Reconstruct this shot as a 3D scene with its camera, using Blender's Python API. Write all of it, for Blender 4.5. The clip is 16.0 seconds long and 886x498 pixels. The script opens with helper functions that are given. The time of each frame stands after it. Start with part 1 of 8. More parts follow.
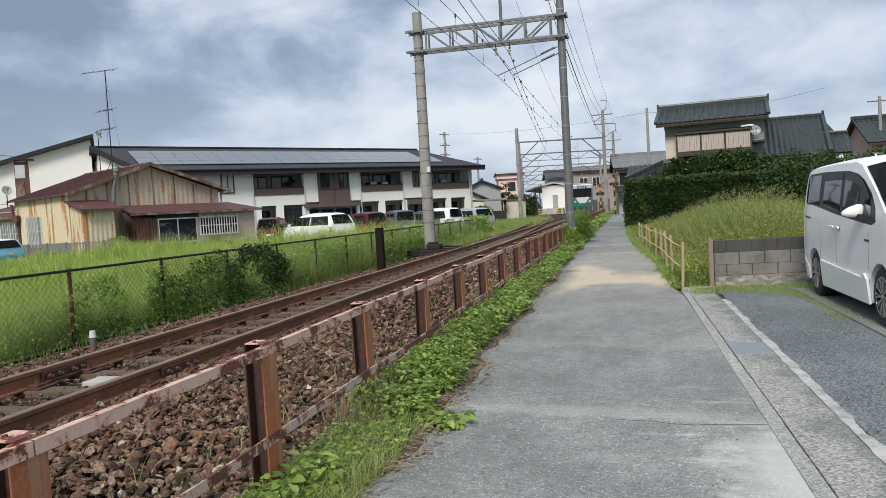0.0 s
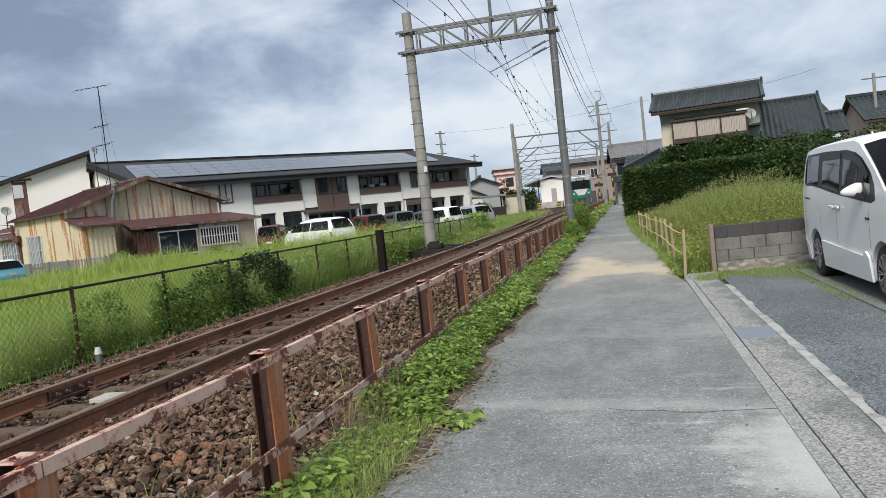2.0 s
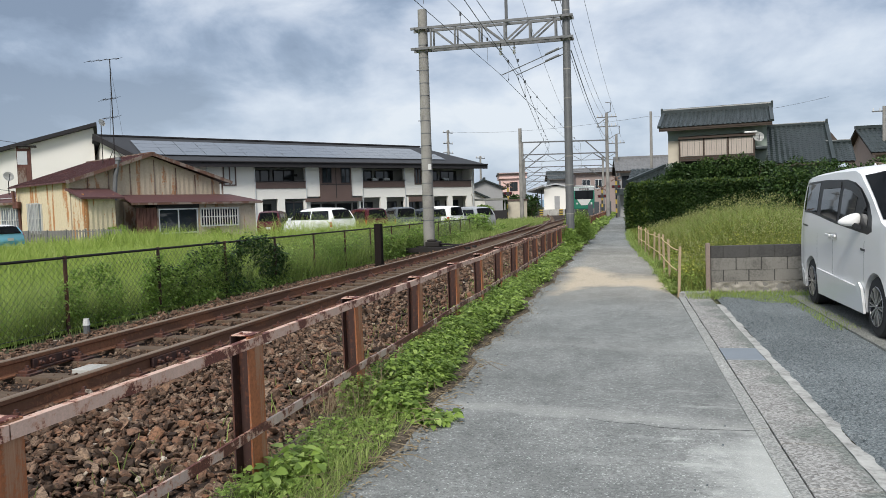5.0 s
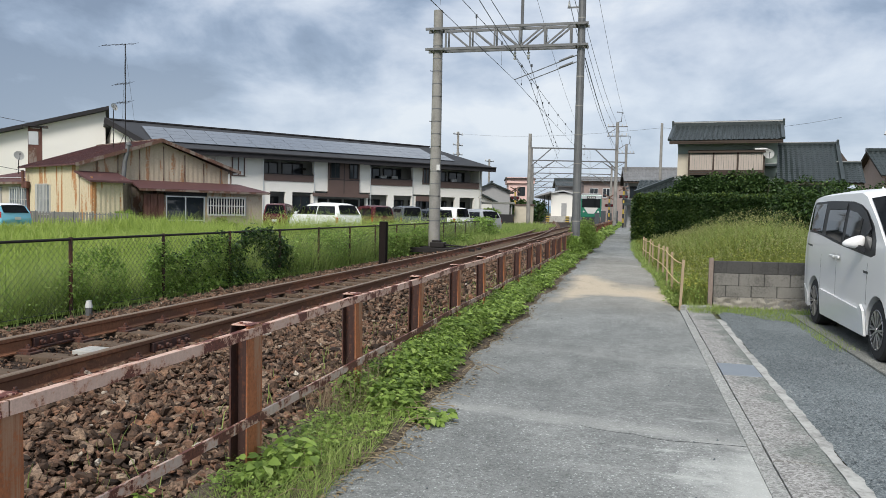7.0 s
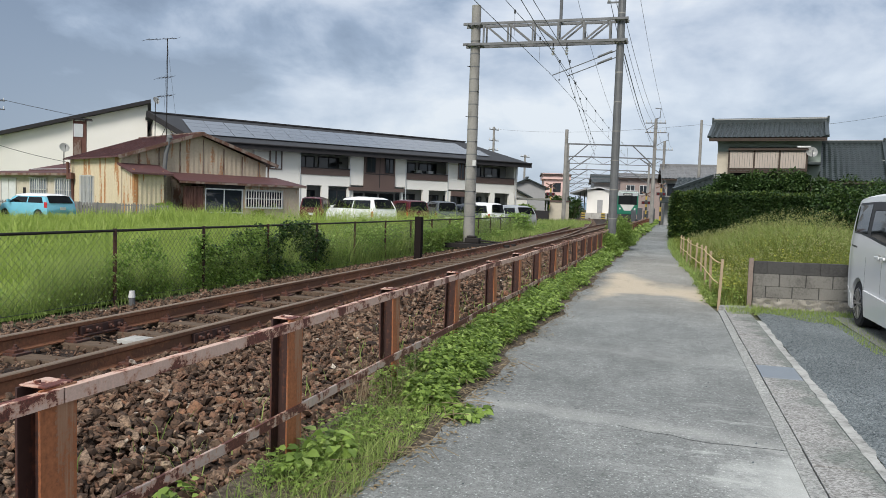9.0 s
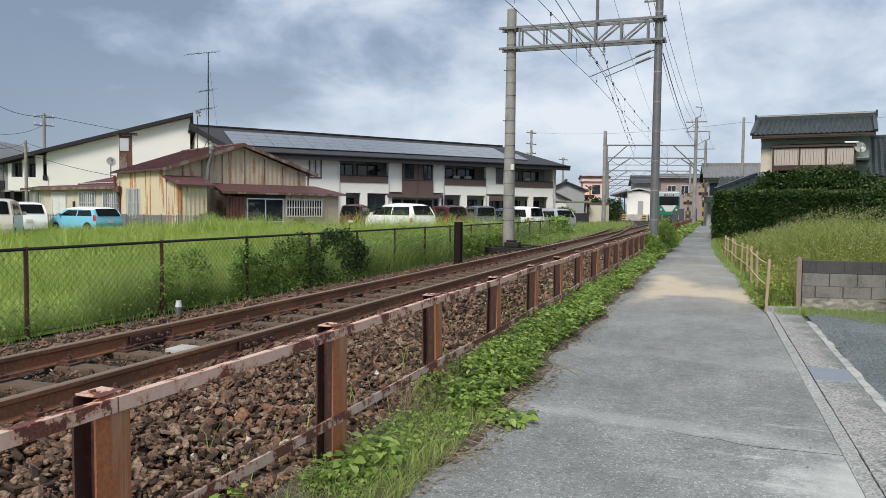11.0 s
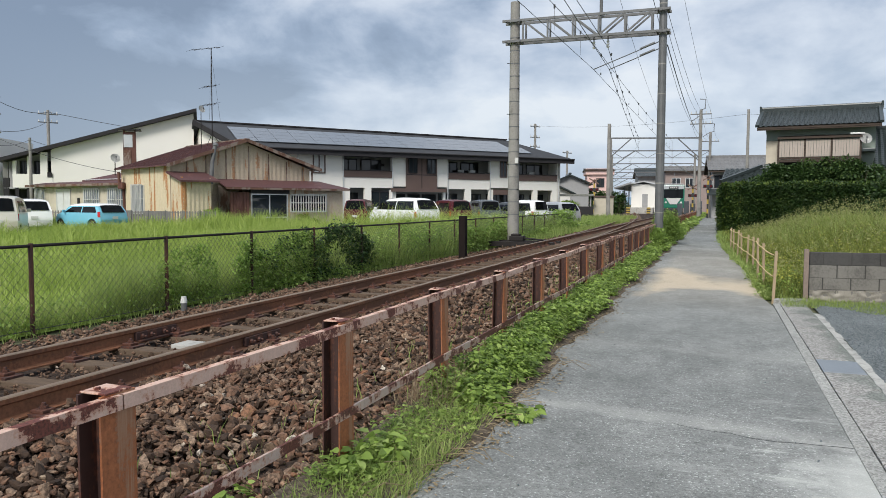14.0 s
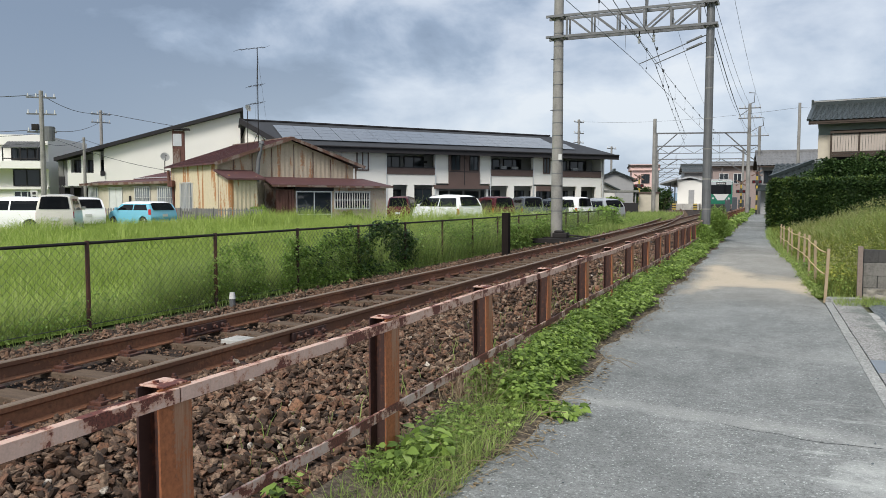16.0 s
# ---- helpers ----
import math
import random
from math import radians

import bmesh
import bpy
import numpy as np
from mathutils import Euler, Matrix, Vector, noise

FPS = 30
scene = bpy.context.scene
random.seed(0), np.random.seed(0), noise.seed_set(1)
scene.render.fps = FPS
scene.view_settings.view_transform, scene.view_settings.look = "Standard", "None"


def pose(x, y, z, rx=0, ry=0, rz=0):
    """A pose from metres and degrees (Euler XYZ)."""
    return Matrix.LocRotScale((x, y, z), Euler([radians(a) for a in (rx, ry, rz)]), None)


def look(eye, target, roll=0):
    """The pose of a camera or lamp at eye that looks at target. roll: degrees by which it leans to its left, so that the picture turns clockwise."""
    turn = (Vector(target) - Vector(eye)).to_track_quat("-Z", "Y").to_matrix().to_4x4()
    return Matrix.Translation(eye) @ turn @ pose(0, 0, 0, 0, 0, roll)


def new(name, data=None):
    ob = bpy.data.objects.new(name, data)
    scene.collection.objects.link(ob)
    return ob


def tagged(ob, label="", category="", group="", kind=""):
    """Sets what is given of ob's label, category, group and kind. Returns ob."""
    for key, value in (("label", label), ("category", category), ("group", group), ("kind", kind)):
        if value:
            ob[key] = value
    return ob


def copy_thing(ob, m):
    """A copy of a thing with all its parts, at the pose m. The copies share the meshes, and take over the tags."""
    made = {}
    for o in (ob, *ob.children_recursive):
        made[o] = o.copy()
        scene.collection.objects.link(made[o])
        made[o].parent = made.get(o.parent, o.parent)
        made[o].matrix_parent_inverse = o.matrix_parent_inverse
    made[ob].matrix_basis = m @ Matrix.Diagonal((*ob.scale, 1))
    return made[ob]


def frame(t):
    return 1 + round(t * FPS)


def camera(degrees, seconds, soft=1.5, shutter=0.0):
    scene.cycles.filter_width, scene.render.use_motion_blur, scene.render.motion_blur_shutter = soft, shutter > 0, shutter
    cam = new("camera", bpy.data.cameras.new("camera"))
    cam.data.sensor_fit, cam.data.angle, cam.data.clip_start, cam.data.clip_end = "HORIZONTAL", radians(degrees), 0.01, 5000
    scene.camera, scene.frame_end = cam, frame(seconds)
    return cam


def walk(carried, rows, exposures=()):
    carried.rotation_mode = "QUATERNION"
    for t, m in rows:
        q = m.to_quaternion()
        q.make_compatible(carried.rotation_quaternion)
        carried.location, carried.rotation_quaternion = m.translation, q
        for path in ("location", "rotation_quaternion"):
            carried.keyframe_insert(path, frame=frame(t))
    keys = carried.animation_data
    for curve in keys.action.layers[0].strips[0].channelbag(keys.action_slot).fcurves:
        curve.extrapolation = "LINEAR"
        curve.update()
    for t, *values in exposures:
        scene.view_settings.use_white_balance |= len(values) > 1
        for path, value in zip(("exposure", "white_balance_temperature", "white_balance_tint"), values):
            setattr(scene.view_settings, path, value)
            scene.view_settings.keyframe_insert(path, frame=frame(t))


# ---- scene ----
# camera
cam = camera(61.3, 16.0, soft=0.55)
PATH = [
    (0.0, pose(-0.072, 0.005, 1.509, 87.11, 3.32, 13.56)),
    (0.5, pose(-0.068, 0.009, 1.507, 87.17, 4.43, 13.45)),
    (1.0, pose(-0.064, 0.016, 1.510, 87.13, 5.46, 13.35)),
    (1.5, pose(-0.066, 0.018, 1.514, 87.10, 6.08, 13.33)),
    (2.0, pose(-0.065, 0.015, 1.513, 87.02, 6.17, 13.52)),
    (2.5, pose(-0.059, 0.011, 1.512, 86.99, 5.82, 13.81)),
    (3.0, pose(-0.045, 0.013, 1.508, 86.96, 5.07, 13.95)),
    (3.5, pose(-0.036, 0.017, 1.507, 86.92, 4.21, 13.91)),
    (4.0, pose(-0.038, 0.019, 1.505, 86.88, 3.24, 13.78)),
    (6.5, pose(0.032, 0.034, 1.494, 87.12, -0.33, 14.00)),
    (7.0, pose(0.003, 0.000, 1.499, 87.05, -1.20, 14.20)),
    (7.5, pose(0.001, -0.038, 1.510, 86.88, -1.78, 14.61)),
    (8.0, pose(-0.011, -0.049, 1.512, 86.67, -2.10, 15.11)),
    (8.5, pose(-0.015, -0.038, 1.514, 86.55, -2.11, 15.85)),
    (9.0, pose(-0.019, -0.032, 1.512, 86.60, -1.87, 16.84)),
    (9.5, pose(-0.032, -0.033, 1.514, 86.69, -1.51, 18.08)),
    (10.0, pose(-0.033, -0.034, 1.514, 86.87, -1.11, 19.34)),
    (12.5, pose(-0.052, -0.014, 1.510, 86.88, -0.48, 19.89)),
    (13.0, pose(-0.062, 0.008, 1.505, 86.64, -0.44, 19.53)),
    (13.5, pose(-0.062, 0.012, 1.509, 86.50, -0.37, 19.60)),
    (14.0, pose(-0.059, -0.001, 1.509, 86.49, -0.26, 20.08)),
    (14.5, pose(-0.059, -0.012, 1.511, 86.51, -0.08, 20.95)),
    (15.0, pose(-0.059, -0.025, 1.515, 86.49, 0.03, 21.99)),
    (15.5, pose(-0.060, -0.034, 1.517, 86.42, 0.02, 22.86)),
    (16.0, pose(-0.062, -0.035, 1.517, 86.23, -0.09, 23.33)),
]
walk(cam, PATH)

# world: broken overcast sky
SUN_EL, SUN_AZ = 44, 185          # degrees; azimuth clockwise from +y
world = bpy.data.worlds.new("sky")
scene.world = world
world.use_nodes = True
wt = world.node_tree
wt.nodes.clear()


def wn(kind, **props):
    n = wt.nodes.new(kind)
    for k, v in props.items():
        if k == "inputs":
            for i, val in v.items():
                n.inputs[i].default_value = val
        elif k == "op":
            n.operation = v
    return n


w_out = wt.nodes.new("ShaderNodeOutputWorld")
w_bg = wt.nodes.new("ShaderNodeBackground")
w_sky = wt.nodes.new("ShaderNodeTexSky")
w_sky.sky_type = "NISHITA"
w_sky.sun_disc = False
w_sky.sun_elevation, w_sky.sun_rotation = radians(SUN_EL), radians(SUN_AZ)
w_sky.dust_density = 2.0
w_co = wt.nodes.new("ShaderNodeTexCoord")
w_sep = wt.nodes.new("ShaderNodeSeparateXYZ")
wt.links.new(w_co.outputs["Generated"], w_sep.inputs[0])


def wmath(op, a, b=None, clamp=False):
    n = wt.nodes.new("ShaderNodeMath")
    n.operation, n.use_clamp = op, clamp
    for i, v in enumerate((a, b)):
        if v is None:
            continue
        if isinstance(v, (int, float)):
            n.inputs[i].default_value = v
        else:
            wt.links.new(v, n.inputs[i])
    return n.outputs[0]


def wramp(fac, stops):
    n = wt.nodes.new("ShaderNodeValToRGB")
    while len(n.color_ramp.elements) < len(stops):
        n.color_ramp.elements.new(0.5)
    for e, (p, c) in zip(n.color_ramp.elements, stops):
        e.position, e.color = p, (*c, 1)
    wt.links.new(fac, n.inputs[0])
    return n.outputs[0]


def wmix(fac, a, b):
    n = wt.nodes.new("ShaderNodeMix")
    n.data_type = "RGBA"
    for i, v in ((0, fac), (6, a), (7, b)):
        if isinstance(v, (int, float)):
            n.inputs[i].default_value = v
        elif isinstance(v, tuple):
            n.inputs[i].default_value = (*v, 1)
        else:
            wt.links.new(v, n.inputs[i])
    return n.outputs[2]


# cloud layer: directions flattened onto a plane overhead
w_zz = wmath("ADD", wmath("MAXIMUM", w_sep.outputs[2], 0.0), 0.22)
w_px = wmath("DIVIDE", w_sep.outputs[0], w_zz)
w_py = wmath("DIVIDE", w_sep.outputs[1], w_zz)
w_vec = wt.nodes.new("ShaderNodeCombineXYZ")
wt.links.new(w_px, w_vec.inputs[0])
wt.links.new(w_py, w_vec.inputs[1])


def wnoise(scale, detail, offset, rough=0.55, distort=0.3):
    mp = wt.nodes.new("ShaderNodeMapping")
    mp.inputs["Location"].default_value = offset
    wt.links.new(w_vec.outputs[0], mp.inputs[0])
    n = wt.nodes.new("ShaderNodeTexNoise")
    n.inputs["Scale"].default_value, n.inputs["Detail"].default_value = scale, detail
    n.inputs["Roughness"].default_value, n.inputs["Distortion"].default_value = rough, distort
    wt.links.new(mp.outputs[0], n.inputs["Vector"])
    return n.outputs[0]


w_big = wnoise(0.9, 6, (3.1, 1.7, 0.4), 0.5, 0.1)
w_fine = wnoise(2.2, 8, (7.3, 2.2, 5.0), 0.52, 0.12)


def wpuff(scale, offset):
    """Rounded cloud heads, evenly sized over the sky."""
    mp = wt.nodes.new("ShaderNodeMapping")
    mp.inputs["Location"].default_value = offset
    mp.inputs["Scale"].default_value = (1, 1, 1.9)
    wt.links.new(w_co.outputs["Generated"], mp.inputs[0])
    n = wt.nodes.new("ShaderNodeTexNoise")
    n.inputs["Scale"].default_value, n.inputs["Detail"].default_value, n.inputs["Roughness"].default_value = scale, 9, 0.56
    n.inputs["Distortion"].default_value = 0.25
    wt.links.new(mp.outputs[0], n.inputs["Vector"])
    return n.outputs[0]


w_puff = wpuff(4.4, (1.3, 0.4, 2.2))
# the storm side of the sky lies towards -x
w_west = wramp(wmath("MULTIPLY", w_sep.outputs[0], -1.0), [(0.38, (0, 0, 0)), (0.60, (0.33, 0.33, 0.33)), (0.76, (1.0, 1.0, 1.0))])
w_side = wmath("MULTIPLY", wmath("SUBTRACT", wmath("MULTIPLY", w_west, 0.68), 0.035), wmath("ADD", wmath("MULTIPLY", w_sep.outputs[1], 1.6), 0.15, True))
w_dark = wmath("ADD", wmath("ADD", wmath("ADD", wmath("MULTIPLY", w_big, 0.75), wmath("MULTIPLY", w_fine, 0.3)), wmath("MULTIPLY", w_puff, 1.95)), w_side)
w_cloud = wramp(wmath("MULTIPLY", wmath("SUBTRACT", w_dark, 0.585), 0.67), [(0.42, (0.78, 0.82, 0.87)), (0.53, (0.635, 0.70, 0.795)), (0.62, (0.535, 0.605, 0.715)), (0.70, (0.42, 0.50, 0.625)), (0.78, (0.31, 0.39, 0.515)), (0.9, (0.225, 0.29, 0.395))])
w_low = wramp(w_sep.outputs[2], [(0.0, (1, 1, 1)), (0.21, (0, 0, 0))])
w_cloud = wmix(wmath("MULTIPLY", w_low, wmath("SUBTRACT", 0.6, wmath("MULTIPLY", w_west, 0.42))), w_cloud, (0.60, 0.69, 0.79))
w_skyc = wmix(1.0, (0, 0, 0), w_sky.outputs[0])
w_sc = wt.nodes.new("ShaderNodeVectorMath")
w_sc.operation = "SCALE"
w_sc.inputs[3].default_value = 0.10
wt.links.new(w_skyc, w_sc.inputs[0])
w_all = wmix(0.88, w_sc.outputs[0], w_cloud)
wt.links.new(w_all, w_bg.inputs[0])
w_bg.inputs[1].default_value = 1.0
wt.links.new(w_bg.outputs[0], w_out.inputs[0])

# sun behind thin cloud
sun = bpy.data.lights.new("sun", "SUN")
sun.energy, sun.angle, sun.color = 3.3, radians(20), (1.0, 0.96, 0.9)
sun_ob = new("sun", sun)
az, el = radians(SUN_AZ), radians(SUN_EL)
sun_dir = Vector((math.sin(az) * math.cos(el), math.cos(az) * math.cos(el), math.sin(el)))
sun_ob.matrix_world = look(sun_dir * 60, (0, 0, 0))
scene.view_settings.exposure = 0.16


# ---------------------------------------------------------------- materials
def nd(t, kind, ins=None, **props):
    n = t.nodes.new(kind)
    for k, v in (ins or {}).items():
        if hasattr(v, "is_output"):
            t.links.new(v, n.inputs[k])
        else:
            n.inputs[k].default_value = v
    if "operation" in props:
        n.operation = props["operation"]
    if "clamp" in props:
        n.use_clamp = props["clamp"]
    if "data_type" in props:
        n.data_type = props["data_type"]
    return n


def col4(c):
    return (c[0], c[1], c[2], 1.0)


def mixc(t, fac, a, b):
    n = t.nodes.new("ShaderNodeMix")
    n.data_type = "RGBA"
    for i, v in ((0, fac), (6, a), (7, b)):
        if hasattr(v, "is_output"):
            t.links.new(v, n.inputs[i])
        elif isinstance(v, (tuple, list)):
            n.inputs[i].default_value = col4(v)
        else:
            n.inputs[i].default_value = v
    return n.outputs[2]


def ramp(t, fac, stops):
    n = t.nodes.new("ShaderNodeValToRGB")
    while len(n.color_ramp.elements) < len(stops):
        n.color_ramp.elements.new(0.5)
    for e, (p, c) in zip(n.color_ramp.elements, stops):
        e.position = p
        e.color = col4(c) if isinstance(c, (tuple, list)) else (c, c, c, 1)
    t.links.new(fac, n.inputs[0])
    return n.outputs[0]


def tnoise(t, vec, scale, detail=4, rough=0.55, stretch=None, distort=0.0):
    if stretch:
        m = nd(t, "ShaderNodeMapping", {"Vector": vec, "Scale": stretch})
        vec = m.outputs[0]
    n = nd(t, "ShaderNodeTexNoise", {"Vector": vec, "Scale": scale, "Detail": detail, "Roughness": rough, "Distortion": distort})
    return n.outputs[0]


def tmath(t, op, a, b=0.0, clamp=False):
    return nd(t, "ShaderNodeMath", {0: a, 1: b}, operation=op, clamp=clamp).outputs[0]


def base(name, rough=0.7, metal=0.0, spec=0.5):
    m = bpy.data.materials.new(name)
    m.use_nodes = True
    t = m.node_tree
    b = t.nodes["Principled BSDF"]
    b.inputs["Roughness"].default_value, b.inputs["Metallic"].default_value = rough, metal
    b.inputs["Specular IOR Level"].default_value = spec
    return m, t, b


def objco(t):
    return nd(t, "ShaderNodeTexCoord").outputs["Object"]


def bump(t, b, height, strength=0.3, dist=0.01):
    n = nd(t, "ShaderNodeBump", {"Height": height, "Strength": strength, "Distance": dist})
    t.links.new(n.outputs[0], b.inputs["Normal"])


def plain(name, c, rough=0.6, metal=0.0, var=0.12, scale=3.0, fine=40.0, bmp=0.15, spec=0.5, stretch=None):
    """One colour with two scales of variation and a fine relief."""
    m, t, b = base(name, rough, metal, spec)
    co = objco(t)
    n1, n2 = tnoise(t, co, scale, 5, stretch=stretch), tnoise(t, co, fine, 4)
    k = tmath(t, "ADD", tmath(t, "MULTIPLY", n1, var * 2), tmath(t, "MULTIPLY", n2, var))
    lo, hi = [x * (1 - var) for x in c], [min(1, x * (1 + var)) for x in c]
    t.links.new(ramp(t, k, [(var * 0.9, lo), (var * 2.1, hi)]), b.inputs["Base Color"])
    if bmp:
        bump(t, b, n2, bmp, 0.004)
    return m


def rusty(name, paint, rust, amount, scale=4.0, stretch=(1, 1, 0.25), rough=0.75, grain=35.0, stain=False):
    """Old paint over steel with streaks of rust."""
    m, t, b = base(name, rough)
    co = objco(t)
    a = tnoise(t, co, scale, 7, 0.62, stretch)
    d = tnoise(t, co, grain, 5, 0.6)
    k = tmath(t, "ADD", a, tmath(t, "MULTIPLY", tmath(t, "SUBTRACT", d, 0.5), 0.22))
    mask = ramp(t, k, [(0.62 - amount - 0.016, 1.0), (0.62 - amount + 0.016, 0.0)])
    mask = nd(t, "ShaderNodeInvert", {"Color": mask}).outputs[0]
    rc = ramp(t, tmath(t, "ADD", tmath(t, "MULTIPLY", d, 0.6), tmath(t, "MULTIPLY", a, 0.4)), [(0.3, [x * 0.45 for x in rust]), (0.52, rust), (0.75, [min(1, x * 1.5) for x in rust])])
    pc = ramp(t, d, [(0.3, [x * 0.85 for x in paint]), (0.7, [min(1, x * 1.08) for x in paint])])
    inv = tmath(t, "SUBTRACT", 1.0, mask, True)
    rnd_ = nd(t, "ShaderNodeObjectInfo").outputs["Random"] if stain else None
    halo = ramp(t, k, [(0.62 - amount - 0.11, 0.0), (0.62 - amount - 0.02, 0.75)])
    pc = mixc(t, halo, pc, (0.36, 0.17, 0.085)) if stain else pc
    full = mixc(t, mask, pc, rc)
    if stain:
        full = mixc(t, tmath(t, "MULTIPLY", rnd_, 0.45), full, mixc(t, d, (0.07, 0.024, 0.015), (0.21, 0.080, 0.042)))
    t.links.new(full, b.inputs["Base Color"])
    bump(t, b, tmath(t, "ADD", d, tmath(t, "MULTIPLY", inv, 0.8)), 0.35, 0.003)
    return m


def flaked(name, paint, rust, level):
    """Pink paint that flakes off a dark rusty bar in ragged patches with runs below them."""
    m, t, b = base(name, 0.62)
    co = objco(t)
    long_ = tnoise(t, co, 2.3, 4, 0.6, (1, 1, 1.5))
    patch = tnoise(t, co, 13.0, 6, 0.66, (1, 0.55, 0.8))
    runs = tnoise(t, co, 46.0, 3, 0.6, (1, 1, 0.18))
    fine = tnoise(t, co, 120.0, 3)
    k = tmath(t, "ADD", tmath(t, "ADD", tmath(t, "MULTIPLY", long_, 0.40), tmath(t, "MULTIPLY", patch, 0.90)), tmath(t, "ADD", tmath(t, "MULTIPLY", runs, 0.22), tmath(t, "MULTIPLY", tmath(t, "SUBTRACT", fine, 0.5), 0.12)))
    bare = ramp(t, k, [(level - 0.012, 0.0), (level + 0.008, 1.0)])
    halo = ramp(t, k, [(level - 0.075, 0.0), (level - 0.008, 0.7)])
    pc = ramp(t, tmath(t, "ADD", tmath(t, "MULTIPLY", runs, 0.5), tmath(t, "MULTIPLY", fine, 0.5)), [(0.3, [x * 0.80 for x in paint]), (0.7, [min(1, x * 1.1) for x in paint])])
    pc = mixc(t, halo, pc, (0.40, 0.17, 0.095))
    rc = ramp(t, fine, [(0.3, [x * 0.5 for x in rust]), (0.7, [x * 1.7 for x in rust])])
    t.links.new(mixc(t, bare, pc, rc), b.inputs["Base Color"])
    bump(t, b, tmath(t, "SUBTRACT", tmath(t, "MULTIPLY", fine, 0.4), bare), 0.5, 0.003)
    return m


def leafy(name, a, b_, c=None, rough=0.6, trans=0.25, patch=0.6):
    """Leaves: colour by island and by patch."""
    m, t, b = base(name, rough, 0, 0.25)
    r = nd(t, "ShaderNodeNewGeometry").outputs["Random Per Island"]
    n = tnoise(t, objco(t), patch, 3)
    k = tmath(t, "ADD", tmath(t, "MULTIPLY", r, 0.6), tmath(t, "MULTIPLY", n, 0.5))
    stops = [(0.22, a), (0.75, b_)] + ([(0.92, c)] if c else [])
    cc = ramp(t, k, stops)
    t.links.new(cc, b.inputs["Base Color"])
    if trans:
        tr = nd(t, "ShaderNodeBsdfTranslucent", {"Color": cc})
        mx = nd(t, "ShaderNodeMixShader", {0: trans, 1: b.outputs[0], 2: tr.outputs[0]})
        t.links.new(mx.outputs[0], t.nodes["Material Output"].inputs[0])
    return m


def asphalt_mat():
    m, t, b = base("asphalt", 0.85, 0, 0.35)
    co = objco(t)
    big, mid = tnoise(t, co, 0.35, 5), tnoise(t, co, 2.2, 6, 0.6, (1, 0.5, 1))
    gr = nd(t, "ShaderNodeTexVoronoi", {"Vector": co, "Scale": 112.0})
    gcol = nd(t, "ShaderNodeSeparateColor", {0: gr.outputs["Color"]}).outputs[0]
    c = ramp(t, tmath(t, "ADD", tmath(t, "MULTIPLY", big, 0.6), tmath(t, "MULTIPLY", mid, 0.4)), [(0.36, (0.140, 0.147, 0.143)), (0.5, (0.206, 0.214, 0.208)), (0.64, (0.282, 0.290, 0.280))])
    spk = ramp(t, gcol, [(0.0, 0.55), (0.4, 0.97), (0.93, 1.12), (0.975, 2.3)])
    c = nd(t, "ShaderNodeMix", {0: 0.75, 6: c, 7: spk}, data_type="RGBA")
    c.blend_type = "MULTIPLY"
    c = c.outputs[2]
    pit = nd(t, "ShaderNodeMix", {0: 1.0, 6: c, 7: ramp(t, tmath(t, "ADD", tmath(t, "MULTIPLY", tnoise(t, co, 34, 4, 0.6), 0.6), tmath(t, "MULTIPLY", tnoise(t, co, 9, 4, 0.6), 0.4)), [(0.36, (0.72, 0.72, 0.71)), (0.5, (1.0, 1.0, 0.99)), (0.66, (1.2, 1.2, 1.18))])}, data_type="RGBA")
    pit.blend_type = "MULTIPLY"
    c = pit.outputs[2]
    xyz = nd(t, "ShaderNodeSeparateXYZ", {0: co})
    wob = tnoise(t, co, 0.75, 6, 0.62)
    nz = tmath(t, "MULTIPLY", tmath(t, "SUBTRACT", wob, 0.5), 2.6)
    # sand washed over the path in a shallow crescent
    u = tmath(t, "ADD", xyz.outputs[0], 0.2)
    front = tmath(t, "SUBTRACT", 13.75, tmath(t, "MULTIPLY", tmath(t, "MULTIPLY", u, u), 1.3))
    back = tmath(t, "ADD", 16.9, tmath(t, "MULTIPLY", ramp(t, tmath(t, "MULTIPLY", xyz.outputs[0], -1.0), [(0.1, 0.0), (1.0, 1.0)]), 2.6))
    fr = tmath(t, "MULTIPLY", tmath(t, "ADD", tmath(t, "SUBTRACT", xyz.outputs[1], front), nz), 1.4, True)
    bk = tmath(t, "MULTIPLY", tmath(t, "ADD", tmath(t, "SUBTRACT", back, xyz.outputs[1]), nz), 0.55, True)
    dust = ramp(t, tmath(t, "MULTIPLY", tmath(t, "ADD", xyz.outputs[1], nz), 0.02), [(0.21, 0.0), (0.27, 0.16), (0.42, 0.22), (0.60, 0.0)])
    sand = tmath(t, "MAXIMUM", tmath(t, "MULTIPLY", tmath(t, "MULTIPLY", fr, bk), ramp(t, tmath(t, "ADD", mid, tmath(t, "MULTIPLY", gcol, 0.15)), [(0.30, 0.45), (0.5, 1.0)])), dust)
    sand = tmath(t, "MULTIPLY", sand, ramp(t, tmath(t, "ADD", tmath(t, "ADD", xyz.outputs[0], 2.0), tmath(t, "MULTIPLY", nz, 0.2)), [(0.62, 0.0), (0.95, 1.0)]))
    c = mixc(t, tmath(t, "MULTIPLY", sand, 0.85), c, mixc(t, gcol, (0.47, 0.385, 0.275), (0.61, 0.515, 0.385)))
    # pale laitance beside the cracks and along the kerb
    w2 = tnoise(t, co, 2.0, 6, 0.65)
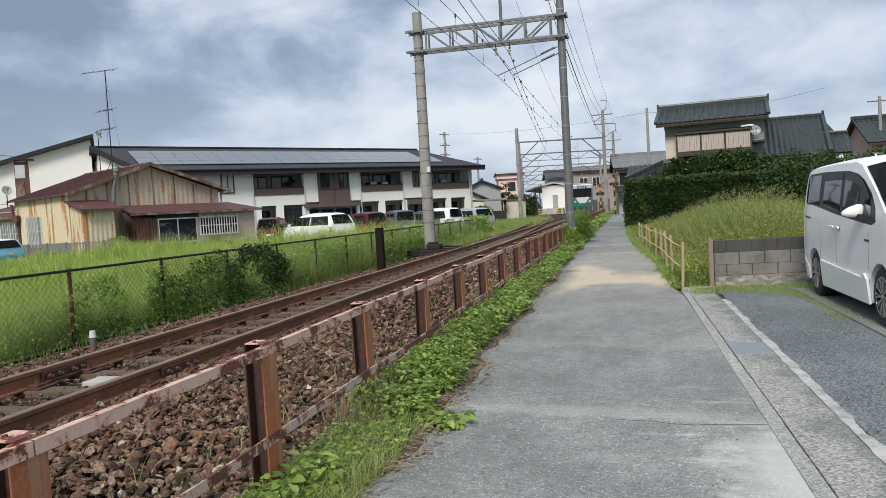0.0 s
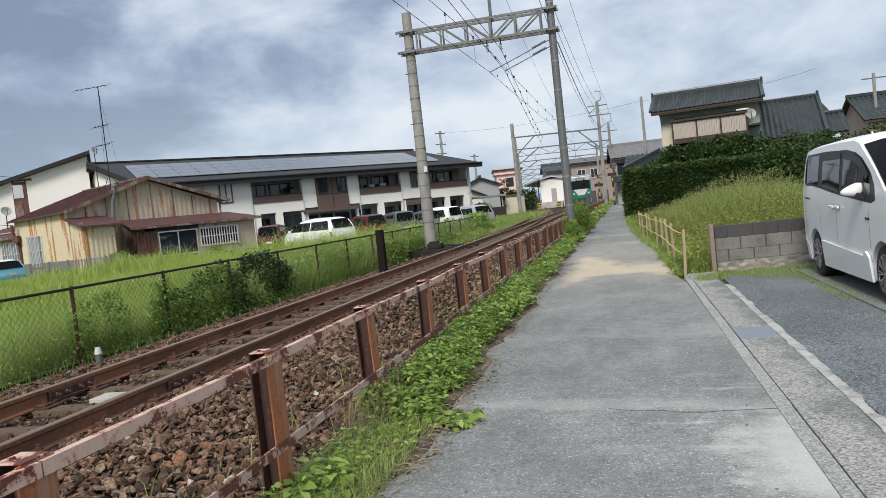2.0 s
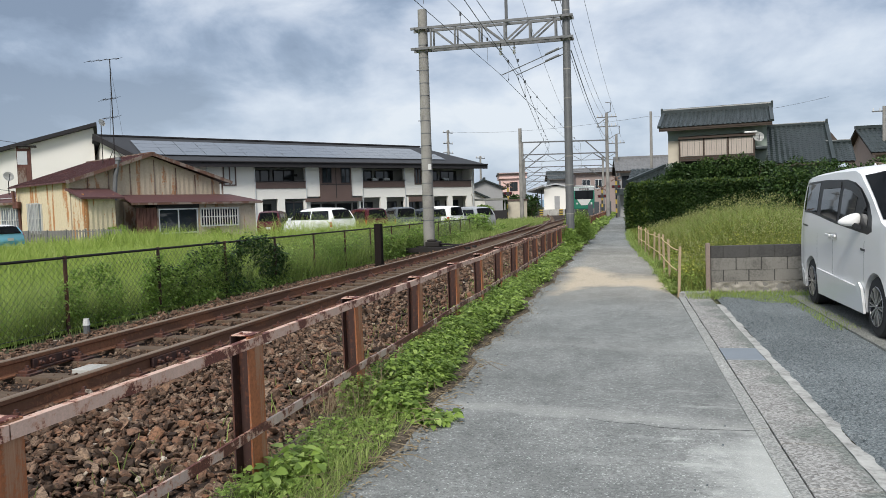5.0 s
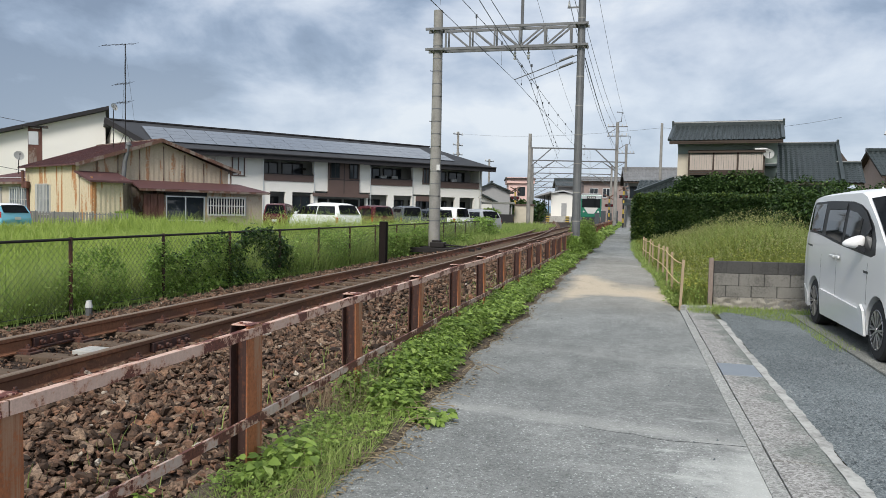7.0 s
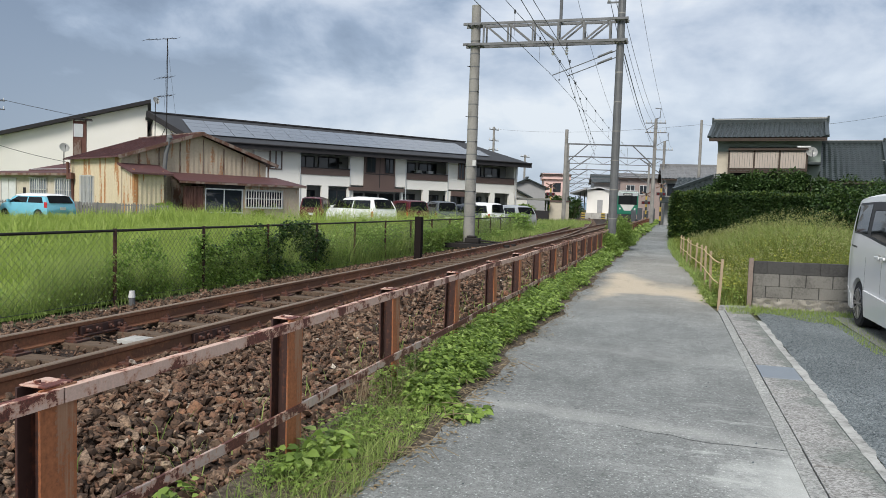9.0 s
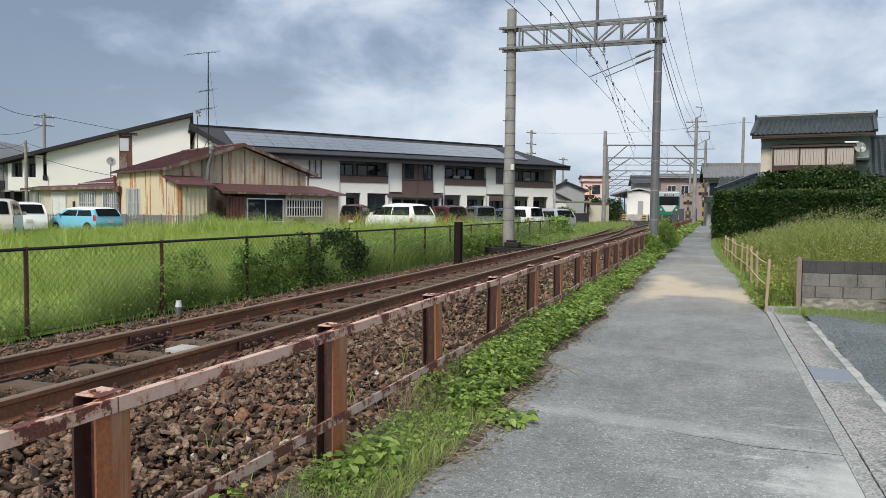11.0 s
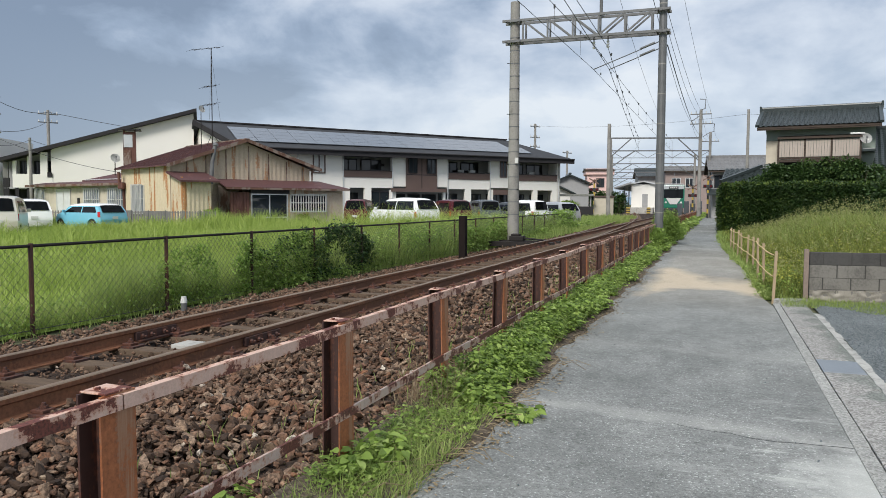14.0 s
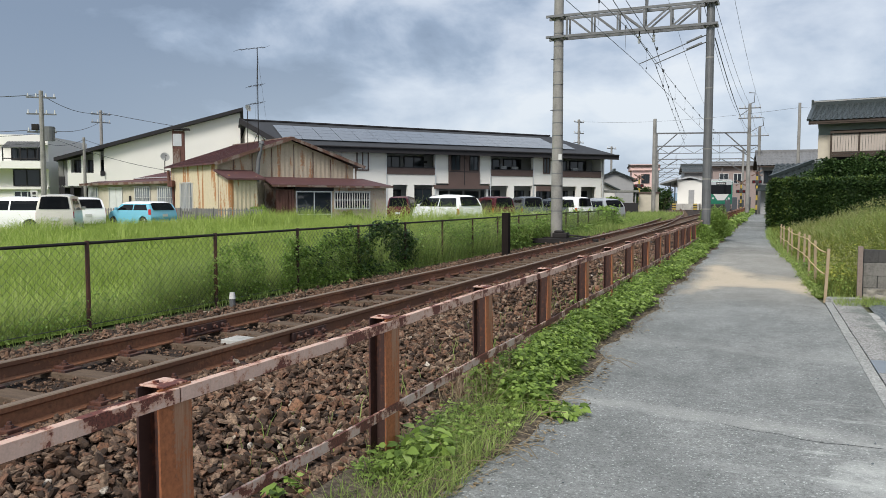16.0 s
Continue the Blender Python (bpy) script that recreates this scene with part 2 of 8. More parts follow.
    y2 = tmath(t, "ADD", tmath(t, "ADD", xyz.outputs[1], tmath(t, "MULTIPLY", xyz.outputs[0], 0.16)), tmath(t, "MULTIPLY", tmath(t, "SUBTRACT", w2, 0.5), 0.35))
    band = ramp(t, tmath(t, "MULTIPLY", y2, 0.1), [(0.518, 0.0), (0.53, 1.0), (0.542, 0.9), (0.556, 0.0)])
    band2 = ramp(t, tmath(t, "MULTIPLY", y2, 0.1), [(0.775, 0.0), (0.80, 0.8), (0.85, 0.0)])
    edge = ramp(t, tmath(t, "ADD", xyz.outputs[0], tmath(t, "MULTIPLY", tmath(t, "SUBTRACT", w2, 0.5), 1.1)), [(0.56, 0.0), (0.84, 0.95)])
    near = ramp(t, tmath(t, "MULTIPLY", xyz.outputs[1], 0.1), [(0.44, 1.0), (0.53, 0.35), (0.9, 0.2)])
    pale = tmath(t, "MULTIPLY", tmath(t, "ADD", tmath(t, "ADD", tmath(t, "MULTIPLY", band, 0.6), tmath(t, "MULTIPLY", band2, 0.4)), tmath(t, "MULTIPLY", edge, near), True), ramp(t, w2, [(0.35, 0.35), (0.6, 1.0)]))
    c = mixc(t, tmath(t, "MULTIPLY", pale, 0.6), c, (0.5, 0.5, 0.47))
    # chalky smears
    w3 = tnoise(t, co, 1.6, 8, 0.7, (0.7, 2.2, 1))
    smear = tmath(t, "MULTIPLY", ramp(t, w3, [(0.56, 0.0), (0.66, 1.0)]), ramp(t, tmath(t, "MULTIPLY", xyz.outputs[1], 0.1), [(0.5, 1.0), (0.68, 0.0)]))
    smear = tmath(t, "MULTIPLY", smear, ramp(t, tmath(t, "ADD", tmath(t, "MULTIPLY", xyz.outputs[0], 0.5), 0.5), [(0.35, 0.15), (0.62, 1.0)]))
    fx, fy = tmath(t, "SUBTRACT", xyz.outputs[0], 0.72), tmath(t, "MULTIPLY", tmath(t, "SUBTRACT", xyz.outputs[1], 4.35), 0.62)
    fan = tmath(t, "ADD", tmath(t, "ADD", tmath(t, "MULTIPLY", fx, fx), tmath(t, "MULTIPLY", fy, fy)), tmath(t, "MULTIPLY", tmath(t, "SUBTRACT", w2, 0.5), 0.9))
    smear = tmath(t, "MAXIMUM", smear, ramp(t, fan, [(0.0, 1.0), (0.2, 0.0)]))
    c = mixc(t, tmath(t, "MULTIPLY", smear, 0.62), c, (0.55, 0.56, 0.53))
    t.links.new(c, b.inputs["Base Color"])
    bump(t, b, tmath(t, "ADD", gr.outputs["Distance"], tmath(t, "MULTIPLY", mid, 0.5)), 0.5, 0.006)
    return m


def gravel_mat(name, lo, hi, scale=70.0, lift=0.9):
    m, t, b = base(name, 0.9, 0, 0.3)
    co = objco(t)
    v = nd(t, "ShaderNodeTexVoronoi", {"Vector": co, "Scale": scale})
    g = nd(t, "ShaderNodeSeparateColor", {0: v.outputs["Color"]}).outputs[0]
    n = tnoise(t, co, 0.8, 6, 0.6)
    c = ramp(t, tmath(t, "ADD", tmath(t, "MULTIPLY", g, 0.55), tmath(t, "MULTIPLY", n, 0.5)), [(0.2, lo), (0.75, hi), (0.98, [min(1, x * 1.7) for x in hi])])
    t.links.new(c, b.inputs["Base Color"])
    bump(t, b, v.outputs["Distance"], lift, 0.012)
    return m


def concrete_mat(name, c, stain=0.5, scale=2.0):
    m, t, b = base(name, 0.88, 0, 0.3)
    co = objco(t)
    n1, n2, n3 = tnoise(t, co, scale, 7, 0.65), tnoise(t, co, 28, 5, 0.6), tnoise(t, co, 3.5, 5, 0.6, (1, 1, 0.2))
    k = tmath(t, "ADD", tmath(t, "ADD", tmath(t, "MULTIPLY", n1, 0.5), tmath(t, "MULTIPLY", n2, 0.25)), tmath(t, "MULTIPLY", n3, 0.25))
    t.links.new(ramp(t, k, [(0.36, [x * (1 - stain) for x in c]), (0.52, c), (0.66, [min(1, x * 1.2) for x in c])]), b.inputs["Base Color"])
    bump(t, b, n2, 0.4, 0.005)
    return m


def cover_mat():
    """Worn pebbly slabs with grey-green moss creeping over them."""
    m, t, b = base("gutter_slab", 0.92, 0, 0.25)
    co = objco(t)
    v = nd(t, "ShaderNodeTexVoronoi", {"Vector": co, "Scale": 75.0})
    g = nd(t, "ShaderNodeSeparateColor", {0: v.outputs["Color"]}).outputs[0]
    n1, n2 = tnoise(t, co, 1.7, 7, 0.65), tnoise(t, co, 16, 5, 0.6)
    c = ramp(t, tmath(t, "ADD", tmath(t, "MULTIPLY", g, 0.6), tmath(t, "MULTIPLY", n2, 0.4)), [(0.2, (0.165, 0.16, 0.15)), (0.55, (0.31, 0.305, 0.29)), (0.85, (0.45, 0.44, 0.425))])
    x = nd(t, "ShaderNodeSeparateXYZ", {0: co}).outputs[0]
    k = tmath(t, "ADD", tmath(t, "ADD", n1, tmath(t, "MULTIPLY", n2, 0.15)), tmath(t, "MULTIPLY", tmath(t, "SUBTRACT", x, 1.05), 0.55))
    moss = mixc(t, g, (0.10, 0.118, 0.103), (0.19, 0.21, 0.19))
    t.links.new(mixc(t, ramp(t, k, [(0.55, 0.0), (0.68, 0.75)]), c, moss), b.inputs["Base Color"])
    bump(t, b, v.outputs["Distance"], 0.7, 0.008)
    return m


def stone_mat():
    m, t, b = base("ballast_stone", 0.85, 0, 0.3)
    r = nd(t, "ShaderNodeNewGeometry").outputs["Random Per Island"]
    co = objco(t)
    n = tnoise(t, co, 60, 4)
    patch = tnoise(t, co, 0.9, 4)
    xyz = nd(t, "ShaderNodeSeparateXYZ", {0: co})
    c = ramp(t, r, [(0.0, (0.022, 0.014, 0.010)), (0.22, (0.068, 0.042, 0.028)), (0.42, (0.152, 0.090, 0.057)), (0.60, (0.205, 0.104, 0.064)), (0.78, (0.232, 0.158, 0.109)), (0.93, (0.31, 0.216, 0.15)), (0.972, (0.27, 0.125, 0.068)), (0.991, (0.38, 0.29, 0.20)), (0.998, (0.60, 0.54, 0.46))])
    # brake dust and rust near the rails
    k = tmath(t, "MULTIPLY", ramp(t, tmath(t, "MULTIPLY", xyz.outputs[0], -0.1), [(0.30, 0.0), (0.40, 0.6)]), ramp(t, patch, [(0.35, 0.5), (0.6, 1.0)]))
    c = mixc(t, k, c, (0.165, 0.102, 0.066))
    # dark blotches, like the darkest stone tones, paint in missing gap shade
    t.links.new(mixc(t, ramp(t, tmath(t, "ADD", tmath(t, "MULTIPLY", n, 0.6), tmath(t, "MULTIPLY", tnoise(t, co, 22, 4), 0.4)), [(0.40, 0.75), (0.56, 0.0)]), c, (0.035, 0.024, 0.018)), b.inputs["Base Color"])
    bump(t, b, tmath(t, "ADD", n, tnoise(t, co, 170, 3)), 0.5, 0.005)
    return m


def glass_mat(name, tint=(0.02, 0.025, 0.03), rough=0.04, spec=0.5):
    m, t, b = base(name, rough, 0, spec)
    b.inputs["Base Color"].default_value = col4(tint)
    n = tnoise(t, objco(t), 1.2, 2)
    bump(t, b, n, 0.02, 0.01)
    return m


def corrugated(name, paint, rust, amount):
    return rusty(name, paint, rust, amount, 1.3, (1.6, 1.6, 0.16), 0.7, 9.0)


M = {}
M["asphalt"] = asphalt_mat()
M["ground"] = gravel_mat("ground_soil", (0.055, 0.06, 0.03), (0.11, 0.11, 0.06), 9.0, 0.4)
M["soil"] = gravel_mat("dry_soil", (0.045, 0.034, 0.024), (0.14, 0.11, 0.078), 40.0)
M["lot"] = gravel_mat("lot_gravel", (0.055, 0.070, 0.076), (0.225, 0.25, 0.256), 95.0, 0.6)
# ballast fines: shade between the stones is put into this near-black brown
M["fines"] = gravel_mat("ballast_fines", (0.014, 0.010, 0.008), (0.055, 0.036, 0.026), 45.0, 1.0)
M["stone"] = stone_mat()
M["concrete"] = concrete_mat("concrete", (0.42, 0.41, 0.38))
M["kerb"] = gravel_mat("worn_kerb", (0.19, 0.192, 0.182), (0.41, 0.412, 0.39), 85.0, 0.6)
M["cover"] = gravel_mat("gutter_cover", (0.12, 0.125, 0.11), (0.27, 0.272, 0.25), 70.0, 0.7)
M["slab"] = cover_mat()
M["block"] = concrete_mat("old_block", (0.18, 0.172, 0.155), 0.7, 1.6)
M["footing"] = concrete_mat("old_footing", (0.27, 0.25, 0.215), 0.6, 4.0)
M["strip"] = concrete_mat("worn_strip", (0.40, 0.398, 0.375), 0.6, 4.0)
M["block_dark"] = concrete_mat("wet_block", (0.068, 0.066, 0.063), 0.5, 1.6)
M["polecon"] = concrete_mat("pole_concrete", (0.265, 0.255, 0.235), 0.45, 1.5)
M["line"] = concrete_mat("worn_line", (0.62, 0.61, 0.57), 0.45, 9.0)
M["plate"] = plain("steel_plate", (0.20, 0.225, 0.25), 0.4, 0.1)
M["railrust"] = rusty("rail_side", (0.140, 0.063, 0.034), (0.195, 0.082, 0.040), 0.12, 3.0, (1, 0.3, 1))
M["railtop"] = plain("rail_top", (0.205, 0.145, 0.098), 0.55, 0.2, 0.3, 1.2, 50, 0.15, 0.5, (6, 0.3, 6))
M["sleeper"] = plain("old_sleeper", (0.115, 0.082, 0.058), 0.9, 0, 0.35, 6.0, 60, 0.5, 0.2, (0.4, 3, 3))
M["fencepost"] = rusty("post_rust", (0.50, 0.30, 0.185), (0.40, 0.135, 0.046), 0.155, 8.0, (3.0, 3.0, 0.12), 0.75, 60, True)
# dark rust: shade of the H-post recess is put into the colour
M["fencedark"] = rusty("shaded_post_web", (0.050, 0.023, 0.019), (0.085, 0.032, 0.020), 0.1, 5.0, (2, 2, 0.2))
M["barlow"] = flaked("lower_bar_paint", (0.52, 0.40, 0.34), (0.105, 0.032, 0.022), 0.765)
M["fencebar"] = flaked("bar_paint", (0.63, 0.43, 0.345), (0.115, 0.032, 0.021), 0.785)
M["darksteel"] = plain("dark_steel", (0.026, 0.023, 0.022), 0.65, 0, 0.25, spec=0.15)
M["galv"] = plain("galvanised", (0.135, 0.138, 0.14), 0.55, 0.3, 0.2)
M["blacktimber"] = plain("black_timber", (0.016, 0.012, 0.011), 0.85, 0, 0.3, 4, 40, 0.4, 0.08, (5, 5, 0.5))
M["insuldark"] = plain("glazed_insulator", (0.13, 0.135, 0.14), 0.3, 0, 0.05)
M["wire"] = plain("wire", (0.075, 0.077, 0.082), 0.5, 0.4, 0.1, bmp=0)
M["netting"] = plain("chain_link", (0.10, 0.105, 0.09), 0.6, 0.4, 0.2, bmp=0)
M["insul"] = plain("insulator", (0.55, 0.55, 0.53), 0.25, 0, 0.05)
M["white"] = plain("white_render", (0.74, 0.72, 0.67), 0.85, 0, 0.05, 0.4, 30, 0.12)
M["brownclad"] = plain("brown_cladding", (0.10, 0.065, 0.055), 0.65, 0, 0.12, 0.8, 20)
M["darktrim"] = plain("dark_trim", (0.028, 0.026, 0.028), 0.6, 0, 0.12, spec=0.2)
M["aptroof"] = plain("slate_roof", (0.045, 0.047, 0.052), 0.7, 0, 0.15, 0.8, 12, spec=0.2)
M["solar"] = plain("solar_panel", (0.17, 0.19, 0.22), 0.2, 0.3, 0.06, 0.7, 3, 0)
M["glass"] = glass_mat("window_glass")
M["curtain"] = plain("pale_curtain", (0.55, 0.56, 0.55), 0.8, 0, 0.1, 2, 10)
M["slatgrey"] = plain("slat_grey", (0.17, 0.165, 0.155), 0.8, 0, 0.15)
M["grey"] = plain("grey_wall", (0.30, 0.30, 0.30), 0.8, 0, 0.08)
# same rusty iron twice: lit side paler, gable with shade in its colour
M["shed"] = corrugated("shed_iron", (0.60, 0.51, 0.35), (0.36, 0.17, 0.065), 0.035)
M["shedshaded"] = corrugated("shed_shaded_iron", (0.45, 0.37, 0.28), (0.30, 0.16, 0.085), 0.04)
M["shedroof"] = rusty("shed_roof_iron", (0.088, 0.037, 0.037), (0.115, 0.05, 0.042), 0.03, 1.0, (1, 1, 1), 0.65, 8.0)
M["shedtrim"] = rusty("shed_trim", (0.22, 0.17, 0.14), (0.12, 0.06, 0.04), 0.12, 2.0, (1, 1, 0.4))
M["redboard"] = rusty("red_iron", (0.13, 0.055, 0.04), (0.08, 0.03, 0.02), 0.1, 2.0, (1, 1, 0.2))
M["alum"] = plain("aluminium", (0.62, 0.63, 0.63), 0.4, 0.5, 0.06)
M["tile"] = plain("roof_tile", (0.027, 0.036, 0.036), 0.36, 0, 0.35, 1.5, 14, 0.2, 0.45)
M["tilelight"] = plain("pale_roof_tile", (0.16, 0.16, 0.16), 0.55, 0, 0.2, 1.5, 14, 0.2)
M["plaster"] = plain("sage_plaster", (0.24, 0.285, 0.25), 0.85, 0, 0.07, 0.8, 25)
M["cream"] = plain("cream_wall", (0.50, 0.45, 0.36), 0.8, 0, 0.08)
M["shutter"] = plain("pale_shutter", (0.42, 0.36, 0.31), 0.6, 0, 0.08, 1, 20)
M["wood"] = plain("old_wood", (0.055, 0.040, 0.031), 0.75, 0, 0.25, 3, 30, 0.3, 0.3, (6, 6, 0.6))
M["palewood"] = plain("pale_stake", (0.36, 0.275, 0.18), 0.8, 0, 0.18, 4, 40, 0.3, 0.3, (5, 5, 0.6))
M["rope"] = plain("rope", (0.52, 0.40, 0.20), 0.9, 0, 0.2, 20, 90)
M["clay"] = plain("clay_wall", (0.38, 0.285, 0.24), 0.85, 0, 0.08)
M["pink"] = plain("pink_wall", (0.68, 0.47, 0.43), 0.85, 0, 0.06)
M["brownwall"] = plain("brown_wall", (0.28, 0.22, 0.20), 0.85, 0, 0.1)
M["carwhite"] = plain("white_paint", (0.82, 0.82, 0.81), 0.22, 0, 0.015, 0.6, 4, 0, 0.6)
M["carred"] = plain("red_paint", (0.085, 0.009, 0.013), 0.22, 0.1, 0.05, 1, 6, 0, 0.6)
M["cargrey"] = plain("grey_paint", (0.11, 0.12, 0.13), 0.25, 0.4, 0.05, 1, 6, 0, 0.6)
M["carsilver"] = plain("silver_paint", (0.48, 0.49, 0.50), 0.28, 0.5, 0.05, 1, 6, 0, 0.6)
M["carblue"] = plain("blue_paint", (0.17, 0.46, 0.60), 0.25, 0, 0.05, 1, 6, 0, 0.6)
M["cargold"] = plain("beige_paint", (0.62, 0.585, 0.51), 0.28, 0.3, 0.05, 1, 6, 0, 0.6)
M["carglass"] = glass_mat("car_glass", (0.006, 0.007, 0.008), 0.03, 0.24)
M["tyre"] = plain("tyre", (0.022, 0.022, 0.023), 0.85, 0, 0.2, 8, 60)
M["rim"] = plain("alloy_rim", (0.42, 0.42, 0.43), 0.28, 0.85, 0.06)
M["blacktrim"] = plain("black_plastic", (0.02, 0.02, 0.022), 0.5, 0, 0.1)
M["chrome"] = plain("chrome", (0.75, 0.75, 0.75), 0.12, 1.0, 0.02, bmp=0)
M["redlamp"] = plain("red_lamp", (0.45, 0.02, 0.02), 0.15, 0, 0.05, bmp=0)
M["traingreen"] = plain("train_green", (0.02, 0.16, 0.10), 0.3, 0.1, 0.08)
M["trainsilver"] = plain("train_steel", (0.52, 0.54, 0.55), 0.35, 0.5, 0.05)
M["yellow"] = plain("warning_yellow", (0.42, 0.30, 0.05), 0.55, 0, 0.1)
M["black"] = plain("warning_black", (0.025, 0.025, 0.025), 0.6, 0, 0.1)
M["bark"] = plain("bark", (0.10, 0.075, 0.055), 0.9, 0, 0.3, 6, 40, 0.6)
M["grass"] = leafy("meadow_grass", (0.20, 0.285, 0.055), (0.40, 0.50, 0.12), (0.56, 0.61, 0.25), 0.6, 0.4, 0.25)
M["grassdark"] = leafy("rank_grass", (0.19, 0.27, 0.07), (0.37, 0.46, 0.14), (0.45, 0.51, 0.2), 0.6, 0.5)
M["weed"] = leafy("weed_leaf", (0.09, 0.15, 0.033), (0.32, 0.45, 0.10), (0.54, 0.65, 0.23), 0.5, 0.42, 1.5)
M["vine"] = leafy("vine_leaf", (0.15, 0.25, 0.05), (0.36, 0.51, 0.13), (0.52, 0.63, 0.23), 0.5, 0.55, 0.9)
M["vinedark"] = leafy("dark_vine_leaf", (0.022, 0.05, 0.014), (0.055, 0.11, 0.026), (0.13, 0.20, 0.05), 0.4, 0.2, 0.9)
M["meadow"] = leafy("dry_meadow", (0.07, 0.105, 0.022), (0.21, 0.24, 0.052), (0.42, 0.40, 0.13), 0.7, 0.3, 0.5)
M["seed"] = leafy("seed_head", (0.20, 0.23, 0.08), (0.33, 0.33, 0.14), (0.44, 0.41, 0.2), 0.8, 0.2, 0.7)
M["yellowweed"] = leafy("yellow_weed", (0.18, 0.22, 0.035), (0.36, 0.36, 0.06), (0.48, 0.45, 0.11), 0.7, 0.3, 0.9)
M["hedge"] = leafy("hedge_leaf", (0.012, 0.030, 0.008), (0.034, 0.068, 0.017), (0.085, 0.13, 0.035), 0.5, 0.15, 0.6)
# lighter leaf: young growth, and sunlight painted on the hedge top
M["hedgetop"] = leafy("hedge_young_lit_leaf", (0.035, 0.066, 0.014), (0.10, 0.15, 0.03), (0.19, 0.23, 0.06), 0.5, 0.2, 0.6)
M["tree"] = leafy("tree_leaf", (0.016, 0.036, 0.011), (0.055, 0.105, 0.026), (0.135, 0.195, 0.055), 0.5, 0.2, 0.5)
M["lotstone"] = leafy("lot_stone", (0.085, 0.10, 0.108), (0.19, 0.21, 0.218), (0.33, 0.345, 0.345), 0.9, 0, 0.8)
M["dead"] = leafy("dead_stalk", (0.16, 0.12, 0.07), (0.30, 0.24, 0.15), None, 0.9, 0.1, 1.0)


# ---------------------------------------------------------------- mesh helpers
def mesh_of(bm, name, smooth=None):
    me = bpy.data.meshes.new(name)
    bm.normal_update()
    bm.to_mesh(me)
    bm.free()
    if smooth is not None:
        for p in me.polygons:
            p.use_smooth = True
        me.set_sharp_from_angle(angle=radians(smooth))
    return me


def part(name, bm, material, parent=None, label="", smooth=None):
    me = bm if isinstance(bm, bpy.types.Mesh) else mesh_of(bm, name, smooth)
    if not me.materials:
        me.materials.append(M[material])
    ob = new(name, me)
    if parent:
        ob.parent = parent
    if label:
        ob["label"] = label
    return ob


def thing(name, label, category, m=None, group="", kind=""):
    ob = new(name)
    ob.empty_display_size = 0.2
    if m is not None:
        ob.matrix_basis = m
    return tagged(ob, label, category, group, kind)


def solo(name, bm, material, label, category, group="", kind="", m=None, smooth=None):
    ob = part(name, bm, material, None, "", smooth)
    if m is not None:
        ob.matrix_basis = m
    return tagged(ob, label, category, group, kind)


def box(x0, x1, y0, y1, z0, z1, bm=None, bev=0.0):
    own = bm is None
    if own or bev:
        t = bmesh.new()
    else:
        t = bm
    vs = [t.verts.new((x, y, z)) for z in (z0, z1) for y in (y0, y1) for x in (x0, x1)]
    for f in ((0, 2, 3, 1), (4, 5, 7, 6), (0, 1, 5, 4), (2, 6, 7, 3), (0, 4, 6, 2), (1, 3, 7, 5)):
        t.faces.new([vs[i] for i in f])
    if bev:
        bmesh.ops.bevel(t, geom=list(t.edges), offset=bev, segments=2, affect="EDGES", profile=0.6)
    if own or t is bm:
        return t
    merge(bm, t)
    return bm


def merge(bm, other):
    me = bpy.data.meshes.new("tmp")
    other.to_mesh(me)
    other.free()
    bm.from_mesh(me)
    bpy.data.meshes.remove(me)
    return bm


def prism(poly, axis, a, b, bm=None):
    """Extrudes a polygon of 2D points along axis 'x', 'y' or 'z' from a to b."""
    bm = bm or bmesh.new()

    def at(p, k):
        return (k, p[0], p[1]) if axis == "x" else (p[0], k, p[1]) if axis == "y" else (p[0], p[1], k)
    lo, hi = [bm.verts.new(at(p, a)) for p in poly], [bm.verts.new(at(p, b)) for p in poly]
    fs = [bm.faces.new(lo[::-1]), bm.faces.new(hi)]
    for i in range(len(poly)):
        j = (i + 1) % len(poly)
        fs.append(bm.faces.new((lo[i], lo[j], hi[j], hi[i])))
    bmesh.ops.recalc_face_normals(bm, faces=fs)
    return bm


def rod(p, q, r, r2=None, seg=8, bm=None):
    """A capped round bar from p to q."""
    bm = bm or bmesh.new()
    p, q = Vector(p), Vector(q)
    r2 = r if r2 is None else r2
    d = (q - p).normalized()
    u = d.orthogonal().normalized()
    v = d.cross(u)
    ra, rb = [], []
    for i in range(seg):
        a = 2 * math.pi * i / seg
        o = u * math.cos(a) + v * math.sin(a)
        ra.append(bm.verts.new(p + o * r))
        rb.append(bm.verts.new(q + o * r2))
    for i in range(seg):
        j = (i + 1) % seg
        bm.faces.new((ra[i], ra[j], rb[j], rb[i]))
    bm.faces.new(ra[::-1])
    bm.faces.new(rb)
    return bm


def tube(pts, r, seg=5, bm=None):
    bm = bm or bmesh.new()
    pts = [Vector(p) for p in pts]
    rings = []
    for i, p in enumerate(pts):
        d = (pts[min(i + 1, len(pts) - 1)] - pts[max(i - 1, 0)]).normalized()
        u = d.cross(Vector((0, 0, 1)))
        u = (u if u.length > 1e-4 else d.orthogonal()).normalized()
        v = d.cross(u)
        rings.append([bm.verts.new(p + (u * math.cos(a) + v * math.sin(a)) * r) for a in (2 * math.pi * k / seg for k in range(seg))])
    for a, b in zip(rings, rings[1:]):
        for i in range(seg):
            j = (i + 1) % seg
            bm.faces.new((a[i], a[j], b[j], b[i]))
    return bm


